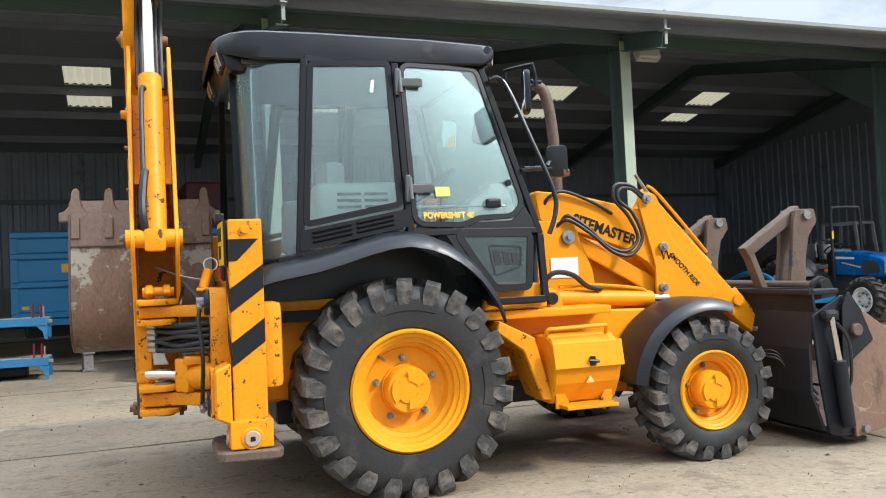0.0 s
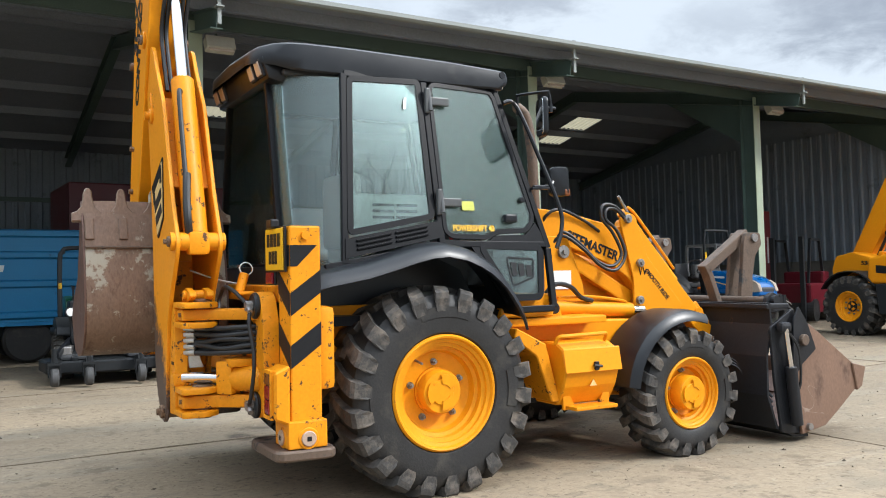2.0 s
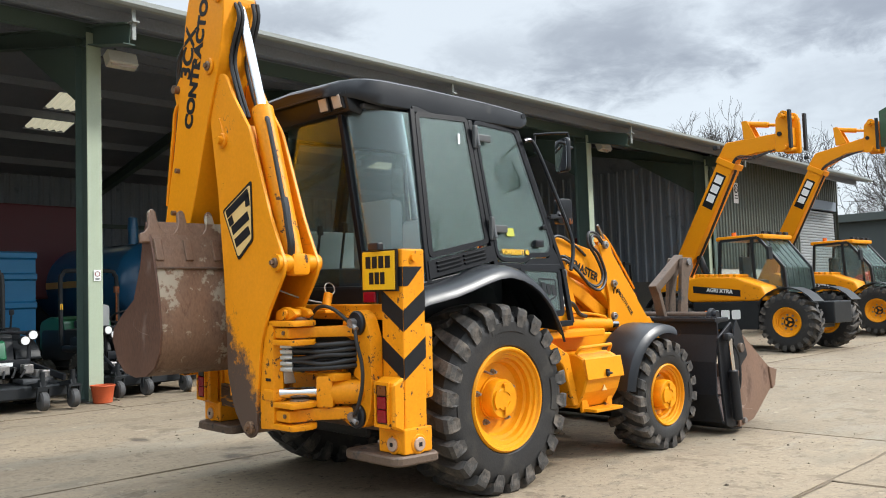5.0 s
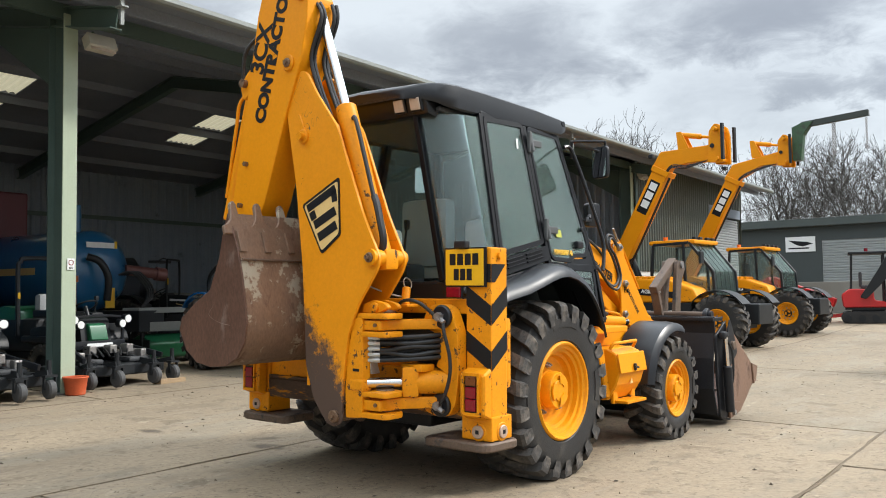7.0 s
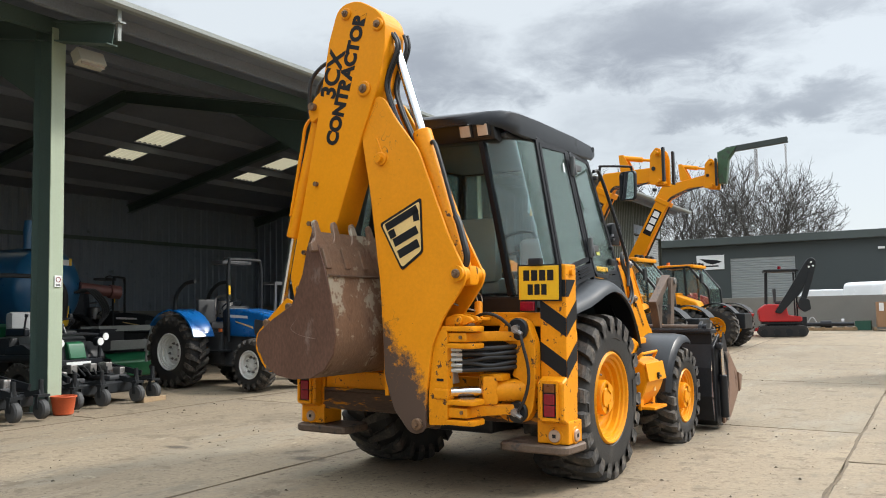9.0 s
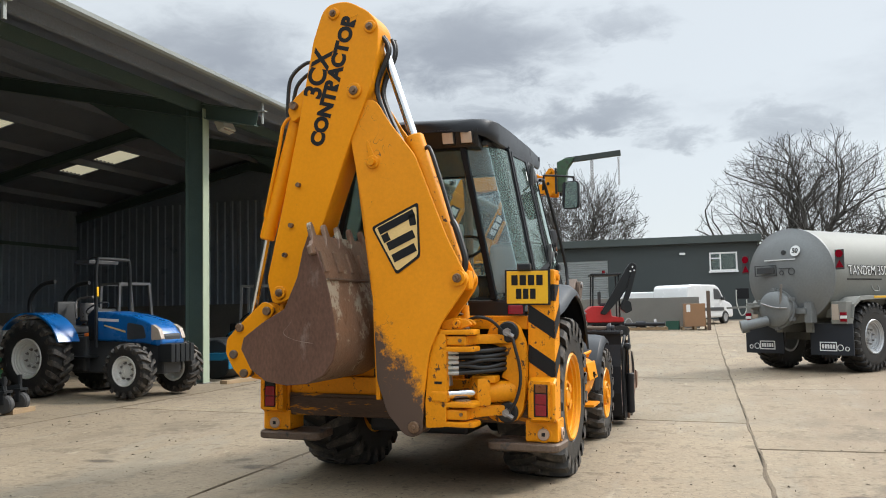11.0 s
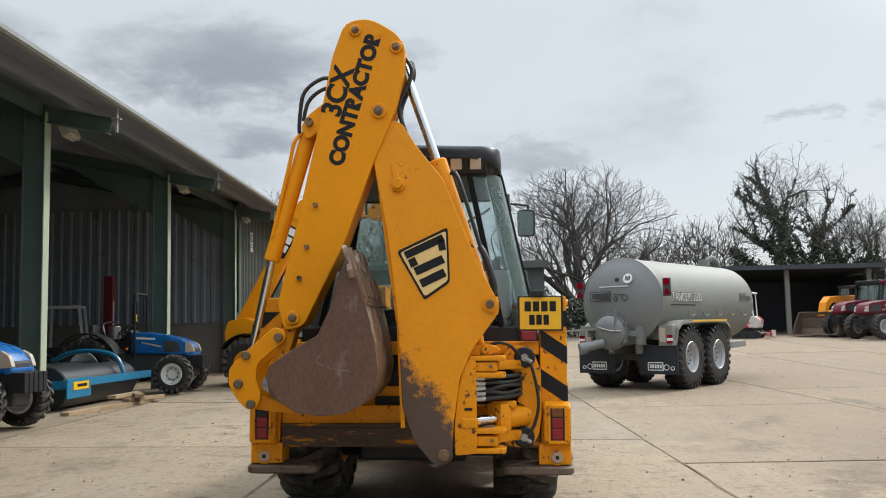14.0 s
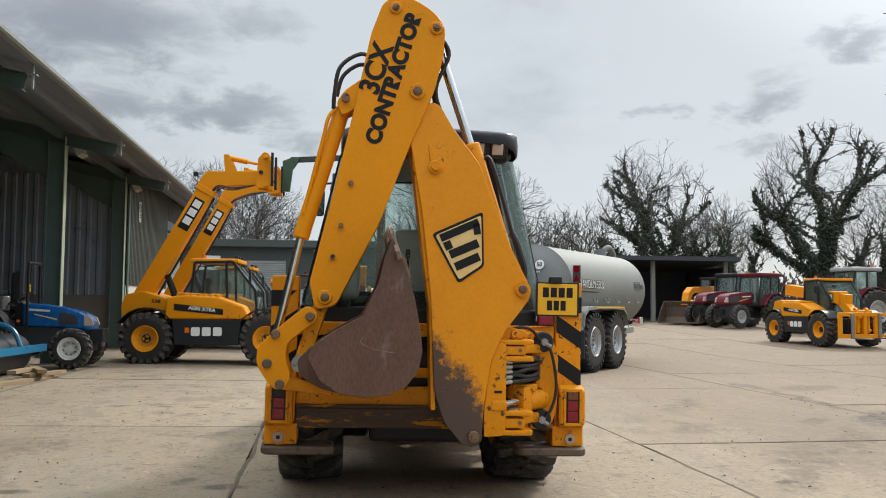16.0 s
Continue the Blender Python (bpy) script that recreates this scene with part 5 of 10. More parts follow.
part("hose", pipe([(1.24, -0.56, 1.60), (1.32, -0.61, 1.66), (1.48, -0.64, 1.56), (1.64, -0.65, 1.43), (1.78, -0.66, 1.40), (1.89, -0.64, 1.52), (1.83, -0.62, 1.70), (1.73, -0.61, 1.79), (1.75, -0.60, 1.87), (1.86, -0.58, 1.87), (1.96, -0.57, 1.79)], 0.013, 8), M_HOSE, bh, smooth=True)
part("hose", pipe([(1.06, -0.66, 1.08), (1.06, -0.72, 1.22), (1.14, -0.74, 1.30), (1.28, -0.73, 1.28), (1.40, -0.70, 1.20), (1.52, -0.68, 1.17)], 0.018, 8), M_HOSE, bh, smooth=True)
part("hose", pipe([(1.18, -0.5, 1.72), (1.20, -0.57, 1.82), (1.32, -0.58, 1.86), (1.55, -0.57, 1.78), (1.70, -0.56, 1.70)], 0.012, 8), M_HOSE, bh, smooth=True)
part("grease_pipe", pipe([(1.90, -0.56, 1.98), (1.96, -0.56, 1.90), (2.0, -0.56, 1.84)], 0.012, 6), M_STEEL, bh)
# front mudguards
for s in (-1, 1):
    cx, cz, rows = 2.11, 0.475, []
    for a in steps(radians(72), radians(172), radians(8)):
        rr = 0.60 + 0.02 * math.sin(a)
        rows.append([(cx + (rr - d) * math.cos(a), s * y, cz + (rr - d) * math.sin(a)) for y, d in ((0.74, 0.0), (0.98, 0.0), (1.07, 0.015), (1.10, 0.05), (1.11, 0.085))])
    part("front_mudguard", thick(sheet(rows), 0.012), M_BLK, bh, "black plastic front mudguard", smooth=True)
    part("mudguard_stay", rod((1.75, s * 0.6, 0.8), (1.80, s * 0.9, 0.95), 0.02, seg=8), M_BLK, bh)
# loader bucket
lb = part("loader_bucket", join(thick(sheet([[(x, y, z) for y in (-1.16, 1.16)] for x, z in ((2.90, 1.12), (2.92, 0.95), (2.86, 0.7), (2.86, 0.4), (2.95, 0.15), (3.15, 0.07), (3.3, 0.06))]), 0.02), span(2.86, 3.12, -1.16, 1.16, 1.07, 1.11, 0.01)), M_LOADER, bh, "worn black and rusty loader bucket")
pieces("clam_back", (prism(rounded([(2.86, 0.93), (3.13, 1.07), (3.27, 0.78), (3.18, 0.08), (2.97, 0.10), (2.90, 0.5)], 0.03), "y", -1.185, -1.16, 0.004), prism(rounded([(2.86, 0.93), (3.13, 1.07), (3.27, 0.78), (3.18, 0.08), (2.97, 0.10), (2.90, 0.5)], 0.03), "y", 1.16, 1.185, 0.004)), M_LOADER, lb)
JAW = [(3.13, 1.0), (3.30, 0.93), (3.80, 0.60), (3.93, 0.53), (3.86, 0.40), (3.62, 0.23), (3.45, 0.12), (3.17, 0.075), (3.10, 0.5)]
for s in (-1, 1):
    part("jaw_side", prism(JAW, "y", s * 1.188, s * 1.213, 0.004), M_JAW, lb, "rusty brown side plate")
    part("wear_plate", prism(rounded([(3.08, 0.98), (3.14, 1.09), (3.24, 0.96), (3.34, 0.74), (3.16, 0.62), (3.06, 0.50)], 0.02), "y", s * 1.214, s * 1.228, 0.003), M_LOADER, lb)
    part("pivot_pin", rod((3.18, s * 1.2, 0.82), (3.18, s * 1.26, 0.82), 0.045, seg=14, bev=0.006), M_FORK, lb)
    part("pivot_pin", rod((3.24, s * 1.2, 0.13), (3.24, s * 1.24, 0.13), 0.028, seg=12), M_STEEL, lb)
    ra = part("clam_ram", rod((3.02, s * 1.24, 0.62), (3.08, s * 1.24, 0.16), 0.045, seg=16, bev=0.006), M_LOADER, lb, smooth=True)
    part("ram_rod", rod((2.97, s * 1.24, 0.92), (3.02, s * 1.24, 0.62), 0.022), M_CHROME, ra, smooth=True)
    part("ram_head", box((2.97, s * 1.225, 0.93), (0.12, 0.07, 0.08), 0.03), M_LOADER, ra)
    part("hose", pipe([(3.0, s * 1.25, 0.88), (3.08, s * 1.27, 0.75), (3.09, s * 1.27, 0.5), (3.05, s * 1.25, 0.4)], 0.012, 6), M_HOSE, lb)
    for k in range(3):
        part("hose", pipe([(2.78, s * 0.62, 0.62), (2.84, s * (0.8 + 0.03 * k), 0.66 - 0.03 * k), (2.86, s * 0.98, 0.55 - 0.05 * k), (2.92, s * 1.14, 0.38 - 0.04 * k)], 0.011, 6), M_HOSE, lb)
part("clam_jaw", join(thick(sheet([[(x, y, z) for y in (-1.19, 1.19)] for x, z in ((3.17, 0.085), (3.45, 0.13), (3.62, 0.24), (3.86, 0.42))]), 0.02), thick(sheet([[(x, y, z) for y in (-1.19, 1.19)] for x, z in ((3.93, 0.53), (3.80, 0.40), (3.66, 0.28))]), 0.03)), M_RUSTY, lb)
part("cutting_edge", prism([(3.78, 0.60), (3.95, 0.56), (3.90, 0.40), (3.84, 0.37)], "y", -1.23, 1.23, 0.006), M_JAW, lb)
ff = part("fork_bar", rod((3.10, -1.02, 1.13), (3.10, 1.02, 1.13), 0.03, seg=16), M_FORK, lb, "rusty fork carrier bar")
for s in (-1, 1):
    part("bar_lug", join(prism(rounded([(3.0, 1.02), (3.03, 1.16), (3.10, 1.20), (3.18, 1.16), (3.24, 1.05)], 0.02), "y", s * 0.98, s * 1.02, 0.004), rod((3.10, s * 0.97, 1.13), (3.10, s * 1.06, 1.13), 0.04)), M_LOADER, ff)
    y = s * 0.54
    fk = part("folded_fork", join(beam((3.30, y, 1.68), (2.82, y, 1.38), 0.09, 0.085, 0.01), beam((2.85, y, 1.40), (3.18, y, 0.60), 0.09, 0.05, 0.008), beam((3.33, y, 1.69), (3.25, y, 1.64), 0.10, 0.10, 0.01)), M_FORK, lb, "rusty folded pallet fork")
    part("fork_hanger", prism(rounded([(3.25, 1.70), (3.42, 1.70), (3.44, 1.60), (3.36, 1.50), (3.32, 1.32), (3.31, 1.08), (3.16, 1.08), (3.20, 1.40), (3.22, 1.62)], 0.02), "y", y - s * 0.09, y - s * 0.05, 0.004), M_FORK, fk)
    part("fork_hanger", prism(rounded([(3.25, 1.70), (3.42, 1.70), (3.44, 1.60), (3.36, 1.50), (3.32, 1.32), (3.31, 1.08), (3.16, 1.08), (3.20, 1.40), (3.22, 1.62)], 0.02), "y", y + s * 0.05, y + s * 0.09, 0.004), M_FORK, fk)
    part("pivot_pin", rod((3.34, y - 0.11, 1.655), (3.34, y + 0.11, 1.655), 0.035, seg=14), M_STEEL, fk)
# exhaust stack
part("exhaust", join(pipe([(1.72, 0.30, 1.50), (1.70, 0.30, 2.0), (1.68, 0.30, 2.45), (1.63, 0.30, 2.72), (1.55, 0.30, 2.80), (1.52, 0.30, 2.80)], 0.045, 14), rod((1.72, 0.30, 1.52), (1.715, 0.30, 1.62), 0.06)), M_FORK, bh, "rusty exhaust pipe", smooth=True)

# ---- cab ----
def side(x, z, s=-1, out=0.0):
    """A point on the inward-leaning side of the cab."""
    return (x, s * (0.915 - 0.215 * (z - 1.72) - 0.11 * max(0.0, x - 0.1) + out), z)


def bars(pts, w, d, s, out=0.0, closed=False):
    ps = [side(x, z, s, out) for x, z in pts]
    if closed:
        ps = ps + ps[:1]
    return join(*[beam(a, b, w, d, 0.006, up=(0, s, 0.2)) for a, b in zip(ps, ps[1:])])


def ring(pts, w0, w1, s, out, t=0.02):
    """A flat frame round an outline on the cab's side: w0 inwards, w1 outwards."""
    area = sum(a[0] * b[1] - b[0] * a[1] for a, b in zip(pts, pts[1:] + pts[:1]))
    sg = 1 if area > 0 else -1
    inner, outer, k = [], [], len(pts)
    for i in range(k):
        p, a, b = Vector(pts[i]), Vector(pts[i - 1]), Vector(pts[(i + 1) % k])
        na, nb = (p - a).normalized(), (b - p).normalized()
        nn = Vector((na.y + nb.y, -na.x - nb.x)) * sg
        nn = nn.normalized() / max(0.5, math.sqrt(max(0.0, (1 + na.dot(nb)) / 2)))
        inner.append(p - nn * w0)
        outer.append(p + nn * w1)
    bm = bmesh.new()
    loops = [[bm.verts.new(side(q.x, q.y, s, o)) for q in row] for row, o in ((inner, out - t), (inner, out), (outer, out), (outer, out - t))]
    for u, v in zip(loops, loops[1:] + loops[:1]):
        for i in range(k):
            j = (i + 1) % k
            bm.faces.new((u[i], u[j], v[j], v[i]))
    bmesh.ops.recalc_face_normals(bm, faces=bm.faces)
    return bevelled(bm, 0.004, 1, 50)


def pane(pts, s, out, t=0.005):
    a = [Vector(side(x, z, s, out)) for x, z in pts]
    b = [Vector(side(x, z, s, out - t)) for x, z in pts]
    bm = bmesh.new()
    va, vb = [bm.verts.new(p) for p in a], [bm.verts.new(p) for p in b]
    bm.faces.new(va)
    bm.faces.new(list(reversed(vb)))
    for i in range(len(a)):
        j = (i + 1) % len(a)
        bm.faces.new((va[i], vb[i], vb[j], va[j]))
    return bm


QWIN = rounded([(-0.45, 2.655), (0.035, 2.675), (0.028, 1.77), (-0.545, 1.66)], 0.025)
DOOR = rounded([(0.13, 2.67), (0.656, 2.67), (0.878, 1.768), (0.806, 1.687), (0.545, 1.677), (0.453, 1.635), (0.166, 1.641), (0.12, 1.676)], [0.06, 0.05, 0.08, 0.06, 0.05, 0.05, 0.05, 0.05], 6)
LOWG = rounded([(0.411, 1.565), (0.903, 1.555), (0.85, 1.235), (0.625, 1.235)], 0.03)
cab = part("cab_frame", join(bars([(-0.60, 1.46), (-0.49, 2.69), (0.70, 2.69), (0.99, 1.56), (0.97, 1.14), (0.60, 1.14)], 0.045, 0.035, -1), bars([(-0.60, 1.46), (-0.49, 2.69), (0.70, 2.69), (0.99, 1.56), (0.97, 1.14), (0.60, 1.14)], 0.045, 0.035, 1),
                            bars([(0.085, 2.68), (0.085, 1.52)], 0.045, 0.04, -1), bars([(0.085, 2.68), (0.085, 1.52)], 0.045, 0.04, 1),
                            bars([(-0.73, 1.44), (0.08, 1.58), (0.40, 1.585), (0.98, 1.585)], 0.04, 0.03, -1), bars([(-0.73, 1.44), (0.08, 1.58), (0.40, 1.585), (0.98, 1.585)], 0.04, 0.03, 1),
                            beam((0.70, -0.62, 2.68), (0.70, 0.62, 2.68), 0.06, 0.05), beam((0.98, -0.83, 1.58), (0.98, 0.83, 1.58), 0.05, 0.05), span(-0.86, 0.95, -0.86, 0.86, 1.08, 1.14)), M_GLOSS, bh, "black steel cab frame")
for s in (-1, 1):
    q = part("side_window", ring(QWIN, 0.014, 0.024, s, 0.022), M_GLOSS, cab)
    part("pane", pane(QWIN, s, 0.016), M_GLASS if s < 0 else M_GLASS2, q)
    d = part("cab_door", ring(DOOR, 0.014, 0.022, s, 0.026), M_GLOSS, cab, "glazed cab door with a rounded frame")
    part("pane", pane(DOOR, s, 0.020), M_GLASS if s < 0 else M_GLASS2, d)
    part("handle", box(side(0.66, 1.765, s, 0.04), (0.10, 0.04, 0.06), 0.015), M_BLK, d)
    part("grip_knob", rod(side(0.79, 1.90, s, 0.02), side(0.79, 1.90, s, 0.05), 0.022, seg=12, bev=0.006), M_BLK, d)
    for z in (2.55, 1.86):
        part("hinge", join(box(side(0.175, z, s, 0.045), (0.15, 0.028, 0.055), 0.008), box(side(0.085, z, s, 0.04), (0.035, 0.035, 0.17), 0.01), rod(side(0.10, z - 0.07, s, 0.05), side(0.10, z + 0.07, s, 0.05), 0.014, seg=10)), M_HINGE, d)
    part("lower_pane", pane(LOWG, s, 0.01), M_GLASSL, cab, "tinted lower glass panel")
    part("lower_frame", join(ring(LOWG, 0.01, 0.035, s, 0.016), pane([(0.30, 1.60), (0.40, 1.60), (0.62, 1.19), (0.54, 1.19)], s, 0.012, 0.02)), M_GLOSS, cab)
    part("door_sill", pane([(0.10, 1.615), (0.46, 1.605), (0.54, 1.645), (0.80, 1.655), (0.90, 1.74), (0.97, 1.62), (0.97, 1.59), (0.10, 1.585)], s, 0.014, 0.03), M_GLOSS, cab)
    # louvres
    lv = part("louvre_panel", pane([(-0.60, 1.495), (0.068, 1.625), (0.07, 1.735), (-0.59, 1.615)], s, 0.024, 0.03), M_GLOSS, cab)
    for k in range(3):
        for (xa, xb) in ((-0.52, -0.28), (-0.25, -0.02)):
            z0 = 1.535 + 0.027 * k
            part("louvre", beam(side(xa, z0 + (xa + 0.6) * 0.19, s, 0.028), side(xb, z0 + (xb + 0.6) * 0.19, s, 0.028), 0.016, 0.014, 0.004), M_GLOSS, lv)
    # rear corner glass
    rows = []
    for z in steps(1.46, 2.66, 0.3):
        w = 0.915 - 0.215 * (z - 1.72)
        x1 = -0.50 - 0.09 * (2.66 - z) / 1.2
        rows.append([(-0.895 + 0.395 * (1 - math.cos(a)) * (x1 + 0.895) / 0.395, s * (w + 0.004 - 0.27 * (1 - math.sin(a)) ** 1.0), z) for a in steps(0.0, math.pi / 2, math.pi / 32)])
    part("corner_pane", thick(sheet(rows), 0.005), M_GLASSC, cab, smooth=True)
    part("rear_post", beam((-0.895, s * 0.70, 1.46), (-0.895, s * 0.45, 2.68), 0.065, 0.045, 0.008), M_GLOSS, cab)
    # rear mudguard
    rows = []
    for x, z in ((-0.90, 1.37), (-0.86, 1.405), (-0.76, 1.43), (-0.52, 1.472), (-0.36, 1.515), (-0.21, 1.56), (-0.09, 1.588), (0.02, 1.597), (0.15, 1.574), (0.25, 1.535), (0.33, 1.49), (0.40, 1.435), (0.455, 1.38), (0.50, 1.32), (0.54, 1.26), (0.575, 1.20), (0.605, 1.12)):
        rows.append([(x, s * y, z - dz) for y, dz in ((0.80, -0.01), (1.0, 0.0), (1.10, 0.012), (1.15, 0.05), (1.165, 0.10))])
    part("rear_mudguard", thick(sheet(rows), 0.018), M_BLK, bh, "black plastic rear mudguard", smooth=True)
    part("rear_side_panel", prism(rounded([(-0.88, 0.60), (-0.88, 1.20), (-0.30, 1.20), (-0.10, 0.95), (-0.10, 0.60)], 0.03), "y", s * 0.64, s * 0.68, 0.008), M_YEL, bh)
    part("wheel_arch", prism([(-0.86, 1.30), (-0.6, 1.44), (0.1, 1.55), (0.4, 1.42), (0.58, 1.08), (0.58, 0.95), (-0.86, 0.95)], "y", s * 0.60, s * 0.63, 0), M_BLK, bh)
o = lettering("lettering", "POWERSHIFT 40", 0.056, M_PLATE, facing(side(0.345, 1.690, -1, 0.030), (1, 0.11, 0), (0, 0.21, 1)), cab, 0.85, "yellow lettering")
part("emblem", join(ring(rounded([(0.608, 1.49), (0.831, 1.477), (0.81, 1.363), (0.631, 1.31)], 0.015), 0.0, 0.012, -1, 0.014, 0.003), *[pane([(x0, 1.465 - 0.01 * k), (x0 + 0.05, 1.462 - 0.01 * k), (x0 + 0.048, 1.375 - 0.004 * k), (x0 + 0.002, 1.365 - 0.002 * k)], -1, 0.014, 0.003) for k, x0 in enumerate((0.63, 0.695, 0.76))]), M_DECAL, cab, "black company emblem")
part("rear_window", thick(sheet([[(-0.897, -0.69, 1.48), (-0.897, 0.69, 1.48)], [(-0.90, -0.46, 2.66), (-0.90, 0.46, 2.66)]]), 0.005), M_GLASSR, cab)
part("rear_panel", span(-0.90, -0.84, -0.86, 0.86, 1.10, 1.46, 0.02), M_BLK, cab)
part("windscreen", thick(sheet([[(0.985, -0.83, 1.60), (0.985, 0.83, 1.60)], [(0.715, -0.63, 2.66), (0.715, 0.63, 2.66)]]), 0.005), M_GLASS2, cab)
part("front_panel", span(0.95, 0.99, -0.82, 0.82, 1.12, 1.56, 0.015), M_BLKP, cab)
# roof
ROOF = []
for x, zt, wy, lip in ((-1.03, 2.79, 0.40, 2.755), (-1.035, 2.815, 0.42, 2.75), (-1.02, 2.835, 0.50, 2.745), (-0.985, 2.85, 0.585, 2.735), (-0.92, 2.86, 0.655, 2.715), (-0.84, 2.865, 0.695, 2.69), (-0.74, 2.868, 0.71, 2.68), (-0.4, 2.868, 0.715, 2.68), (0.3, 2.858, 0.71, 2.685), (0.70, 2.842, 0.70, 2.695), (0.775, 2.835, 0.695, 2.73), (0.785, 2.82, 0.69, 2.75)):
    hi = zt - 0.018
    ROOF.append([(x, -wy * 0.985, lip), (x, -wy, lip + 0.012), (x, -wy - 0.002, lip + (hi - lip) * 0.5), (x, -wy + 0.008, hi), (x, -wy + 0.026, zt - 0.004), (x, -wy + 0.06, zt), (x, 0, zt + 0.018), (x, wy - 0.06, zt), (x, wy - 0.026, zt - 0.004), (x, wy - 0.008, hi), (x, wy + 0.002, lip + (hi - lip) * 0.5), (x, wy, lip + 0.012), (x, wy * 0.985, lip)])
rb = sheet(ROOF)
rb.verts.ensure_lookup_table()
rb.faces.new([rb.verts[i] for i in range(13)])
rb.faces.new([rb.verts[len(ROOF) * 13 - 13 + i] for i in range(13)])
bmesh.ops.recalc_face_normals(rb, faces=rb.faces)
rf = part("cab_roof", rb, M_BLK, cab, "black moulded plastic cab roof", smooth=True)
part("roof_lining", span(-0.86, 0.74, -0.64, 0.64, 2.665, 2.70, 0.01), M_DKGREY, rf)
part("lamp_panel", prism([(-0.99, 2.78), (-0.945, 2.64), (-0.85, 2.62), (-0.80, 2.70), (-0.80, 2.78)], "y", -0.60, 0.60, 0.02, 2), M_BLK, rf, smooth=True)
for y in (-0.51, -0.36, 0.36, 0.51):
    tip = Matrix.Rotation(radians(-17), 4, "Y")
    wl_ = part("work_lamp", box((-0.972, y, 2.715), (0.03, 0.115, 0.115), 0.012, m=tip), M_BLK, rf)
    part("lens", box((-0.988, y, 2.710), (0.012, 0.088, 0.088), 0.012, m=tip), M_LAMP, wl_)
    wl_ = part("work_lamp", box((0.80, y, 2.77), (0.05, 0.12, 0.09), 0.012), M_BLK, rf)
    part("lens", box((0.83, y, 2.77), (0.012, 0.09, 0.07), 0.005), M_LAMP, wl_)
part("roof_knob", rod((0.74, -0.66, 2.80), (0.74, -0.70, 2.80), 0.025, seg=12), M_BLK, rf)
# interior
st = part("seat", join(box((0.0, 0, 1.55), (0.50, 0.50, 0.14), 0.05), box((-0.22, 0, 1.85), (0.14, 0.48, 0.55), 0.06), box((0.0, 0, 1.32), (0.36, 0.36, 0.35), 0.03)), M_SEAT, cab, "grey vinyl driver's seat", smooth=True)
for s in (-1, 1):
    part("wheel_arch_cover", box((-0.18, s * 0.66, 1.72), (0.56, 0.26, 0.40), 0.06, 3), M_PALE, cab, "pale grey plastic arch cover", smooth=True)
part("vent_grid", join(*[span(-0.33 + 0.17 * j, -0.18 + 0.17 * j, -0.797, -0.786, 1.755 + 0.04 * k, 1.772 + 0.04 * k) for k in range(3) for j in range(2)]), M_DKGREY, cab)
sw = part("steering_column", rod((0.78, 0, 1.50), (0.575, 0, 1.95), 0.035), M_DKGREY, cab)
part("steering_wheel", lathe([(0.185 + 0.015 * math.cos(a), 0.015 * math.sin(a)) for a in steps(0, 2 * math.pi, 0.7)], 32, Matrix.Translation((0.56, 0, 1.97)) @ Matrix.Rotation(radians(-38), 4, "Y")), M_BLK, sw, smooth=True)
part("dashboard", box((0.78, 0, 1.50), (0.25, 0.6, 0.42), 0.05), M_DKGREY, cab, smooth=True)
part("rear_console", box((-0.72, 0.05, 1.42), (0.22, 0.7, 0.34), 0.04), M_DKGREY, cab, smooth=True)
for y in (-0.15, 0.15):
    part("control_lever", join(rod((-0.70, y, 1.58), (-0.66, y, 1.86), 0.01, seg=8), box((-0.655, y, 1.89), (0.04, 0.04, 0.08), 0.015)), M_BLK, cab)
part("warning_sticker", pane([(0.268, 1.872), (0.368, 1.874), (0.370, 1.812), (0.270, 1.810)], -1, 0.03, 0.002), mat("lime_sticker", (0.42, 0.44, 0.04), 0.4), cab)
part("paper_sticker", pane([(-0.08, 2.56), (-0.06, 2.56), (-0.075, 2.48), (-0.095, 2.48)], -1, 0.027, 0.002), M_WHITE, cab)
part("toolbag", box((0.25, 0.5, 1.3), (0.2, 0.15, 0.25), 0.04), M_AMBER, cab)
part("side_console", prism(rounded([(0.55, 1.62), (0.60, 1.79), (0.72, 1.86), (0.79, 1.93), (0.88, 1.92), (0.93, 1.80), (0.96, 1.62)], 0.04), "y", -0.58, -0.36, 0.03, 2), M_PALE, cab, "pale grey plastic console beside the windscreen", smooth=True)
part("paper_notice", moved(prism(rounded([(0.60, 2.24), (0.71, 2.24), (0.71, 2.43), (0.61, 2.43)], 0.02), "y", -0.10, -0.096), Matrix()), mat("pale_blue_paper", (0.55, 0.72, 0.74), 0.6), cab)
part("yellow_tag", prism([(0.64, 2.225), (0.69, 2.225), (0.70, 2.33), (0.65, 2.30)], "y", -0.106, -0.101), M_PLATE, cab)
part("grease_tub", lathe([(0.0, 0.0), (0.045, 0.0), (0.05, 0.01), (0.05, 0.06), (0.03, 0.075), (0.0, 0.075)], 16, Matrix.Translation((0.36, -0.5, 1.76))), M_AMBER, cab, smooth=True)
part("red_lever", join(rod((0.41, -0.5, 1.60), (0.41, -0.5, 1.78), 0.012, seg=8), box((0.41, -0.5, 1.82), (0.035, 0.035, 0.10), 0.012)), M_REDC, cab)
part("arm_rail", rod((0.10, -0.70, 1.763), (0.84, -0.66, 1.763), 0.008, seg=8), M_STEELB, cab)
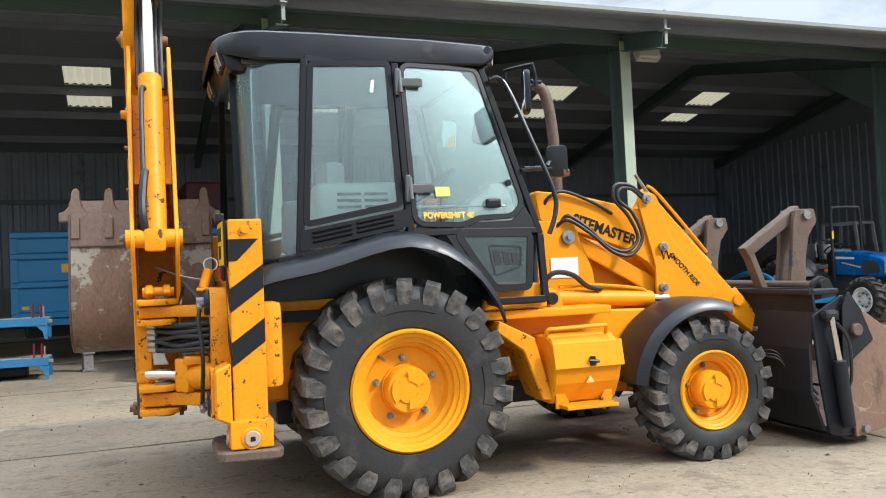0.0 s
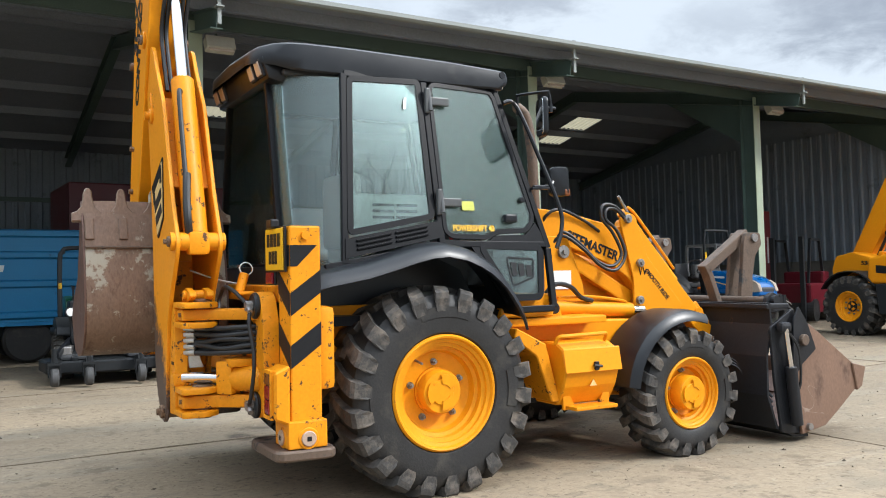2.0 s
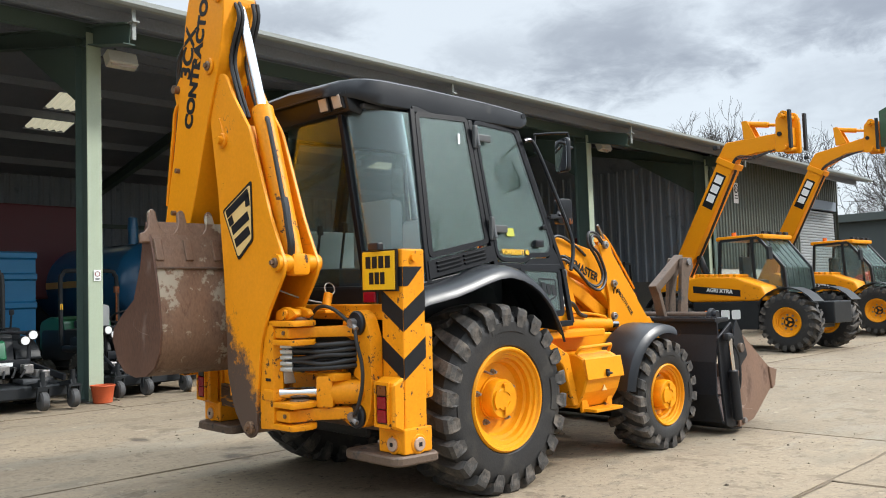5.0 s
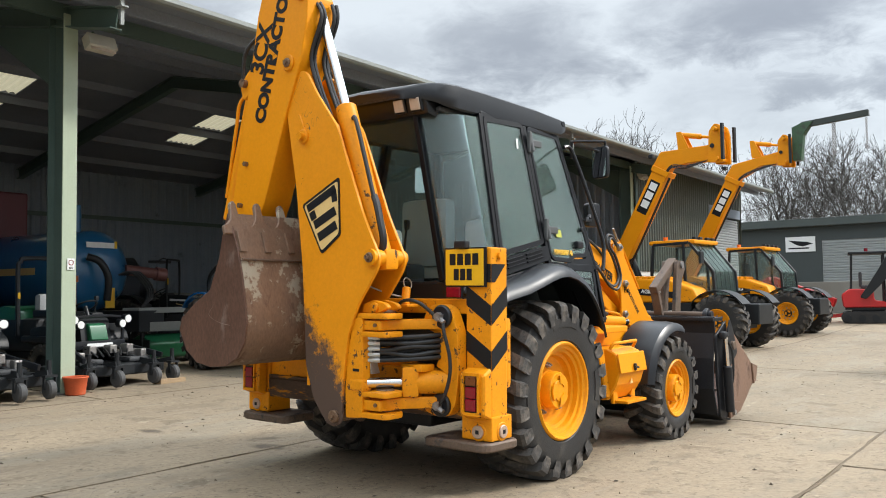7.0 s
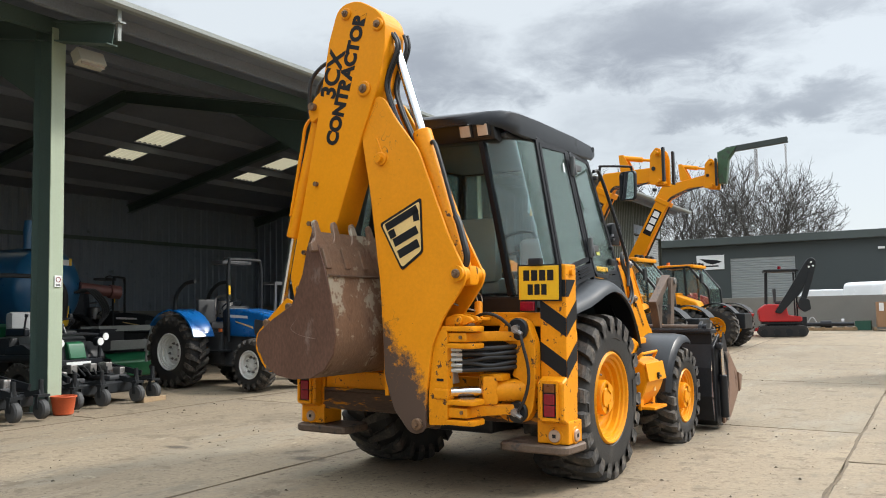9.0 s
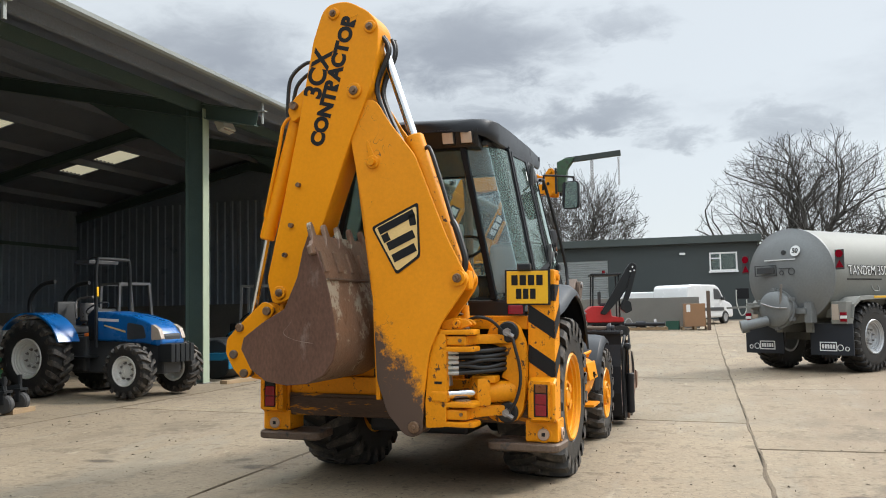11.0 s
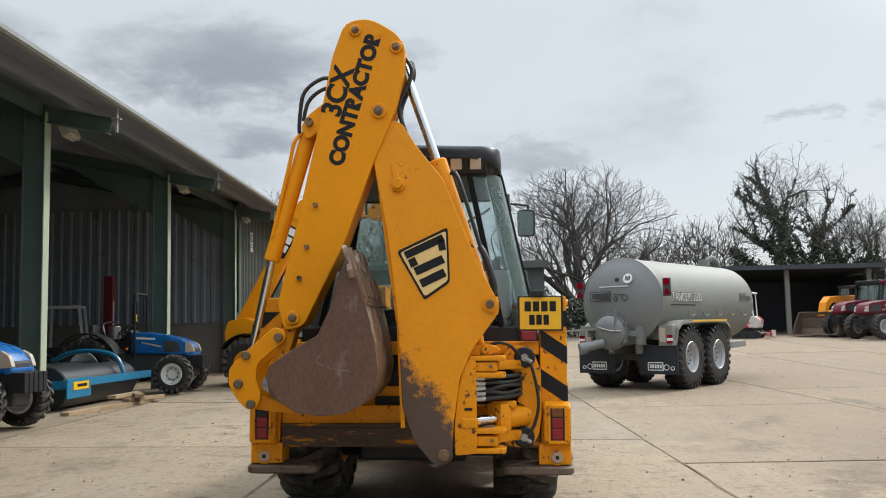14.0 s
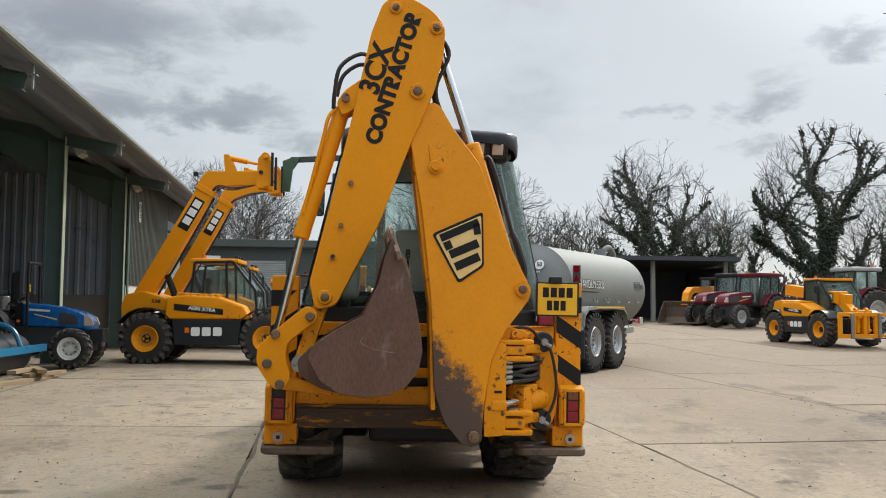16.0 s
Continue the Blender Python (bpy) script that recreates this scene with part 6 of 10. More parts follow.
# mirrors
def mirror(c, size, arm, face, lean=0.0, deep=0.02, r=0.04):
    """A mirror head on a bent arm; face turns it about the upright, lean tips it in its own plane."""
    a = part("mirror_arm", pipe(arm, 0.011, 8), M_BLK, cab, smooth=True)
    w, h = size
    at = Matrix.Translation(c) @ Matrix.Rotation(radians(face), 4, "Z") @ Matrix.Rotation(radians(lean), 4, "Y")
    mb = part("mirror_housing", moved(prism(rounded([(-w / 2, -h / 2), (w / 2, -h / 2), (w / 2, h / 2), (-w / 2, h / 2)], r), "y", -deep, 0.02, 0.014, 2), at), M_BLK, a, smooth=True)
    part("mirror_glass", moved(prism(rounded([(-w / 2 + 0.012, -h / 2 + 0.012), (w / 2 - 0.012, -h / 2 + 0.012), (w / 2 - 0.012, h / 2 - 0.012), (-w / 2 + 0.012, h / 2 - 0.012)], r - 0.01), "y", 0.021, 0.024), at), M_MIRROR, mb)
    return mb


for s in (-1, 1):
    mirror((0.888, s * 0.972, 2.464), (0.18, 0.27), [(0.86, s * 0.705, 2.52), (0.853, s * 0.715, 2.645), (0.856, s * 0.74, 2.66), (0.915, s * 0.965, 2.645), (0.93, s * 0.99, 2.63), (0.945, s * 0.985, 2.53), (0.90, s * 0.975, 2.50)], 72 if s < 0 else 108, deep=0.016)
part("mirror_clamp", join(rod((0.945, -0.985, 2.50), (0.945, -0.985, 2.56), 0.016, seg=10), rod((0.92, -0.985, 2.53), (0.985, -0.985, 2.53), 0.012, seg=10)), M_BLK, cab)
mirror((1.215, -0.69, 2.055), (0.145, 0.215), [(0.92, -0.80, 2.0), (1.05, -0.75, 2.01), (1.15, -0.70, 2.03), (1.19, -0.68, 2.05)], -18, deep=0.05)
part("mirror_bracket", join(beam((0.90, -0.80, 1.985), (1.16, -0.715, 2.005), 0.035, 0.02, 0.004), rod((1.13, -0.72, 2.02), (1.17, -0.70, 2.07), 0.018, seg=10)), M_BLK, cab)
mirror((0.832, -0.37, 2.345), (0.165, 0.26), [(0.75, -0.615, 2.60), (0.79, -0.54, 2.55), (0.825, -0.43, 2.50), (0.83, -0.39, 2.46)], -25, lean=12, r=0.05)
part("indicator", box((1.258, -0.735, 1.975), (0.05, 0.04, 0.05), 0.012), M_AMBERD, cab)
for s in (-1, 1):
    part("grab_rail", pipe([(0.74, s * 0.70, 2.60), (0.84, s * 0.72, 2.58), (0.98, s * 0.80, 2.2), (1.10, s * 0.86, 1.85), (1.10, s * 0.88, 1.70), (1.04, s * 0.9, 1.56)], 0.016, 8), M_BLK, cab, smooth=True)

# ---- stabilisers and rear frame ----
def stripes_side(s):
    """Black warning bands of a stabiliser leg."""
    out = []
    y = s * 1.187
    for z in (1.30, 1.005):
        out.append(prism([(-1.02, z - 0.13), (-0.84, z - 0.0), (-0.84, z + 0.13), (-1.02, z)], "y", y, y + s * 0.002))
        yo, yi = s * 1.185, s * 0.99
        out.append(prism([(yo, z - 0.13), (yi, z + 0.0), (yi, z + 0.13), (yo, z)], "x", -1.025, -1.023))
    out.append(prism([(-1.02, 1.45), (-0.98, 1.45), (-0.86, 1.57), (-1.02, 1.57)], "y", y, y + s * 0.002))
    out.append(prism([(s * 1.185, 1.45), (s * 1.13, 1.45), (s * 1.0, 1.57), (s * 1.185, 1.57)], "x", -1.025, -1.023))
    return out


for s in (-1, 1):
    lg = part("stabiliser", span(-1.022, -0.838, s * 1.186, s * 0.985, 0.56, 1.68, 0.012), M_YELW, bh, "yellow stabiliser leg with black chevrons")
    pieces("chevron", stripes_side(s), M_DECAL, lg)
    part("leg_collar", span(-1.045, -0.815, s * 1.205, s * 0.965, 0.43, 0.585, 0.01), M_YELW, lg)
    part("stabiliser_pad", prism(rounded([(-1.12, s * 0.68), (-1.12, s * 1.22), (-0.76, s * 1.24), (-0.76, s * 0.70)], 0.08), "z", 0.365, 0.425, 0.012), M_FORK, lg, "rusty steel stabiliser foot")
    for c, q in (((-1.0, s * 1.10, 0.485), (-1.062, s * 1.10, 0.485)), ((-0.93, s * 1.18, 0.485), (-0.93, s * 1.223, 0.485))):
        fb = part("foot_bolt", rod(c, q, 0.044, seg=24, bev=0.005), M_WASH, lg, "pale worn washer with a square hole")
        dv = (Vector(q) - Vector(c)).normalized()
        part("square_hole", box(Vector(q) + dv * 0.0005, (0.024, 0.024, 0.024) if abs(dv.x) < 0.5 else (0.003, 0.026, 0.026), m=None) if abs(dv.x) > 0.5 else box(Vector(q) + dv * 0.0005, (0.026, 0.003, 0.026)), M_DECAL, fb)
        part("bolt_boss", rod(c, Vector(q) - dv * 0.012, 0.062, seg=24, bev=0.005), M_YELW, fb, smooth=True)
    part("top_bolt", rod((-0.93, s * 1.18, 1.625), (-0.93, s * 1.205, 1.625), 0.025, seg=14), M_YELW, lg)
    part("side_pod", box((-0.80, s * 1.07, 0.98), (0.12, 0.18, 0.48), 0.04), M_YELW, lg, smooth=True)
    # rear light box
    bx = part("lamp_box", join(prism([(-1.03, 0.56), (-1.12, 0.60), (-1.12, 0.86), (-1.03, 0.90)], "y", s * 1.00, s * 1.20, 0.012)), M_YELW, lg)
    part("lamp_frame", join(*[span(-1.136, -1.118, s * 1.10 - w, s * 1.10 + w2, z0, z1) for w, w2, z0, z1 in ((0.068, 0.068, 0.598, 0.618), (0.068, 0.068, 0.852, 0.872), (0.068, -0.052, 0.61, 0.86), (-0.052, 0.068, 0.61, 0.86))]), M_YELW, bx)
    part("lamp_recess", span(-1.1235, -1.119, s * 1.10 - 0.054, s * 1.10 + 0.054, 0.615, 0.856), M_BLK, bx)
    part("red_lamp", box((-1.130, s * 1.10, 0.665), (0.016, 0.080, 0.078), 0.006), M_RED, bx, "red tail lamp")
    part("red_lamp", box((-1.130, s * 1.10, 0.745), (0.016, 0.080, 0.074), 0.006), M_RED, bx, "red tail lamp")
    part("indicator_lamp", box((-1.130, s * 1.10, 0.820), (0.016, 0.080, 0.062), 0.006), M_AMBERD if s < 0 else M_BLK, bx, "dirty amber lamp" if s < 0 else "dark lamp lens")
rfm = part("rear_frame", join(span(-1.0, -0.86, -0.98, 0.98, 1.24, 1.34, 0.01), span(-1.0, -0.86, -0.98, 0.98, 0.72, 0.86, 0.01), span(-0.92, -0.88, 0.20, 0.98, 0.86, 1.05, 0.005), span(-0.94, -0.90, -0.46, 0.98, 0.86, 1.0, 0.005)), M_YELW, bh, "yellow cross frame behind the cab")
# flat black block draws the dark inside of the frame's notch; nothing is cut out
part("frame_gap", span(-0.958, -0.936, -0.03, 0.272, 0.728, 0.925), M_DECAL, rfm)
# black plate stands in for the dark of the open gap behind the hoses
part("back_plate", span(-0.9, -0.86, -0.98, 0.98, 0.86, 1.24), M_BLKP, rfm)
part("slide_rail", span(-1.03, -0.9, -0.98, 0.98, 0.55, 0.70, 0.01), M_RAIL, rfm, "rusty dark slide rail")
part("slide_rail", span(-1.03, -0.99, -0.98, 0.98, 0.70, 0.725, 0.004), M_RAIL, rfm)
# number plate and reflector
np_ = part("number_plate", span(-1.052, -1.042, -1.145, -0.835, 1.43, 1.67, 0.004), M_PLATE, bh, "yellow number plate with dark bars")
for (y0, y1, z0, z1) in ((-1.115, -0.865, 1.565, 1.64), (-1.06, -0.90, 1.465, 1.54)):
    n = 4 if z0 > 1.5 else 3
    for i in range(n):
        a, b = y0 + (y1 - y0) * (i + 0.12) / n, y0 + (y1 - y0) * (i + 0.88) / n
        part("plate_bar", span(-1.0545, -1.052, a, b, z0, z1), M_DECAL, np_)
part("plate_backing", span(-1.042, -1.03, -1.16, -0.82, 1.42, 1.68), M_BLK, np_)
part("plate_lamp", box((-1.05, -0.97, 1.70), (0.05, 0.10, 0.05), 0.01), M_BLK, np_)
rrf = part("red_reflector", box((-1.046, -0.90, 1.385), (0.02, 0.115, 0.068), 0.008), M_RED, bh, "red reflector lamp")
part("reflector_base", box((-1.032, -0.90, 1.385), (0.016, 0.135, 0.085), 0.006), M_BLK, rrf)
# slew casting: an open C-shaped frame on the right of the slide
CAST = rounded([(-0.70, 1.145), (-0.70, 1.225), (-0.76, 1.295), (-0.86, 1.31), (-0.93, 1.27), (-0.985, 1.13), (-0.985, 0.80), (-0.965, 0.655), (-0.91, 0.575), (-0.80, 0.565), (-0.70, 0.60), (-0.70, 0.69), (-0.80, 0.70), (-0.875, 0.74), (-0.895, 0.80), (-0.87, 0.87), (-0.80, 0.895), (-0.83, 0.945), (-0.845, 1.02), (-0.825, 1.085), (-0.78, 1.125)], 0.04)
cs = part("slew_frame", prism(CAST, "x", -1.115, -1.02, 0.020, 3, 25), M_YELW, bh, "yellow cast slew frame", smooth=True)
SWING = rounded([(-1.46, -0.51), (-1.46, -0.655), (-1.28, -0.69), (-1.16, -0.80), (-1.12, -0.90), (-1.03, -0.90), (-1.03, -0.70), (-1.18, -0.62), (-1.30, -0.52)], 0.03)
pieces("slew_arm", (prism(SWING, "z", 1.14, 1.207, 0.014, 2), prism(SWING, "z", 0.622, 0.70, 0.014, 2)), M_YELW, cs, smooth=True)
for y, z in ((-0.865, 1.225), (-0.855, 0.645)):
    part("clamp", rod((-1.11, y, z), (-1.145, y, z), 0.078, seg=28, bev=0.01), M_BLK, cs, smooth=True)
    part("hose_fitting", join(rod((-1.14, y, z), (-1.185, y, z), 0.030, seg=6), rod((-1.17, y + 0.01, z), (-1.17, y - 0.05, z - 0.035), 0.017, seg=8)), M_STEEL, cs)
kp = part("kingpost", prism(rounded([(-0.365, 0.565), (-0.50, 0.575), (-0.515, 0.62), (-0.515, 1.20), (-0.50, 1.245), (-0.43, 1.20), (-0.385, 1.0), (-0.36, 0.75)], 0.015), "x", -1.515, -1.44, 0.01, 2), M_YELW, bh, "yellow kingpost with worn lugs", smooth=True)
LUG = rounded([(-1.515, -0.45), (-1.515, -0.715), (-1.36, -0.725), (-1.285, -0.66), (-1.285, -0.52), (-1.34, -0.45)], 0.035)
pieces("kingpost_lug", (prism(LUG, "z", 1.215, 1.25, 0.008, 2), prism(LUG, "z", 1.098, 1.133, 0.008, 2), prism(LUG, "z", 0.712, 0.745, 0.008, 2), prism(LUG, "z", 0.577, 0.612, 0.008, 2)), M_YELW, kp, smooth=True)
pieces("kingpin", (rod((-1.37, -0.585, 1.085), (-1.37, -0.585, 1.27), 0.062, seg=20, bev=0.008), rod((-1.37, -0.585, 0.56), (-1.37, -0.585, 0.755), 0.062, seg=20, bev=0.008)), M_PIN, kp, smooth=True)
pieces("kingpin_block", (box((-1.45, -0.585, 1.173), (0.10, 0.15, 0.066), 0.012), box((-1.45, -0.585, 0.66), (0.10, 0.15, 0.07), 0.012), box((-1.475, -0.465, 0.785), (0.10, 0.115, 0.075), 0.014)), M_YELW, kp)
for y, z in ((-0.615, 1.175), (-0.62, 0.665), (-0.44, 1.12)):
    part("bolt", rod((-1.495, y, z), (-1.512, y, z), 0.013, seg=8), M_PIN, kp)
part("slot", span(-1.518, -1.514, -0.485, -0.43, 0.872, 0.89), M_DECAL, kp)
part("boom_clevis", join(prism(rounded([(-0.46, 1.25), (-0.47, 1.31), (-0.56, 1.335), (-0.66, 1.315), (-0.69, 1.285), (-0.60, 1.25)], 0.015), "x", -1.46, -1.42, 0.006), prism(rounded([(-0.46, 1.25), (-0.47, 1.31), (-0.56, 1.335), (-0.66, 1.315), (-0.69, 1.285), (-0.60, 1.25)], 0.015), "x", -1.36, -1.32, 0.006), rod((-1.48, -0.58, 1.29), (-1.30, -0.58, 1.29), 0.03, seg=14, bev=0.004)), M_YELW, kp)
part("slew_ram", join(rod((-1.20, -0.70, 0.795), (-1.06, -0.88, 0.79), 0.078, seg=24, bev=0.012), box((-1.225, -0.675, 0.80), (0.11, 0.15, 0.20), 0.02, m=Matrix.Rotation(radians(-48), 4, "Z")), span(-1.26, -1.12, -0.80, -0.62, 0.865, 0.915, 0.014)), M_YELW, kp, "yellow slew cylinder", smooth=True)
part("ram_rod", rod((-1.46, -0.50, 0.795), (-1.22, -0.69, 0.795), 0.034, seg=20), M_CHROME, kp, smooth=True)
part("ram_pipe", pipe([(-1.19, -0.72, 0.87), (-1.21, -0.75, 0.82), (-1.20, -0.76, 0.76), (-1.17, -0.74, 0.71)], 0.011, 8), M_HOSE, kp, smooth=True)
for k in range(5):
    z = 0.945 + 0.036 * k
    sag = (0.0, 0.012, -0.008, 0.006, 0.0)[k]
    part("hose", pipe([(-1.44, -0.52, z), (-1.38, -0.60, z + sag), (-1.28, -0.72, z + 0.004 - sag), (-1.16, -0.82, z + 0.012), (-1.02, -0.84, z + 0.02)], 0.0165, 10), M_HOSE, kp, "black hydraulic hose", smooth=True)
    if k < 4:
        part("hose", pipe([(-1.40, -0.50, z + 0.02), (-1.34, -0.60, z + 0.02 - sag), (-1.22, -0.70, z + 0.018), (-1.10, -0.76, z + 0.01), (-0.98, -0.78, z + 0.02)], 0.0165, 10), M_HOSE, kp, smooth=True)
    part("hose_fitting", join(rod((-1.462, -0.492, z), (-1.425, -0.54, z), 0.019, seg=6), rod((-1.43, -0.535, z), (-1.405, -0.568, z), 0.0185, seg=12)), M_STEELB, kp, "silver hose fitting")
part("fitting_plate", prism(rounded([(-1.45, 1.12), (-1.40, 1.12), (-1.36, 0.90), (-1.34, 0.85), (-1.43, 0.85)], 0.01), "y", -0.512, -0.50, 0.003), M_STEELB, kp)
part("hose", pipe([(-1.165, -0.90, 1.20), (-1.18, -0.925, 1.12), (-1.165, -0.955, 0.98), (-1.165, -0.96, 0.86), (-1.17, -0.93, 0.74), (-1.17, -0.885, 0.665)], 0.012, 8), M_HOSE, cs, smooth=True)
part("hose", pipe([(-1.165, -0.83, 1.235), (-1.22, -0.76, 1.31), (-1.25, -0.68, 1.335), (-1.25, -0.60, 1.31), (-1.26, -0.56, 1.24), (-1.30, -0.66, 1.10)], 0.012, 8), M_HOSE, cs, smooth=True)
part("lock_pin", rod((-1.13, -0.545, 1.30), (-1.09, -0.525, 1.415), 0.030, seg=16, bev=0.004), M_YELW, cs, smooth=True)
part("pin_tab", span(-1.17, -1.05, -0.60, -0.50, 1.285, 1.305, 0.006), M_YELW, cs)
part("pull_ring", lathe([(0.040 + 0.0045 * math.cos(a), 0.0045 * math.sin(a)) for a in steps(0, 2 * math.pi, 1.05)], 24, Matrix.Translation((-1.08, -0.525, 1.445)) @ Matrix.Rotation(radians(75), 4, "X")), M_STEELB, cs, smooth=True)
part("pin_rope", pipe([(-1.12, -0.53, 1.35), (-1.25, -0.48, 1.38), (-1.40, -0.42, 1.44)], 0.006, 6), M_STEEL, cs)

# ---- digger boom, folded across the rear ----
BOOM = rounded([(0.05, 2.93), (0.0, 2.90), (-0.10, 2.74), (-0.29, 2.50), (-0.53, 1.90), (-0.685, 1.60), (-0.66, 1.53), (-0.49, 1.30), (-0.40, 1.10), (-0.355, 0.78), (-0.345, 0.58), (-0.29, 0.495), (-0.21, 0.51), (-0.08, 0.66), (0.0, 0.89), (0.015, 1.17), (0.04, 1.56), (0.11, 2.12), (0.21, 2.64), (0.14, 2.90)], 0.04)
boom = part("boom", join(prism(BOOM, "x", -1.535, -1.51, 0.004), prism(BOOM, "x", -1.285, -1.26, 0.004)), M_BOOM, bh, "yellow digger boom of two plates, scuffed at its foot")
part("boom_web", join(beam((-1.397, 0.0, 0.75), (-1.397, 0.03, 1.5), 0.22, 0.03, up=(0, 1, 0)), beam((-1.397, 0.035, 1.5), (-1.397, 0.19, 2.62), 0.22, 0.03, up=(0, 1, 0)), beam((-1.397, -0.30, 0.8), (-1.397, -0.35, 1.15), 0.22, 0.03, up=(0, 1, 0)), beam((-1.397, -0.42, 1.95), (-1.397, -0.12, 2.55), 0.22, 0.02, up=(0, 1, 0))), M_YELW, boom)
def pin(y, z, r, x0=-1.60, x1=-1.24, par=None):
    p = part("pivot_pin", join(rod((x0, y, z), (x1, y, z), r, seg=16, bev=0.005), rod((x0 - 0.02, y, z), (x0, y, z), r * 0.5, seg=6)), M_PIN, par or boom)
    part("pin_collar", join(rod((x0 + 0.045, y, z), (-1.53, y, z), r * 1.5, seg=24, bev=0.006)), M_BOOM if z < 1 else M_YELW, p, smooth=True)
pin(-0.285, 0.57, 0.042, -1.56)
pin(-0.615, 1.61, 0.032, -1.575)
part("boss", join(rod((-1.555, 0.03, 2.46), (-1.53, 0.03, 2.46), 0.05, seg=20, bev=0.006), rod((-1.585, 0.03, 2.46), (-1.55, 0.03, 2.46), 0.028, seg=12), prism([(0.0, 2.47), (0.06, 2.47), (0.085, 2.62), (0.065, 2.62)], "x", -1.545, -1.532, 0.004)), M_YELW, boom, smooth=True)
bc = part("boom_ram", join(rod((-1.397, -0.575, 1.62), (-1.397, -0.235, 2.66), 0.072, seg=24, bev=0.01), box((-1.397, -0.61, 1.60), (0.13, 0.13, 0.14), 0.03)), M_YELW, boom, smooth=True)
part("ram_rod", rod((-1.397, -0.235, 2.66), (-1.397, 0.035, 3.44), 0.034, seg=20), M_CHROME, bc, smooth=True)
part("ram_pipe", pipe([(-1.43, -0.34, 2.56), (-1.45, -0.40, 2.50), (-1.45, -0.58, 1.92), (-1.44, -0.62, 1.8)], 0.015, 8), M_HOSE, bc, smooth=True)
part("ram_pipe", pipe([(-1.45, -0.63, 1.66), (-1.46, -0.645, 1.74), (-1.46, -0.62, 1.84), (-1.45, -0.58, 1.96), (-1.44, -0.545, 2.02)], 0.024, 8), M_HOSE, bc, smooth=True)
part("pivot_pin", rod((-1.56, -0.615, 1.61), (-1.24, -0.615, 1.61), 0.055, seg=20), M_YELW, bc, smooth=True)
# hoses in the boom head
part("hose", join(*[pipe([(-1.40 + 0.03 * k, -0.02 - 0.01 * k, 3.42), (-1.40 + 0.03 * k, -0.06, 3.3), (-1.41 + 0.03 * k, 0.03, 3.05), (-1.41 + 0.03 * k, -0.02, 2.85), (-1.41 + 0.03 * k, -0.14, 2.6)], 0.014, 8) for k in (-2, -1, 2, 3)]), M_HOSE, boom, smooth=True)
# emblem on the boom: cream panel with a dark border and plain bars
EMB = rounded([(0.04, 1.985), (-0.32, 2.155), (-0.335, 1.765), (-0.155, 1.64)], 0.025)
eb = part("emblem", prism(EMB, "x", -1.541, -1.536), M_DECAL, boom, "black and cream company emblem")
def shrink(pts, f):
    cx, cy = sum(p[0] for p in pts) / len(pts), sum(p[1] for p in pts) / len(pts)
    return [(cx + (p[0] - cx) * f, cy + (p[1] - cy) * f) for p in pts]
part("emblem_field", prism(shrink(EMB, 0.90), "x", -1.544, -1.541), M_CREAM, eb)
for (y0, z0, y1, z1, w) in ((-0.02, 1.955, -0.29, 2.08, 0.055), (-0.05, 1.895, -0.10, 1.918, 0.06), (-0.27, 2.07, -0.285, 1.99, 0.05), (-0.09, 1.84, -0.29, 1.93, 0.06), (-0.13, 1.755, -0.30, 1.835, 0.06)):
    part("emblem_shape", beam((-1.5455, y0, z0), (-1.5455, y1, z1), w, 0.003, up=(1, 0, 0)), M_DECAL, eb)

# ---- dipper ----
DIP = rounded([(0.42, 3.66), (0.24, 3.685), (0.06, 3.58), (-0.02, 3.48), (-0.01, 3.26), (0.05, 3.0), (0.14, 2.78), (0.20, 2.64), (0.42, 2.03), (0.70, 1.46), (0.84, 1.43), (0.885, 1.62), (0.75, 2.21), (0.62, 2.82), (0.51, 3.40)], [0.10, 0.12, 0.10, 0.06, 0.03, 0.03, 0.03, 0.03, 0.03, 0.05, 0.05, 0.03, 0.03, 0.03, 0.03])
dip = part("dipper", prism(DIP, "x", -1.555, -1.305, 0.006), M_YEL, bh, "yellow dipper arm with black lettering")
for y, z, r in ((0.34, 3.59, 0.026), (0.045, 3.46, 0.028), (0.17, 2.995, 0.034), (0.775, 1.52, 0.03)):
    part("pivot_pin", join(rod((-1.585, y, z), (-1.27, y, z), r, seg=16, bev=0.006), rod((-1.60, y, z), (-1.58, y, z), r * 0.5, seg=6)), M_PIN, dip)
    part("pin_boss", rod((-1.572, y, z), (-1.55, y, z), r * 1.7, seg=24, bev=0.006), M_YELW, dip, smooth=True)
for y, z in ((0.62, 2.32), (0.68, 2.02), (0.73, 1.80)):
    part("bolt", rod((-1.555, y, z), (-1.585, y, z), 0.018, seg=8), M_PIN, dip)
part("ram_bracket", prism(rounded([(0.60, 2.86), (0.56, 3.08), (0.68, 2.99), (0.74, 2.90), (0.70, 2.80)], 0.03), "x", -1.53, -1.33, 0.006), M_YEL, dip)
part("pivot_pin", rod((-1.57, 0.675, 2.925), (-1.29, 0.675, 2.925), 0.03, seg=14), M_PIN, dip)
dr = part("crowd_ram", rod((-1.43, 0.70, 2.86), (-1.43, 0.965, 1.93), 0.058, seg=24, bev=0.01), M_YEL, dip, smooth=True)
part("ram_rod", rod((-1.43, 0.965, 1.93), (-1.43, 1.10, 1.28), 0.03, seg=18), M_CHROME, dr, smooth=True)
part("ram_pipe", pipe([(-1.46, 0.72, 2.88), (-1.49, 0.79, 2.80), (-1.49, 0.83, 2.62), (-1.48, 0.95, 2.1)], 0.014, 8), M_YEL, dr, smooth=True)
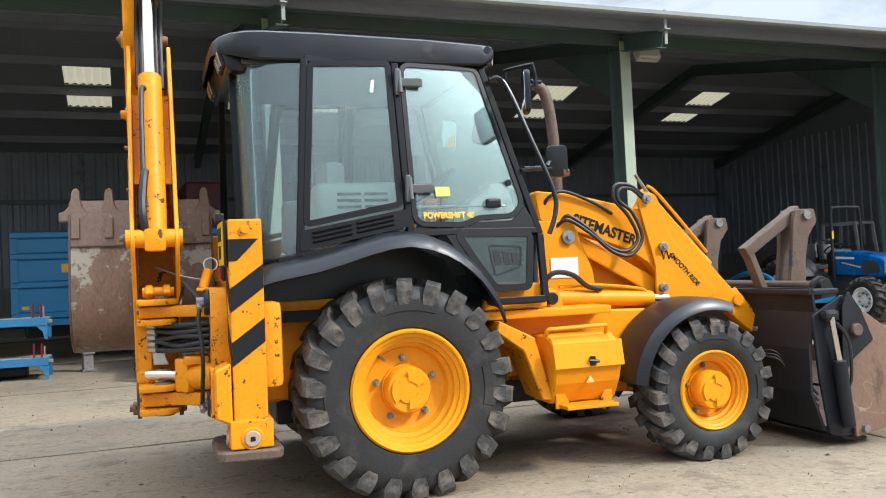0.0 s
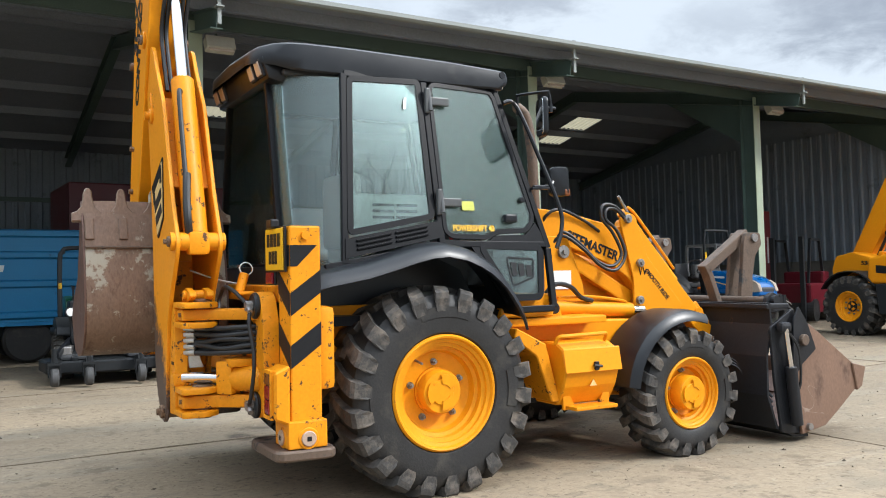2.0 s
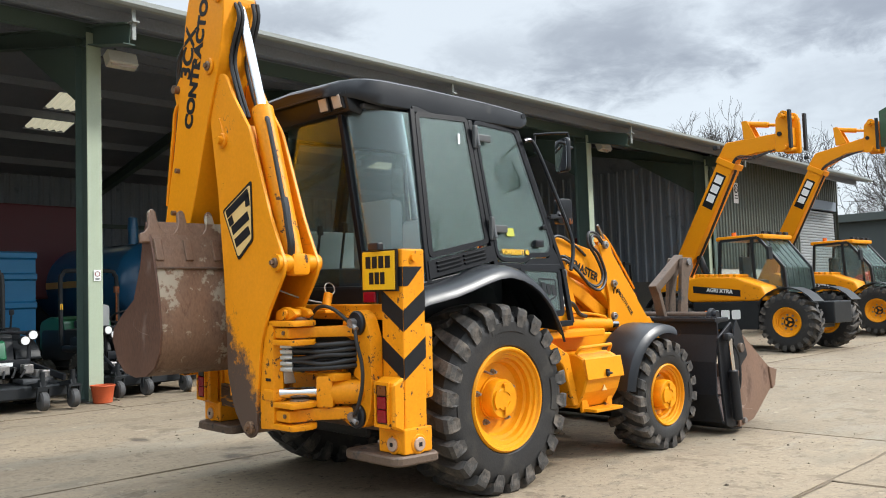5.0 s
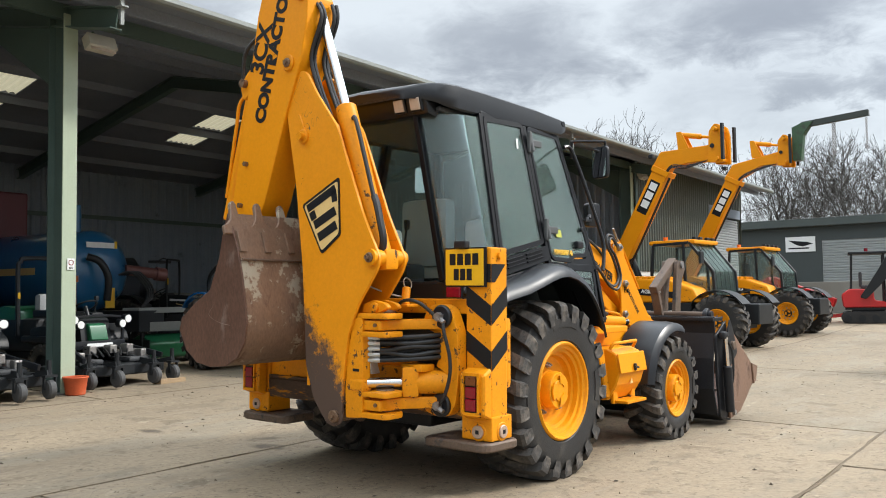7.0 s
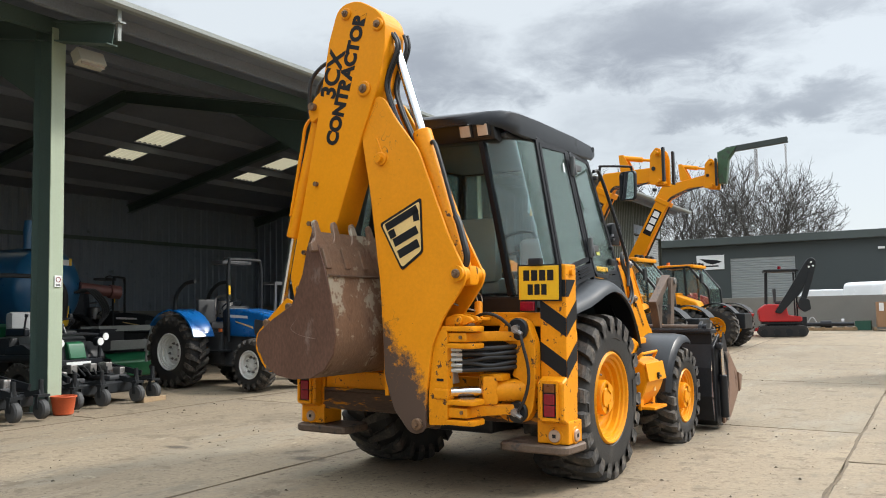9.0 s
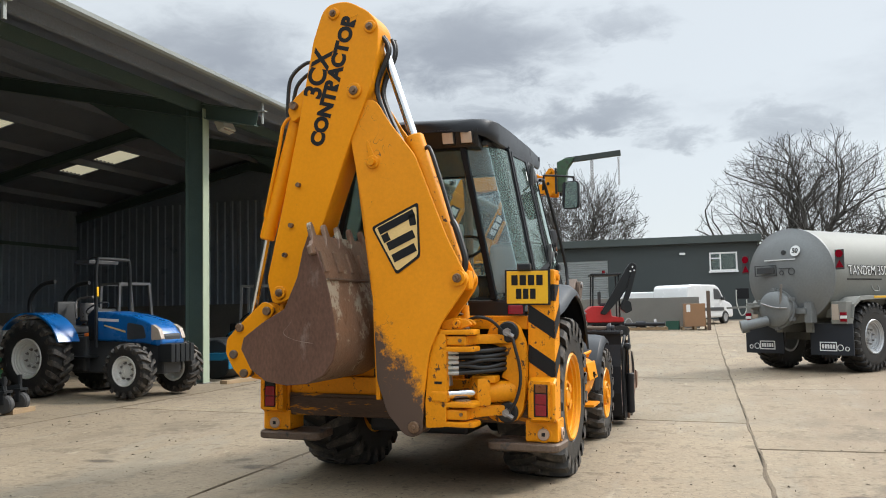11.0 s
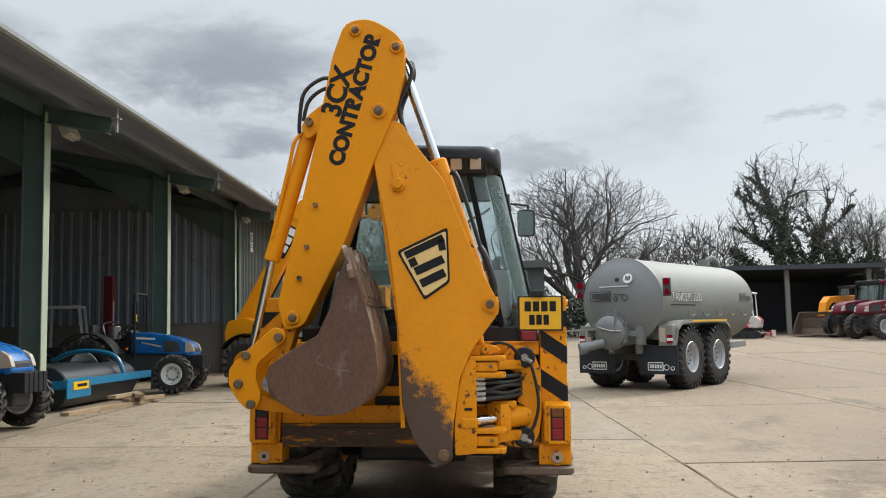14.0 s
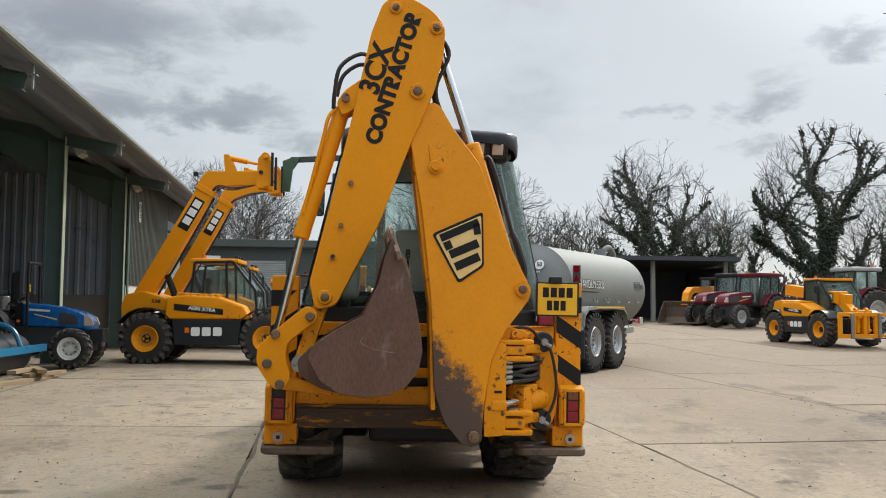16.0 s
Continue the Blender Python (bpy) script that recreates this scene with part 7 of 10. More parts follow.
part("hose", join(pipe([(-1.50, 0.47, 3.22), (-1.50, 0.58, 3.26), (-1.50, 0.72, 3.16), (-1.49, 0.755, 2.98), (-1.48, 0.76, 2.86)], 0.015, 8), pipe([(-1.44, 0.47, 3.17), (-1.44, 0.58, 3.20), (-1.44, 0.70, 3.11), (-1.44, 0.74, 2.96)], 0.015, 8)), M_HOSE, dip, smooth=True)
R_UP = Vector((0, -0.29, 1.0)).normalized()         # writing runs up the dipper
R_T = Vector((0, 1.0, 0.29)).normalized()           # top of the letters faces +y
lettering("lettering", "3CX", 0.20, M_DECAL, facing((-1.5575, 0.462, 3.143), R_UP, R_T), dip, 0.96, "black lettering", 0.0, bold=0.032)
lettering("lettering", "CONTRACTOR", 0.148, M_DECAL, facing((-1.5575, 0.338, 3.085), R_UP, R_T), dip, 0.97, "black lettering", 0.0, bold=0.055)
# tipping links
LEV = rounded([(0.82, 1.42), (0.90, 1.46), (1.09, 1.30), (1.22, 1.17), (1.225, 1.06), (1.16, 0.95), (1.09, 0.88), (1.02, 0.89), (0.99, 0.98), (1.03, 1.10), (1.02, 1.20), (0.90, 1.30), (0.83, 1.35)], 0.03)
lev = part("tipping_lever", join(prism(LEV, "x", -1.575, -1.555, 0.004), prism(LEV, "x", -1.305, -1.285, 0.004)), M_YEL, dip, "yellow bucket tipping lever")
for y, z, mm in ((1.15, 1.06, M_FORK), (1.06, 0.92, M_FORK), (0.87, 1.385, M_PIN), (1.10, 1.26, M_PIN)):
    part("pivot_pin", rod((-1.60, y, z), (-1.26, y, z), 0.032, seg=14, bev=0.005), mm, lev)
part("tipping_link", join(beam((-1.43, 1.06, 0.92), (-1.43, 0.70, 0.88), 0.12, 0.09, 0.02), beam((-1.43, 0.80, 1.47), (-1.43, 0.93, 1.06), 0.16, 0.10, 0.02)), M_YELW, lev)
part("link_head", join(rod((-1.56, 0.93, 1.06), (-1.30, 0.93, 1.06), 0.06, seg=14), box((-1.43, 0.84, 1.10), (0.16, 0.16, 0.09), 0.02)), M_STEEL, lev)
# digging bucket
BK = [(0.335, 1.92), (0.27, 1.80), (0.225, 1.68), (0.175, 1.50), (0.14, 1.33), (0.12, 1.18), (0.145, 1.05), (0.22, 0.95), (0.34, 0.89), (0.50, 0.875), (0.66, 0.90), (0.78, 0.98), (0.86, 1.12)]
bk = part("digging_bucket", thick(sheet([[(x, y, z) for x in (-1.93, -1.48, -1.03)] for y, z in BK]), 0.016), M_STAIN, bh, "rusty brown digging bucket with old concrete on it", smooth=True)
SIDE = BK + [(0.84, 1.20), (0.70, 1.30), (0.52, 1.40), (0.42, 1.62), (0.38, 1.80)]
part("bucket_side", prism(SIDE, "x", -1.945, -1.93, 0.003), M_RUSTY, bk)
part("bucket_side", prism(SIDE, "x", -1.03, -1.015, 0.003), M_RUSTY, bk)
part("bucket_lip", thick(sheet([[(x, y, z) for x in (-1.94, -1.02)] for y, z in ((0.315, 1.855), (0.28, 1.76), (0.235, 1.665), (0.21, 1.60))]), 0.028), M_STAIN, bk)
part("weld_seam", pipe([(-1.93, 0.19, 1.605), (-1.5, 0.19, 1.602), (-1.03, 0.19, 1.606)], 0.009, 6), M_FORK, bk)
TOOTH = [(-0.105, -0.06), (-0.105, 0.0), (-0.07, 0.014), (-0.044, 0.045), (-0.031, 0.09), (-0.027, 0.145), (-0.014, 0.175), (0.010, 0.18), (0.026, 0.16), (0.031, 0.10), (0.042, 0.045), (0.07, 0.014), (0.105, 0.0), (0.105, -0.06)]
for x in (-1.90, -1.69, -1.48, -1.27, -1.06):
    tm = facing((x, 0.305, 1.83), (1, 0, 0), (0, 0.30, 1.0))
    part("tooth_shank", beam((x, 0.262, 1.80), (x, 0.212, 1.655), 0.055, 0.02, 0.006, up=(0, 1, 0)), M_STAIN, bk)
    part("tooth", moved(prism(TOOTH, "z", -0.016, 0.018, 0.006), tm), M_STAIN, bk)
for x in (-1.56, -1.30):
    part("bucket_ear", prism(rounded([(0.70, 1.28), (0.86, 1.18), (0.95, 1.08), (0.93, 0.98), (0.80, 0.90), (0.66, 0.86), (0.66, 1.0)], 0.03), "x", x - 0.015, x + 0.015, 0.004), M_RUSTY, bk)

# ---- slurry tanker ----
M_GALV = mat("galvanised_steel", (0.205, 0.208, 0.19), 0.68, 0.1, 0.12, 1.2, 30, 0.03, (0.25, 0.25, 0.225), 0.6, 0.2, 1.5)
M_GALVD = mat("dull_galvanised_end", (0.185, 0.195, 0.195), 0.55, 0.2, 0.12, 1.5, 30, 0.03, (0.14, 0.145, 0.14), 0.6, 0.2, 2.0)
M_NAVY = mat("navy_rubber_flap", (0.012, 0.016, 0.024), 0.6, 0, 0.2, 4, 40)
M_SILV = mat("silver_rim_paint", (0.42, 0.43, 0.44), 0.35, 0.4, 0.1, 6, 60)
TKA = -38.3
tk = thing("slurry_tanker", on_ground(14.45, 0.20 + 0.73, TKA), "galvanised grey slurry tanker trailer on four large wheels", "tanker")
# local: x forward (away), y left; near wheels at y=-0.95
TR = 0.95
tank = part("tank", lathe([(TR * 0.985, -1.75), (TR, -1.70), (TR, -1.2), (TR, 1.0), (TR, 3.7)], 64, Matrix.Translation((0, 0, 1.95)) @ Matrix.Rotation(radians(90), 4, "Y")), M_GALV, tk, "pale galvanised barrel", smooth=True)
part("tank_end", lathe([(0, -2.02), (0.3, -2.0), (0.6, -1.93), (0.8, -1.84), (TR * 0.985, -1.75), (TR * 1.02, -1.74), (TR * 1.02, -1.69), (TR, -1.69)], 56, Matrix.Translation((0, 0, 1.95)) @ Matrix.Rotation(radians(90), 4, "Y")), M_GALVD, tank, "dull grey dished end", smooth=True)
part("tank_end", lathe([(TR, 3.7), (0.8, 3.8), (0.5, 3.9), (0, 3.95)], 48, Matrix.Translation((0, 0, 1.95)) @ Matrix.Rotation(radians(90), 4, "Y")), M_GALV, tank, smooth=True)
for x in (-0.75, 0.76):
    for s in (-1, 1):
        wheel(tk, (x, s * 0.93, 0.70), 0.70, 0.46, 0.34, 26, 0.03, M_SILV, s, dish=0.12, hub=(0.05, 0), hub_r=0.10, bolts=8, lug_w=0.06, bolt_r=0.15, seg=44, tread=M_RUBBER)
for s in (-1, 1):
    rows = [[(x, s * y, z) for y in (0.62, 1.17)] for x, z in ((-1.55, 1.10), (-1.48, 1.36), (-1.25, 1.50), (-0.6, 1.52), (0.6, 1.52), (1.2, 1.50), (1.45, 1.36), (1.55, 1.05))]
    mg = part("mudguard", thick(sheet(rows), 0.02), M_GALV, tk, smooth=True)
    part("mudguard_edge", thick(sheet([[(x, s * 1.17, z), (x, s * 1.18, z - 0.07)] for x, z in ((-1.55, 1.10), (-1.48, 1.36), (-1.25, 1.50), (-0.6, 1.52), (0.6, 1.52), (1.2, 1.50), (1.45, 1.36), (1.55, 1.05))]), 0.012), M_GALV, mg)
    part("reflective_strip", span(-0.75, 1.25, s * 1.175, s * 1.183, 1.47, 1.51), M_PLATE, mg)
    fl = part("mud_flap", span(-1.62, -1.59, s * 0.30, s * 1.20, 0.36, 0.98, 0.005), M_NAVY, tk, "dark rubber mud flap with a pale logo")
    part("flap_logo", join(span(-1.625, -1.621, s * 0.50, s * 0.86, 0.44, 0.46), span(-1.625, -1.621, s * 0.50, s * 0.86, 0.60, 0.62), span(-1.625, -1.621, s * 0.50, s * 0.52, 0.46, 0.60), span(-1.625, -1.621, s * 0.84, s * 0.86, 0.46, 0.60), *[span(-1.625, -1.621, s * (0.545 + 0.058 * k), s * (0.585 + 0.058 * k), 0.49, 0.57) for k in range(5)]), M_WHITE, fl)
    for yy, zz, rr in ((0.93, 0.51, 0.065), (1.07, 0.49, 0.045)):
        part("flap_ring", lathe([(rr - 0.014, -0.002), (rr, -0.002), (rr, 0.002), (rr - 0.014, 0.002)], 20, facing((-1.623, s * yy, zz), (0, -1, 0), (0, 0, 1))), M_WHITE, fl)
    lbx = part("lamp_cluster", span(-1.68, -1.45, s * 0.80, s * 1.12, 0.97, 1.42, 0.02), M_GALV, tk)
    part("red_strip", span(-1.70, -1.685, s * 1.0, s * 1.13, 1.14, 1.20), M_RED, lbx)
    part("white_strip", span(-1.70, -1.685, s * 1.0, s * 1.13, 1.08, 1.135), M_WHITE, lbx)
    part("red_strip", span(-1.70, -1.685, s * 1.0, s * 1.13, 1.02, 1.075), M_RED, lbx)
    part("lens", span(-1.70, -1.68, s * 0.83, s * 0.97, 1.05, 1.36, 0.01), M_LAMP, lbx)
    bl_ = part("warning_board", span(-1.72, -1.70, s * (TR + 0.02), s * (TR + 0.20), 2.03, 2.42, 0.004), M_DKGREY, tk)
    part("red_disc", rod((-1.735, s * (TR + 0.11), 2.34), (-1.72, s * (TR + 0.11), 2.34), 0.075, seg=20), M_RED, bl_)
    part("red_triangle", prism([(s * (TR + 0.03), 2.07), (s * (TR + 0.19), 2.07), (s * (TR + 0.11), 2.22)], "x", -1.73, -1.721), M_RED, bl_)
part("frame", join(span(-1.7, 3.4, -0.40, -0.26, 0.80, 1.0, 0.01), span(-1.7, 3.4, 0.26, 0.40, 0.80, 1.0, 0.01), span(-0.85, -0.65, -0.75, 0.75, 0.62, 0.78), span(0.66, 0.86, -0.75, 0.75, 0.62, 0.78), prism([(3.4, -0.4), (5.4, -0.08), (5.4, 0.08), (3.4, 0.4)], "z", 0.75, 0.92, 0.01)), M_GALV, tk)
part("rear_valve", join(lathe([(0, -0.19), (0.16, -0.185), (0.30, -0.15), (0.355, -0.10), (0.36, -0.04), (0.40, -0.04), (0.40, 0.0), (0.36, 0.0), (0.36, 0.2)], 32, Matrix.Translation((-2.05, 0.12, 1.28)) @ Matrix.Rotation(radians(90), 4, "Y")), rod((-2.2, 0.25, 1.05), (-2.55, 0.55, 0.95), 0.10, seg=18), rod((-2.5, 0.5, 0.96), (-2.6, 0.6, 0.93), 0.13, seg=18)), M_GALVD, tk, smooth=True)
pieces("valve_clamp", [box((-2.06, 0.12 + 0.39 * math.cos(a), 1.28 + 0.39 * math.sin(a)), (0.14, 0.07, 0.07), 0.01) for a in (0.4, 1.5, 2.6, 3.7, 4.7, 5.8)], M_GALVD, tk)
part("valve_lever", join(rod((-2.2, -0.05, 1.35), (-2.22, -0.1, 1.78), 0.025, seg=8), pipe([(-2.25, 0.35, 1.4), (-2.3, 0.05, 1.32), (-2.22, -0.2, 1.30)], 0.018, 6)), M_STEEL, tk)
part("spout_tray", join(beam((-2.1, 0.5, 1.35), (-2.5, 1.0, 1.32), 0.30, 0.04), beam((-1.9, 0.4, 1.3), (-2.2, 0.6, 1.33), 0.10, 0.10)), M_GALV, tk)
part("bracket", join(span(-2.0, -1.7, -0.45, 0.75, 1.18, 1.30, 0.01), span(-1.95, -1.75, -0.55, -0.40, 1.0, 1.4, 0.01)), M_GALVD, tk)
part("filler_neck", join(rod((3.1, 0.1, 2.7), (3.1, 0.1, 3.1), 0.14, seg=16), pipe([(3.2, 0.1, 3.0), (3.4, 0.0, 3.15), (3.65, -0.05, 3.0), (3.7, -0.05, 2.85)], 0.08, 10)), M_GALVD, tk, smooth=True)
part("beacon", join(rod((-1.55, 0.2, 2.74), (-1.55, 0.2, 2.80), 0.07, seg=14), rod((-1.55, 0.2, 2.80), (-1.55, 0.2, 2.92), 0.06, 0.045, seg=14)), M_AMBER, tk, smooth=True)
for x in (-0.3, 0.5, 1.3, 2.1, 2.9):
    part("hook", pipe([(x - 0.12, -TR - 0.005, 1.72), (x - 0.10, -TR - 0.04, 1.62), (x + 0.10, -TR - 0.04, 1.62), (x + 0.12, -TR - 0.005, 1.72)], 0.012, 6), M_GALV, tk)
part("end_eye", rod((-1.9, -0.02, 2.42), (-1.98, -0.02, 2.42), 0.05, seg=16), M_DKGREY, tk)
part("speed_disc", lathe([(0, 0), (0.11, 0), (0.11, 0.006), (0, 0.006)], 32, facing((-1.965, -0.28, 2.44), (0, -1, 0), (0.25, 0, 1))), M_WHITE, tk, "white round speed disc")
lettering("digits", "50", 0.13, M_DECAL, facing((-1.978, -0.28, 2.44), (0, -1, 0), (0.25, 0, 1)), tk)
part("end_logo", join(*[span(-2.035, -2.02, a, b, c, d) for a, b, c, d in ((0.12, 0.62, 1.96, 1.975), (0.12, 0.62, 2.16, 2.175), (0.605, 0.62, 1.96, 2.175), (0.12, 0.135, 1.96, 2.175), (0.17, 0.57, 2.01, 2.13))]), M_DKGREY, tk, "dark outlined company emblem")
part("end_logo", join(lathe([(0.06, -0.004), (0.075, -0.004), (0.075, 0.004), (0.06, 0.004)], 20, facing((-2.03, -0.22, 2.03), (0, -1, 0), (0, 0, 1))), lathe([(0.035, -0.004), (0.05, -0.004), (0.05, 0.004), (0.035, 0.004)], 20, facing((-2.03, 0.0, 2.01), (0, -1, 0), (0, 0, 1))), span(-2.035, -2.025, -0.22, 0.06, 2.09, 2.105)), M_DKGREY, tk)
part("web_line", span(-2.015, -2.0, -0.30, 0.40, 2.265, 2.285), M_WHITE, tk)
def on_barrel(x, z):
    a = math.asin((z - 1.95) / TR)
    return facing((x, -(TR + 0.006) * math.cos(a), z), (1, 0, 0), (0, math.sin(a), math.cos(a)))
lettering("lettering", "TANDEM 3500", 0.27, M_DECAL, on_barrel(-0.45, 2.02), tk, 0.92, "white lettering with a dark outline", bold=0.045)
lettering("letter_face", "TANDEM 3500", 0.27, M_WHITE, on_barrel(-0.45, 2.02) @ pose(0, 0, 0.004), tk, 0.92, bold=-0.008)
part("underline", moved(span(-0.85, 0.45, -0.012, 0.012, -0.002, 0.002), on_barrel(-0.45, 1.85)), M_DECAL, tk)
part("side_logo", moved(join(span(-0.35, 0.15, 0.10, 0.115, -0.002, 0.002), span(-0.35, 0.15, -0.1, -0.085, -0.002, 0.002), span(-0.35, -0.335, -0.1, 0.115, -0.002, 0.002), span(0.135, 0.15, -0.1, 0.115, -0.002, 0.002), span(-0.3, 0.1, -0.05, 0.07, -0.002, 0.002), span(0.2, 0.42, -0.06, 0.05, -0.002, 0.002)), on_barrel(3.1, 2.05)), M_DKGREY, tk)

# ---- telehandlers ----
M_CHAR = mat("charcoal_paint", (0.018, 0.020, 0.022), 0.45, 0, 0.15, 3, 50, spec=0.25)
M_JIB = mat("green_jib_paint", (0.035, 0.085, 0.04), 0.5, 0, 0.2, 3, 40, 0.05, (0.05, 0.05, 0.045), 0.55, 0.15, 3)
M_JIBD = mat("dark_jib_steel", (0.04, 0.05, 0.045), 0.5, 0.2, 0.2, 3, 40)


def telehandler(x, y, turn, boom_pts, label, jib=False, forks=False, near=True):
    t = thing("telehandler", on_ground(x, y, turn), label, "telehandler", "yellow telehandlers")
    for wx in (-1.37, 1.37):
        for s in (-1, 1):
            wheel(t, (wx, s * 0.92, 0.60), 0.62, 0.44, 0.30, 20, 0.045, M_ORG, s, dish=0.12, hub=(0.06, 0), hub_r=0.10, bolts=8, lug_w=0.085, bolt_r=0.15, seg=40, detail=near, hub_paint=M_CHAR)
    part("chassis", join(span(-2.0, 2.05, -0.42, 0.42, 0.55, 1.0, 0.03), prism([(-0.72, 0.45), (0.75, 0.45), (0.80, 1.05), (-0.78, 1.05)], "y", -1.10, 1.10, 0.02)), M_CHAR, t, "charcoal chassis side")
    for i, xx in enumerate((-0.24, 0.01, 0.26)):
        part("logo_block", prism(rounded([(xx - 0.10, 0.67), (xx + 0.10, 0.67), (xx + 0.10, 0.87), (xx - 0.10, 0.87)], 0.04), "y", -1.112, -1.104), M_WHITE, t)
    part("logo_block", span(-0.48, -0.38, -1.112, -1.104, 0.74, 0.86), M_AMBER, t)
    eng = part("engine_cover", prism([(-0.95, 1.05), (-0.92, 1.55), (-0.55, 1.62), (0.25, 1.58), (0.85, 1.36), (1.0, 1.05)], "y", -1.10, -0.42, 0.06, 3), M_YEL, t, "yellow engine cover with louvres", smooth=True)
    for k in range(7):
        part("louvre", box((-0.66 + 0.15 * k, -0.80, 1.615 - 0.006 * k), (0.075, 0.56, 0.11), 0.02, m=Matrix.Rotation(radians(12), 4, "Y")), M_YEL, eng)
    part("badge", prism([(-0.74, 1.26), (0.38, 1.15), (0.38, 1.29), (-0.74, 1.41)], "y", -1.108, -1.102), M_DECAL, eng, "black model strip")
    lettering("lettering", "AGRI XTRA", 0.12, M_WHITE, facing((-0.10, -1.111, 1.285), (1, 0, -0.1), (0.1, 0, 1)), eng, 1.0)
    part("mesh_panel", prism([(0.42, 1.08), (0.80, 1.08), (0.80, 1.33), (0.42, 1.40)], "y", -1.106, -1.102), M_YELW, eng)
    # cab
    c = part("cab_floor", span(-0.55, 1.05, -0.35, 0.95, 1.06, 1.12), M_CHAR, t)
    pieces("cab_bar", [beam(a, b, 0.07, 0.06, 0.01) for yy in (-0.35, 0.95) for a, b in (((-0.55, yy, 1.1), (-0.45, yy, 2.40)), ((-0.45, yy, 2.40), (0.45, yy, 2.43)), ((0.45, yy, 2.43), (1.0, yy, 1.75)), ((1.0, yy, 1.75), (1.05, yy, 1.1)), ((0.30, yy, 2.42), (0.35, yy, 1.1)), ((-0.55, yy, 1.12), (1.05, yy, 1.12)))], M_CHAR, c)
    part("cab_roof", box((0.02, 0.30, 2.45), (1.15, 1.36, 0.10), 0.04), M_YEL, c, smooth=True)
    for yy in (-0.35, 0.95):
        part("pane", prism([(-0.53, 1.15), (-0.44, 2.38), (0.44, 2.40), (0.98, 1.74), (1.03, 1.15)], "y", yy - 0.003, yy + 0.003), M_GLASS2, c)
    part("windscreen", thick(sheet([[(1.05, -0.32, 1.2), (1.05, 0.92, 1.2)], [(1.0, -0.32, 1.75), (1.0, 0.92, 1.75)], [(0.47, -0.32, 2.42), (0.47, 0.92, 2.42)]]), 0.005), M_GLASS2, c)
    part("windscreen_guard", join(*[pipe([(1.07, yy, 1.25), (1.02, yy, 1.78), (0.50, yy, 2.46)], 0.006, 5, curved=False) for yy in (-0.25, 0.0, 0.25, 0.5, 0.75)]), M_CHAR, c)
    part("seat", join(box((0.0, 0.3, 1.45), (0.45, 0.45, 0.12), 0.04), box((-0.22, 0.3, 1.75), (0.12, 0.42, 0.6), 0.04)), M_DKGREY, c, smooth=True)
    part("beacon", rod((-0.3, 0.0, 2.50), (-0.3, 0.0, 2.60), 0.055, seg=12), M_AMBER, c, smooth=True)
    pieces("work_lamp", [box((0.52, yy, 2.52), (0.08, 0.14, 0.1), 0.015) for yy in (-0.2, 0.1, 0.5, 0.8)], M_CHAR, c)
    part("mirror", join(box((0.95, -0.85, 2.05), (0.06, 0.18, 0.28), 0.02), pipe([(0.75, -0.38, 2.25), (0.85, -0.7, 2.3), (0.95, -0.85, 2.2)], 0.014, 6)), M_CHAR, c)
    for s in (-1, 1):
        for wx in (-1.37, 1.37):
            rows = [[(wx + 0.72 * math.cos(a), s * yy, 0.60 + 0.72 * math.sin(a)) for yy in (0.66, 1.14)] for a in steps(radians(35), radians(150), radians(14))]
            part("mudguard", thick(sheet(rows), 0.02), M_CHAR, t, smooth=True)
    part("rear_body", prism(rounded([(-1.98, 0.80), (-2.05, 1.35), (-1.95, 1.62), (-1.55, 1.70), (-0.95, 1.50), (-0.90, 1.15), (-1.20, 1.28), (-1.55, 1.26), (-1.80, 1.10)], 0.05), "y", -0.70, 0.70, 0.03), M_YEL, t)
    part("ballast", span(-2.08, -1.72, -0.55, 0.55, 0.55, 0.85, 0.03), M_CHAR, t)
    lettering("lettering", "538", 0.11, M_DECAL, facing((-1.25, -0.706, 1.46), (1, 0, -0.05), (0.05, 0, 1)), t, 1.3)
    part("front_frame", span(1.3, 1.72, -0.36, 0.36, 0.45, 0.82, 0.04), M_CHAR, t)
    # boom
    (ax, az), (bx_, bz), (hx, hz) = boom_pts
    yb = -0.10
    d = Vector((bx_ - ax, 0, bz - az)).normalized()
    n = Vector((-d.z, 0, d.x))
    bo = part("boom", beam((ax, yb, az), (bx_, yb, bz), 0.34, 0.42, 0.02, up=n), M_YEL, t, "yellow telescopic boom")
    part("inner_boom", beam(Vector((bx_, yb, bz)) - d * 0.1, Vector((bx_, yb, bz)) + d * 0.45, 0.27, 0.33, 0.02, up=n), M_YEL, bo)
    mid = Vector((ax, 0, az)).lerp(Vector((bx_, 0, bz)), 0.80)
    lb_ = part("logo_panel", beam((mid.x - d.x * 0.42, yb - 0.173, mid.z - d.z * 0.42), (mid.x + d.x * 0.42, yb - 0.173, mid.z + d.z * 0.42), 0.006, 0.27, up=n), M_DECAL, bo, "dark panel with white blocks")
    for k in (-1, 0, 1):
        q = mid + d * (0.23 * k + 0.05)
        part("logo_block", join(beam((q.x - d.x * 0.09, yb - 0.178, q.z - d.z * 0.09), (q.x + d.x * 0.09, yb - 0.178, q.z + d.z * 0.09), 0.004, 0.19, up=n)), M_WHITE, lb_)
    part("hose", pipe([(ax + n.x * -0.3, yb - 0.1, az + n.z * -0.3), (ax + n.x * -0.3 + d.x * 1.5, yb - 0.1, az - n.z * 0.3 + d.z * 1.5), (bx_ - n.x * 0.26, yb - 0.1, bz - n.z * 0.26)], 0.03, 6), M_HOSE, bo)
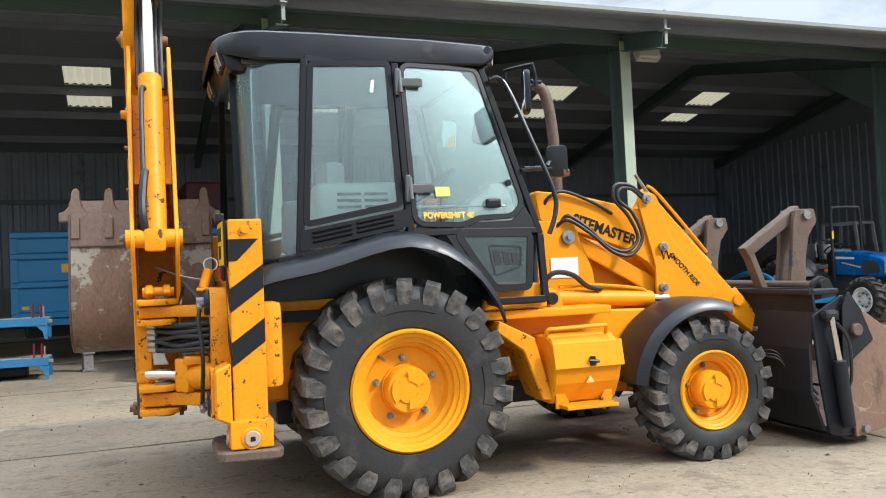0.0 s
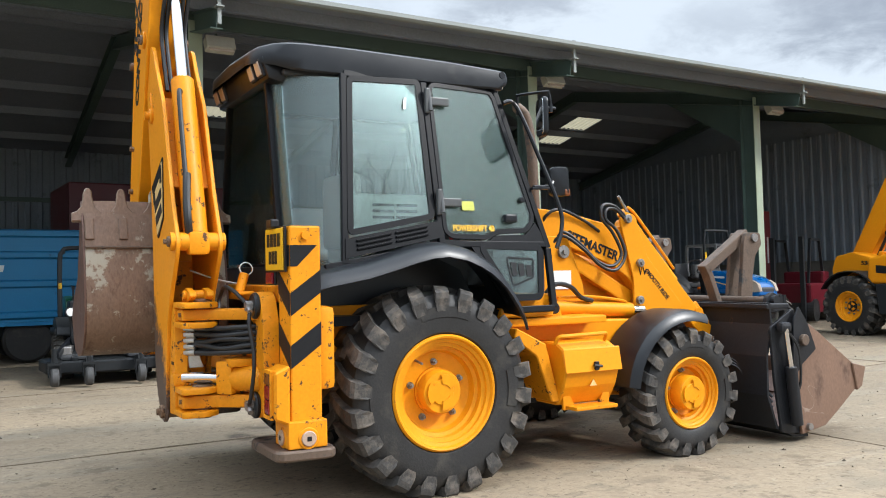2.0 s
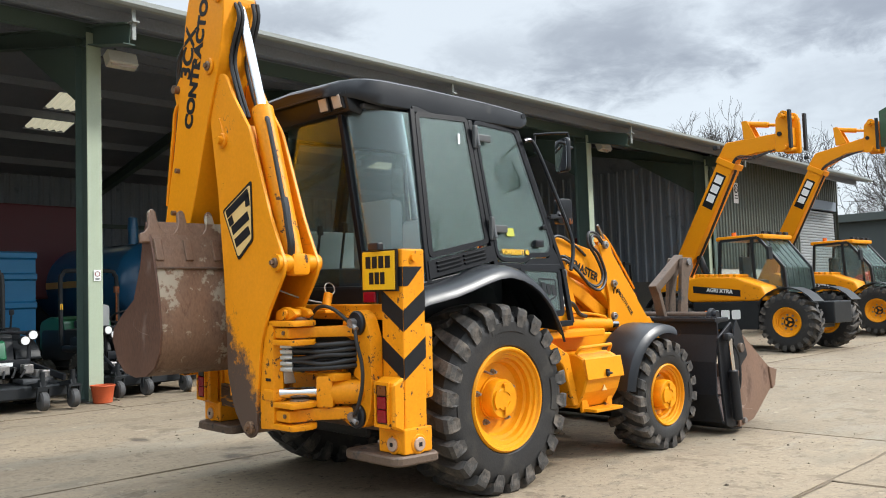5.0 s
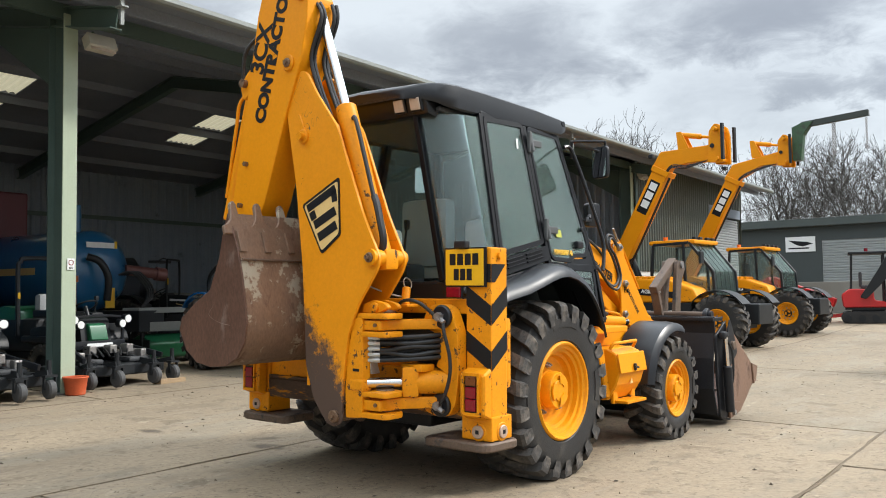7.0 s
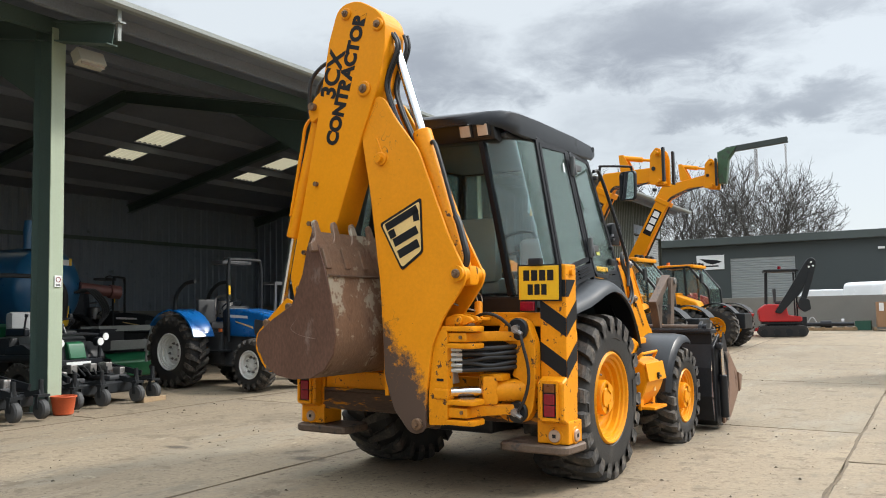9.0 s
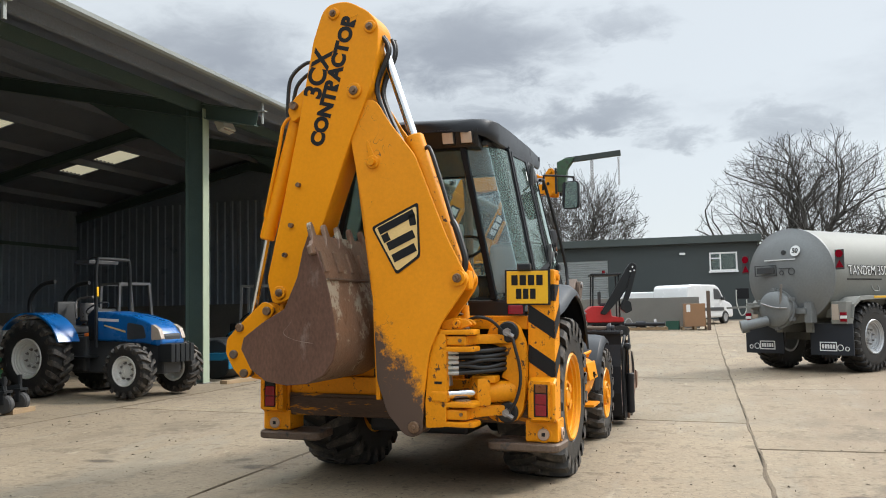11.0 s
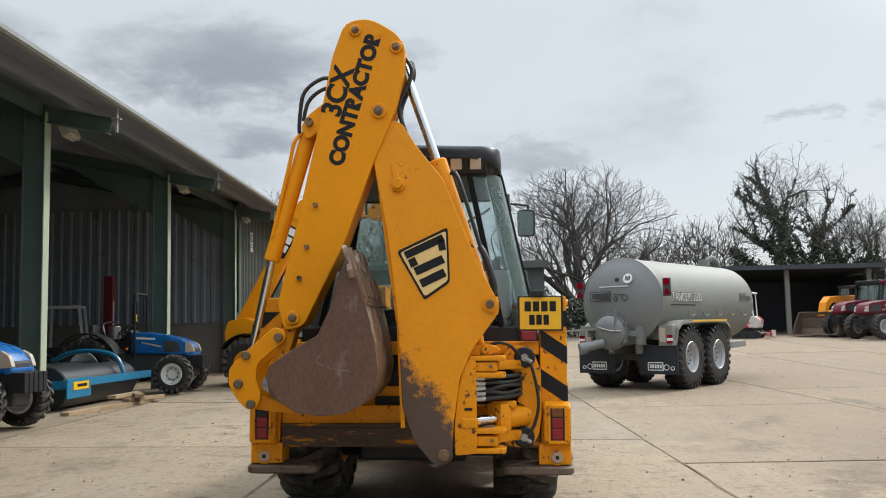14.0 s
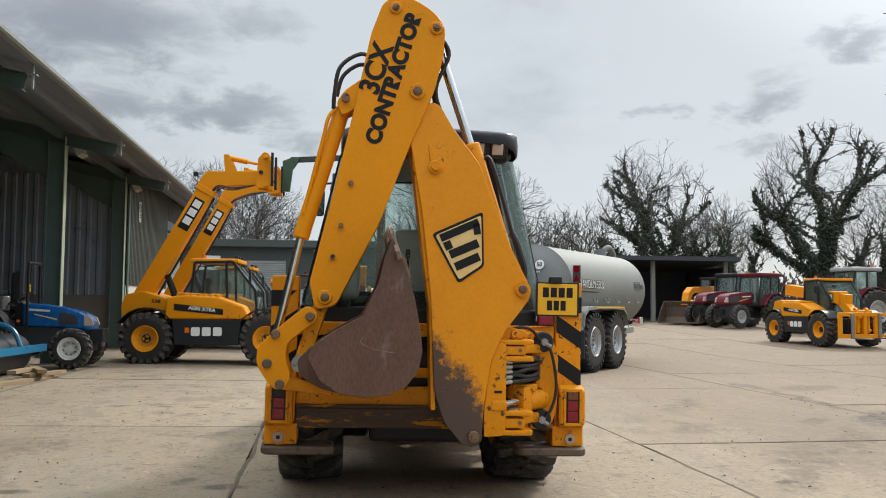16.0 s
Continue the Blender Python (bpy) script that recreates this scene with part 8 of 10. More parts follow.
    part("lift_ram", rod((-0.7, yb, 0.95), Vector((ax, yb, az)).lerp(Vector((bx_, yb, bz)), 0.30) - n * 0.22, 0.08, seg=16), M_CHAR, t, smooth=True)
    e = Vector((bx_, yb, bz)) + d * 0.45
    part("boom_nose", prism(rounded([(bx_ - 0.20, bz + 0.18), (bx_ + 0.02, bz + 0.52), (hx - 0.20, hz - 0.14), (hx - 0.12, hz - 0.42), (hx - 0.35, hz - 0.50), (hx - 0.75, hz - 0.50), (bx_ + 0.30, bz + 0.12)], 0.05) if not forks else rounded([(bx_ - 0.1, bz + 0.22), (hx - 0.35, hz + 0.36), (hx - 0.10, hz + 0.1), (hx - 0.15, hz - 0.15), (bx_ - 0.1, bz - 0.2)], 0.05), "y", yb - 0.14, yb + 0.14, 0.012), M_YEL, bo)
    zc = hz - 0.14 if not forks else hz
    plate = rounded([(hx - 0.24, zc - 0.42), (hx - 0.20, zc + 0.30), (hx - 0.06, zc + 0.46), (hx + 0.06, zc + 0.42), (hx + 0.12, zc + 0.20), (hx + 0.12, zc - 0.46)], 0.05)
    hd = part("carriage", join(prism(plate, "y", yb - 0.25, yb - 0.17, 0.006), prism(plate, "y", yb + 0.17, yb + 0.25, 0.006), span(hx - 0.12, hx + 0.04, yb - 0.17, yb + 0.17, zc - 0.30, zc + 0.10, 0.02), rod((hx - 0.02, yb - 0.42, zc + 0.32), (hx - 0.02, yb + 0.42, zc + 0.32), 0.05), rod((hx, yb - 0.36, zc - 0.36), (hx, yb + 0.36, zc - 0.36), 0.05)), M_YEL, bo, "yellow tool carriage")
    for q in (-0.19, 0.19):
        part("pivot_pin", join(rod((hx - 0.12, yb + q * 1.35, zc - 0.05), (hx - 0.12, yb + q * 1.5, zc - 0.05), 0.05, seg=12), rod((hx - 0.04, yb + q * 1.35, zc + 0.36), (hx - 0.04, yb + q * 1.5, zc + 0.36), 0.04, seg=12)), M_CHAR, hd)
    if not forks:
        part("crowd_link", join(rod((hx - 0.98, yb, hz + 0.20), (hx - 0.48, yb, hz + 0.10), 0.065, seg=14, bev=0.01), rod((hx - 0.50, yb, hz + 0.10), (hx - 0.10, yb, hz + 0.03), 0.035, seg=12)), M_YEL, hd, smooth=True)
        part("link_bracket", join(*[prism(rounded([(hx - 1.05, hz + 0.26), (hx - 0.92, hz + 0.26), (hx - 0.70, hz - 0.22), (hx - 1.00, hz - 0.26)], 0.03), "y", yb + q - 0.015, yb + q + 0.015, 0.004) for q in (-0.12, 0.12)]), M_YEL, hd)
        pieces("fork_frame", [span(hx + 0.13, hx + 0.19, yb + q - 0.05, yb + q + 0.05, zc - 0.40, zc + 0.42, 0.01) for q in (-0.35, 0.35)], M_CHAR, hd)
        part("hose", join(*[pipe([(bx_ + 0.12 + 0.03 * k, yb - 0.16, bz - 0.05), (bx_ + 0.32, yb - 0.18, bz + 0.16 - 0.03 * k), (hx - 0.8, yb - 0.16, hz - 0.56 - 0.03 * k), (hx - 0.3, yb - 0.16, hz - 0.50)], 0.014, 6) for k in range(3)]), M_HOSE, bo)
    part("boom_collar", beam(Vector((bx_, yb, bz)) - d * 0.02, Vector((bx_, yb, bz)) + d * 0.12, 0.40, 0.48, 0.015, up=n), M_YEL, bo)
    part("boom_lamp", box((bx_ - 0.22, yb - 0.12, bz + 0.44), (0.12, 0.12, 0.10), 0.02), M_CHAR, bo)
    if jib:
        jb = part("jib", join(prism([(hx + 0.15, hz - 0.45), (hx + 0.15, hz + 0.50), (hx + 0.40, hz + 0.60), (hx + 0.72, hz + 0.62), (hx + 0.46, hz + 0.25), (hx + 0.38, hz - 0.45)], "y", yb - 0.12, yb + 0.12, 0.01)), M_JIB, hd, "green lifting jib")
        part("jib_arm", beam((hx + 0.4, yb, hz + 0.55), (hx + 2.15, yb, hz + 0.66), 0.14, 0.17, 0.01), M_JIBD, jb)
        for q, ln in ((1.22, 1.0), (1.27, 0.92), (2.08, 0.85)):
            links = [lathe([(0.026 + 0.008 * math.cos(a), 0.008 * math.sin(a)) for a in steps(0, 2 * math.pi, 1.6)], 8, Matrix.Translation((hx + q, yb, hz + 0.50 - 0.05 * i)) @ Matrix.Rotation(radians(90 * (i % 2)), 4, "Z") @ Matrix.Rotation(radians(90), 4, "X") @ Matrix.Scale(1.3, 4, (0, 1, 0))) for i in range(int(ln / 0.05))]
            part("chain", join(*links), M_STEEL, jb)
    if forks:
        part("fork_frame", join(span(hx + 0.10, hx + 0.22, yb - 1.05, yb + 1.05, hz - 0.62, hz - 0.48, 0.01), span(hx + 0.10, hx + 0.22, yb - 1.05, yb + 1.05, hz + 0.14, hz + 0.28, 0.01), *[span(hx + 0.11, hx + 0.21, yb + q - 0.07, yb + q + 0.07, hz - 0.5, hz + 0.20, 0.01) for q in (-0.98, -0.45, 0.0, 0.45, 0.98)]), M_YEL, hd)
        pieces("fork", [join(span(hx + 0.22, hx + 1.25, yb + q - 0.06, yb + q + 0.06, hz - 0.64, hz - 0.59, 0.008), span(hx + 0.22, hx + 0.27, yb + q - 0.06, yb + q + 0.06, hz - 0.62, hz + 0.25, 0.008)) for q in (-0.55, 0.55)], M_STEEL, hd)
    return t


telehandler(15.62, 9.30, -94, ((-1.80, 1.40), (-0.28, 4.12), (1.20, 4.80)), "yellow telehandler with raised boom beside the shed")
telehandler(21.55, 9.40, -93, ((-1.95, 1.55), (-0.35, 4.45), (1.25, 5.35)), "yellow telehandler with a raised boom and green lifting jib", jib=True)
telehandler(24.4, -12.1, -176, ((-1.85, 2.1), (1.3, 1.75), (2.35, 0.95)), "yellow telehandler with lowered pallet fork frame", forks=True, near=False)

# ---- tractors ----
M_BLUE = mat("blue_tractor_paint", (0.005, 0.115, 0.37), 0.28, 0, 0.08, 2, 40, 0, coat=0.5)
M_REDP = mat("red_tractor_paint", (0.115, 0.006, 0.014), 0.42, 0, 0.1, 2, 40, 0, spec=0.3)
M_WRIM = mat("white_rim_paint", (0.66, 0.66, 0.63), 0.4, 0, 0.1, 4, 40, 0.02, (0.35, 0.3, 0.24), 0.62, 0.15, 6)


def tractor(x, y, turn, paint, label, rr=0.62, fr=0.42, base=1.95, cab=False, wide=0.72, group="", rim=None, k=1.0, roof=None, plain=False):
    """A tractor, x forward; with a roll bar, or a glazed cab. k scales its body."""
    t = thing("tractor", on_ground(x, y, turn), label, "tractor", group)
    rim = rim or M_WRIM
    for s in (-1, 1):
        wheel(t, (0, s * wide, rr - 0.01), rr, 0.40 * k, rr * 0.50, 20, 0.045, rim, s, dish=0.13, hub=(0.05, 0), hub_r=0.09, bolts=8, lug_w=0.08, bolt_r=0.14, seg=40)
        wheel(t, (base, s * wide * (0.92 if cab else 0.76), fr - 0.01), fr, 0.28 * k, fr * 0.54, 18, 0.035, rim, s, dish=0.07, hub=(0.06, 0), hub_r=0.10, bolts=8, lug_w=0.06, bolt_r=0.12, seg=36)
        rows = [[((rr + 0.09) * math.cos(a), s * yy, rr + (rr + 0.09) * math.sin(a)) for yy in (wide - 0.24, wide + 0.14, wide + 0.18)] for a in steps(radians(20), radians(140), radians(12))]
        part("mudguard", thick(sheet(rows), 0.03), M_CHAR if plain else paint, t, "rounded rear mudguard", smooth=True)
    hz = rr * 1.55
    bonnet = [(base * 0.42, hz - 0.02), (base * 0.42, hz + 0.40 * k), (base * 0.55, hz + 0.41 * k), (base * 0.80, hz + 0.37 * k), (base + 0.10, hz + 0.31 * k), (base + 0.34, hz + 0.23 * k), (base + 0.46, hz + 0.10 * k), (base + 0.50, hz - 0.10), (base + 0.46, hz - 0.18), (base + 0.1, hz - 0.14)]
    if not cab:
        bonnet = [(base * 0.42, hz - 0.02), (base * 0.42, hz + 0.36), (base * 0.58, hz + 0.355), (base * 0.85, hz + 0.29), (base + 0.06, hz + 0.20), (base + 0.23, hz + 0.11), (base + 0.33, hz - 0.01), (base + 0.36, hz - 0.14), (base + 0.32, hz - 0.20), (base, hz - 0.15)]
    nb, dz = (0.0, 0.0) if cab else (0.13, 0.07)
    bn = part("bonnet", prism(bonnet + [(base * 0.42, hz - 0.10)], "y", -0.27 * k, 0.27 * k, 0.06, 3), paint, t, "glossy sloping bonnet", smooth=True)
    part("side_grille", prism(rounded([(base * 0.82, hz - 0.02 - dz), (base * 0.82, hz + 0.25 * k - dz), (base + 0.14 - nb, hz + 0.20 * k - dz), (base + 0.20 - nb, hz - dz)], 0.05), "y", -0.275 * k, 0.275 * k), M_DKGREY, bn)
    for s in (-1, 1):
        part("headlamp", prism(rounded([(base + 0.30 - nb, hz - 0.03 - dz), (base + 0.30 - nb, hz + 0.22 * k - dz), (base + 0.44 - nb, hz + 0.14 * k - dz), (base + 0.50 - nb, hz - 0.02 - dz)], 0.03), "y", s * 0.20 * k, s * 0.278 * k), M_LAMP, bn)
        part("side_mark", prism([(base * 0.47, hz + 0.21 * k), (base * 0.72, hz + 0.19 * k), (base * 0.72, hz + 0.23 * k), (base * 0.47, hz + 0.26 * k)], "y", s * 0.272 * k, s * 0.277 * k), M_WHITE, bn)
        part("side_mark", prism([(base * 0.55, hz + 0.13 * k), (base * 0.80, hz + 0.02 * k), (base * 0.80, hz + 0.05 * k), (base * 0.55, hz + 0.15 * k)], "y", s * 0.272 * k, s * 0.277 * k), M_CREAM, bn)
    part("engine", join(span(0.2, base + 0.35, -0.20, 0.20, fr * 0.8, hz, 0.04), span(-0.35, 0.6, -0.30, 0.30, rr * 0.6, rr * 1.5, 0.05), beam((base, -wide * 0.8, fr), (base, wide * 0.8, fr), 0.12, 0.12, 0.02), beam((0, -wide * 0.8, rr), (0, wide * 0.8, rr), 0.2, 0.2, 0.03)), M_DKGREY, t)
    part("front_weight", join(*[span(base + 0.42 - nb, base + 0.68 - nb, yy - 0.045, yy + 0.045, fr + 0.10, fr + 0.38, 0.012) for yy in (-0.22, -0.11, 0, 0.11, 0.22)]), M_CHAR, t)
    part("floor", span(0.15, base * 0.45, -0.5, 0.5, rr * 0.95, rr * 1.0), M_CHAR, t)
    part("seat", join(box((0.05, 0, rr + 0.42), (0.42, 0.42, 0.12), 0.04), box((-0.16, 0, rr + 0.66), (0.10, 0.40, 0.45), 0.04)), M_DKGREY, t, smooth=True)
    part("steering_wheel", join(lathe([(0.18 + 0.014 * math.cos(a), 0.014 * math.sin(a)) for a in steps(0, 2 * math.pi, 1.05)], 24, Matrix.Translation((0.55, 0, hz + 0.42)) @ Matrix.Rotation(radians(-30), 4, "Y")), rod((0.55, 0, hz + 0.42), (0.72, 0, hz + 0.1), 0.025)), M_BLK, t, smooth=True)
    if cab:
        z0, z1 = rr * 1.35, rr * 1.35 + 1.5
        c = part("cab_floor", span(-0.62, 1.02, -0.66, 0.66, z0 - 0.06, z0, 0.01), M_CHAR, t)
        pieces("cab_bar", [beam(a, b, 0.07, 0.06) for s in (-0.66, 0.66) for a, b in (((-0.62, s, z0), (-0.55, s, z1)), ((-0.55, s, z1), (0.75, s, z1)), ((0.75, s, z1), (1.02, s, z0)), ((0.05, s, z1), (0.10, s, z0)))], M_CHAR, c)
        part("cab_roof", box((0.08, 0, z1 + 0.1), (1.7, 1.5, 0.2), 0.07), roof or M_CHAR, c, smooth=True)
        for s in (-0.66, 0.66):
            part("pane", prism([(-0.6, z0), (-0.53, z1), (0.74, z1), (1.0, z0)], "y", s - 0.003, s + 0.003), M_GLASS2, c)
        part("windscreen", thick(sheet([[(1.0, -0.63, z0), (1.0, 0.63, z0)], [(0.75, -0.63, z1), (0.75, 0.63, z1)]]), 0.005), M_GLASS2, c)
        part("rear_pane", thick(sheet([[(-0.6, -0.63, z0), (-0.6, 0.63, z0)], [(-0.55, -0.63, z1), (-0.55, 0.63, z1)]]), 0.005), M_GLASS2, c)
        part("beacon", rod((-0.4, 0.5, z1 + 0.2), (-0.4, 0.5, z1 + 0.32), 0.06, seg=12), M_AMBER, c)
        part("exhaust", rod((1.05, 0.45, hz), (1.05, 0.45, z1 - 0.1), 0.045, seg=10), M_STEEL, t)
    else:
        part("roll_bar", pipe([(0.88, -0.36, hz - 0.2), (0.88, -0.37, hz + 0.9), (0.88, -0.34, hz + 1.16), (0.88, -0.28, hz + 1.20), (0.88, 0.28, hz + 1.20), (0.88, 0.34, hz + 1.16), (0.88, 0.37, hz + 0.9), (0.88, 0.36, hz - 0.2)], 0.028, 8, n=3), M_CHAR, t, smooth=True)
        part("amber_marker", box((0.72, -0.40, hz + 0.0), (0.06, 0.05, 0.06), 0.015), M_AMBER, t)
        part("hazard_sticker", span(0.910, 0.922, -0.39, -0.35, hz + 0.6, hz + 0.75), M_PLATE, t)
        if not plain:
            pieces("rear_hoop", (pipe([(-0.5, -0.35, rr + 0.4), (-0.55, -0.36, rr + 0.9), (-0.3, -0.36, rr + 1.15), (0.0, -0.36, rr + 1.2)], 0.035, 8), pipe([(-0.5, 0.35, rr + 0.4), (-0.55, 0.36, rr + 0.9), (-0.3, 0.36, rr + 1.15), (0.0, 0.36, rr + 1.2)], 0.035, 8)), M_CHAR, t, smooth=True)
            part("sun_guard", join(span(0.40, 0.70, -0.34, 0.30, hz + 1.13, hz + 1.19, 0.01), pipe([(0.66, -0.30, hz + 1.19), (0.76, -0.30, hz + 1.23), (0.88, -0.28, hz + 1.20)], 0.014, 6), pipe([(0.66, 0.28, hz + 1.19), (0.76, 0.28, hz + 1.23), (0.88, 0.28, hz + 1.20)], 0.014, 6)), M_DKGREY, t)
            part("step_rail", pipe([(-0.62, -0.62, rr + 0.55), (-0.75, -0.66, rr + 0.5), (-0.9, -0.68, rr + 0.1), (-0.95, -0.68, rr - 0.2)], 0.025, 8), M_SILV, t, smooth=True)
        part("dashboard", prism([(base * 0.34, hz - 0.1), (base * 0.32, hz + 0.30), (base * 0.40, hz + 0.42), (base * 0.43, hz + 0.36), (base * 0.43, hz - 0.1)], "y", -0.24, 0.24, 0.02), M_CHAR, t)
        part("air_filter", join(rod((0.25, 0.1, rr + 0.55), (0.25, 0.1, rr + 0.85), 0.13, seg=16, bev=0.02), pipe([(0.1, 0.0, rr + 0.6), (0.0, 0.1, rr + 0.9), (0.3, 0.15, rr + 0.95)], 0.02, 6)), M_STEEL, t, smooth=True)
    return t


tractor(6.18, 13.76, -96, M_BLUE, "blue compact tractor with white wheels and a roll bar", base=1.74, group="blue tractors")
tractor(13.1, 13.6, -90, M_BLUE, "blue compact tractor with black mudguards behind a field roller", base=1.80, group="blue tractors", plain=True)
tractor(36.6, -16.3, 112, M_REDP, "dark red tractor with a black cab", 0.85, 0.6, 2.6, True, 0.85, "red tractors", M_SILV, 1.3, M_REDP)
tractor(39.3, -16.3, 114, M_REDP, "dark red tractor beside the lean-to", 0.85, 0.6, 2.6, True, 0.85, "red tractors", M_SILV, 1.3)
tractor(31.2, -18.2, 100, M_REDP, "large red tractor with a grey cab roof", 1.04, 0.74, 2.7, True, 0.95, "red tractors", M_SILV, 1.5, M_SILV)
tractor(8.4, 20.2, -60, M_CHAR, "dark tractor standing deep inside the shed", 0.62, 0.42, 1.95, False, 0.72, "", M_SILV)

# ---- mini excavators ----
M_REDX = mat("bright_red_paint", (0.48, 0.012, 0.014), 0.35, 0, 0.1, 3, 40, coat=0.3)


def mini_digger(x, y, turn, paint, upper, label, canopy=True, arm_turn=0):
    d = thing("mini_excavator", on_ground(x, y, turn), label, "mini excavator")
    for s in (-1, 1):
        tr_ = part("track", prism(rounded([(-0.75, 0.0), (0.75, 0.0), (0.85, 0.2), (0.75, 0.38), (-0.75, 0.38), (-0.85, 0.2)], 0.1), "y", s * 0.42, s * 0.68, 0.01), M_RUBBER, d, smooth=True)
        for xx in (-0.62, -0.2, 0.2, 0.62):
            part("roller", rod((xx, s * 0.685, 0.16), (xx, s * 0.70, 0.16), 0.12, seg=16), M_CHAR, tr_)
    part("undercarriage", span(-0.5, 0.5, -0.42, 0.42, 0.2, 0.5, 0.03), M_CHAR, d)
    part("house", prism(rounded([(-0.75, 0.52), (-0.80, 0.95), (-0.55, 1.15), (0.15, 1.12), (0.20, 0.75), (0.65, 0.70), (0.65, 0.52)], 0.08), "y", -0.55, 0.55, 0.03), paint, d, "painted engine house", smooth=True)
    part("house_base", span(-0.7, 0.65, -0.5, 0.5, 0.44, 0.55, 0.01), M_CHAR, d)
    part("seat", join(box((0.0, 0, 1.2), (0.4, 0.42, 0.12), 0.04), box((-0.2, 0, 1.45), (0.1, 0.4, 0.5), 0.04)), M_DKGREY, d)
    c = part("canopy", join(*[rod(a, b, 0.03, seg=8) for a, b in (((-0.5, -0.5, 1.0), (-0.45, -0.5, 2.3)), ((-0.5, 0.5, 1.0), (-0.45, 0.5, 2.3)), ((0.5, -0.5, 0.7), (0.5, -0.5, 2.3)), ((0.5, 0.5, 0.7), (0.5, 0.5, 2.3)))], box((0.02, 0, 2.33), (1.15, 1.15, 0.09), 0.03)), upper, d)
    part("beacon", rod((0, 0, 2.38), (0, 0, 2.5), 0.06, seg=12), M_RED, c)
    part("blade", join(span(-1.35, -1.28, -0.68, 0.68, 0.05, 0.40, 0.01), beam((-1.3, -0.3, 0.2), (-0.4, -0.3, 0.3), 0.08, 0.1), beam((-1.3, 0.3, 0.2), (-0.4, 0.3, 0.3), 0.08, 0.1)), paint, d)
    ac = M_CHAR if paint is M_REDX else paint
    b = part("boom", join(prism(rounded([(-0.25, 0.85), (-0.05, 0.80), (0.55, 1.45), (1.10, 2.35), (1.12, 2.62), (0.98, 2.72), (0.80, 2.58), (0.28, 1.70)], 0.06), "y", -0.72, -0.52, 0.015), rod((1.0, -0.76, 2.58), (1.0, -0.48, 2.58), 0.16, seg=18, bev=0.02)), ac, d, "folded black digging boom")
    part("dipper", prism(rounded([(1.02, 2.60), (1.16, 2.50), (0.95, 1.75), (0.80, 1.30), (0.62, 1.35), (0.78, 1.85)], 0.04), "y", -0.76, -0.60, 0.012), ac, b)
    part("boom_ram", join(rod((0.02, -0.46, 1.05), (0.30, -0.46, 1.62), 0.05, seg=12), rod((0.30, -0.46, 1.62), (0.52, -0.46, 2.0), 0.028, seg=10)), M_STEEL, b, smooth=True)
    part("bucket", prism(rounded([(0.62, 1.38), (0.88, 1.28), (0.92, 0.95), (0.70, 0.85), (0.48, 1.05)], 0.05), "y", -0.90, -0.48, 0.01), ac, b)
    part("pin_disc", join(*[rod((xx, -0.77, zz), (xx, -0.75, zz), 0.035, seg=10) for xx, zz in ((1.0, 2.58), (0.92, 2.42), (1.06, 2.45))]), M_WHITE, b)
    return d


mini_digger(27.6, 7.35, -78, M_REDX, M_CHAR, "red and black mini excavator with a canopy")
# red arm lying beside the excavator
ra_ = part("loader_boom", join(beam((27.0, 10.3, 1.75), (26.8, 8.2, 0.95), 0.22, 0.30, 0.02), beam((27.0, 10.3, 1.75), (27.2, 11.4, 1.2), 0.22, 0.28, 0.02), span(26.9, 27.4, 11.2, 11.6, 0.28, 1.3, 0.02)), M_REDX)
tagged(ra_, "bright red folded attachment boom on the concrete", "digger boom")
mini_digger(39.4, -9.3, 60, mat("white_red_paint", (0.55, 0.50, 0.48), 0.4, 0, 0.2, 2, 40, 0, (0.35, 0.02, 0.03), 0.5, 0.02, 1.2), M_WHITE, "white and red mini excavator by the lean-to")

# ---- van, cardboard box ----
M_MGRN0 = mat("green_crate_plastic", (0.015, 0.075, 0.05), 0.5)
van = thing("van", on_ground(36.4, 4.15, -28), "small white panel van parked by the office", "van")
M_WCAR = mat("white_car_paint", (0.70, 0.71, 0.71), 0.25, 0, 0.04, 2, 30, coat=0.6)
part("body", prism(rounded([(-2.15, 0.30), (-2.2, 1.15), (-2.1, 1.75), (-1.8, 1.84), (0.45, 1.84), (0.8, 1.72), (1.35, 1.12), (2.0, 0.95), (2.15, 0.7), (2.15, 0.30)], 0.12), "y", -0.88, 0.88, 0.09, 3), M_WCAR, van, smooth=True)
for s in (-1, 1):
    part("side_window", prism(rounded([(0.25, 1.15), (0.25, 1.66), (0.68, 1.62), (1.15, 1.15)], 0.06), "y", s * 0.885, s * 0.893), M_DKGREY, van)
    part("side_trim", span(-1.6, 1.2, s * 0.885, s * 0.90, 0.62, 0.78, 0.004), M_DKGREY, van)
    for xx in (-1.35, 1.32):
        w = part("wheel", lathe([(0, 0.02), (0.19, 0.02), (0.2, -0.02), (0.2, -0.15)], 24, Matrix.Translation((xx, s * 0.88, 0.31)) @ Matrix.Rotation(radians(90 if s < 0 else -90), 4, "X")), M_SILV, van)
        part("tyre", lathe([(0.2, 0.03), (0.29, 0.03), (0.315, 0.0), (0.315, -0.17), (0.2, -0.17)], 28, Matrix.Translation((xx, s * 0.88, 0.31)) @ Matrix.Rotation(radians(90 if s < 0 else -90), 4, "X")), M_RUBBER, w, smooth=True)
    part("tail_lamp", span(-2.2, -2.12, s * 0.80, s * 0.89, 0.85, 1.2), M_RED, van)
    part("mirror", box((0.95, s * 0.98, 1.18), (0.1, 0.16, 0.15), 0.03), M_DKGREY, van)
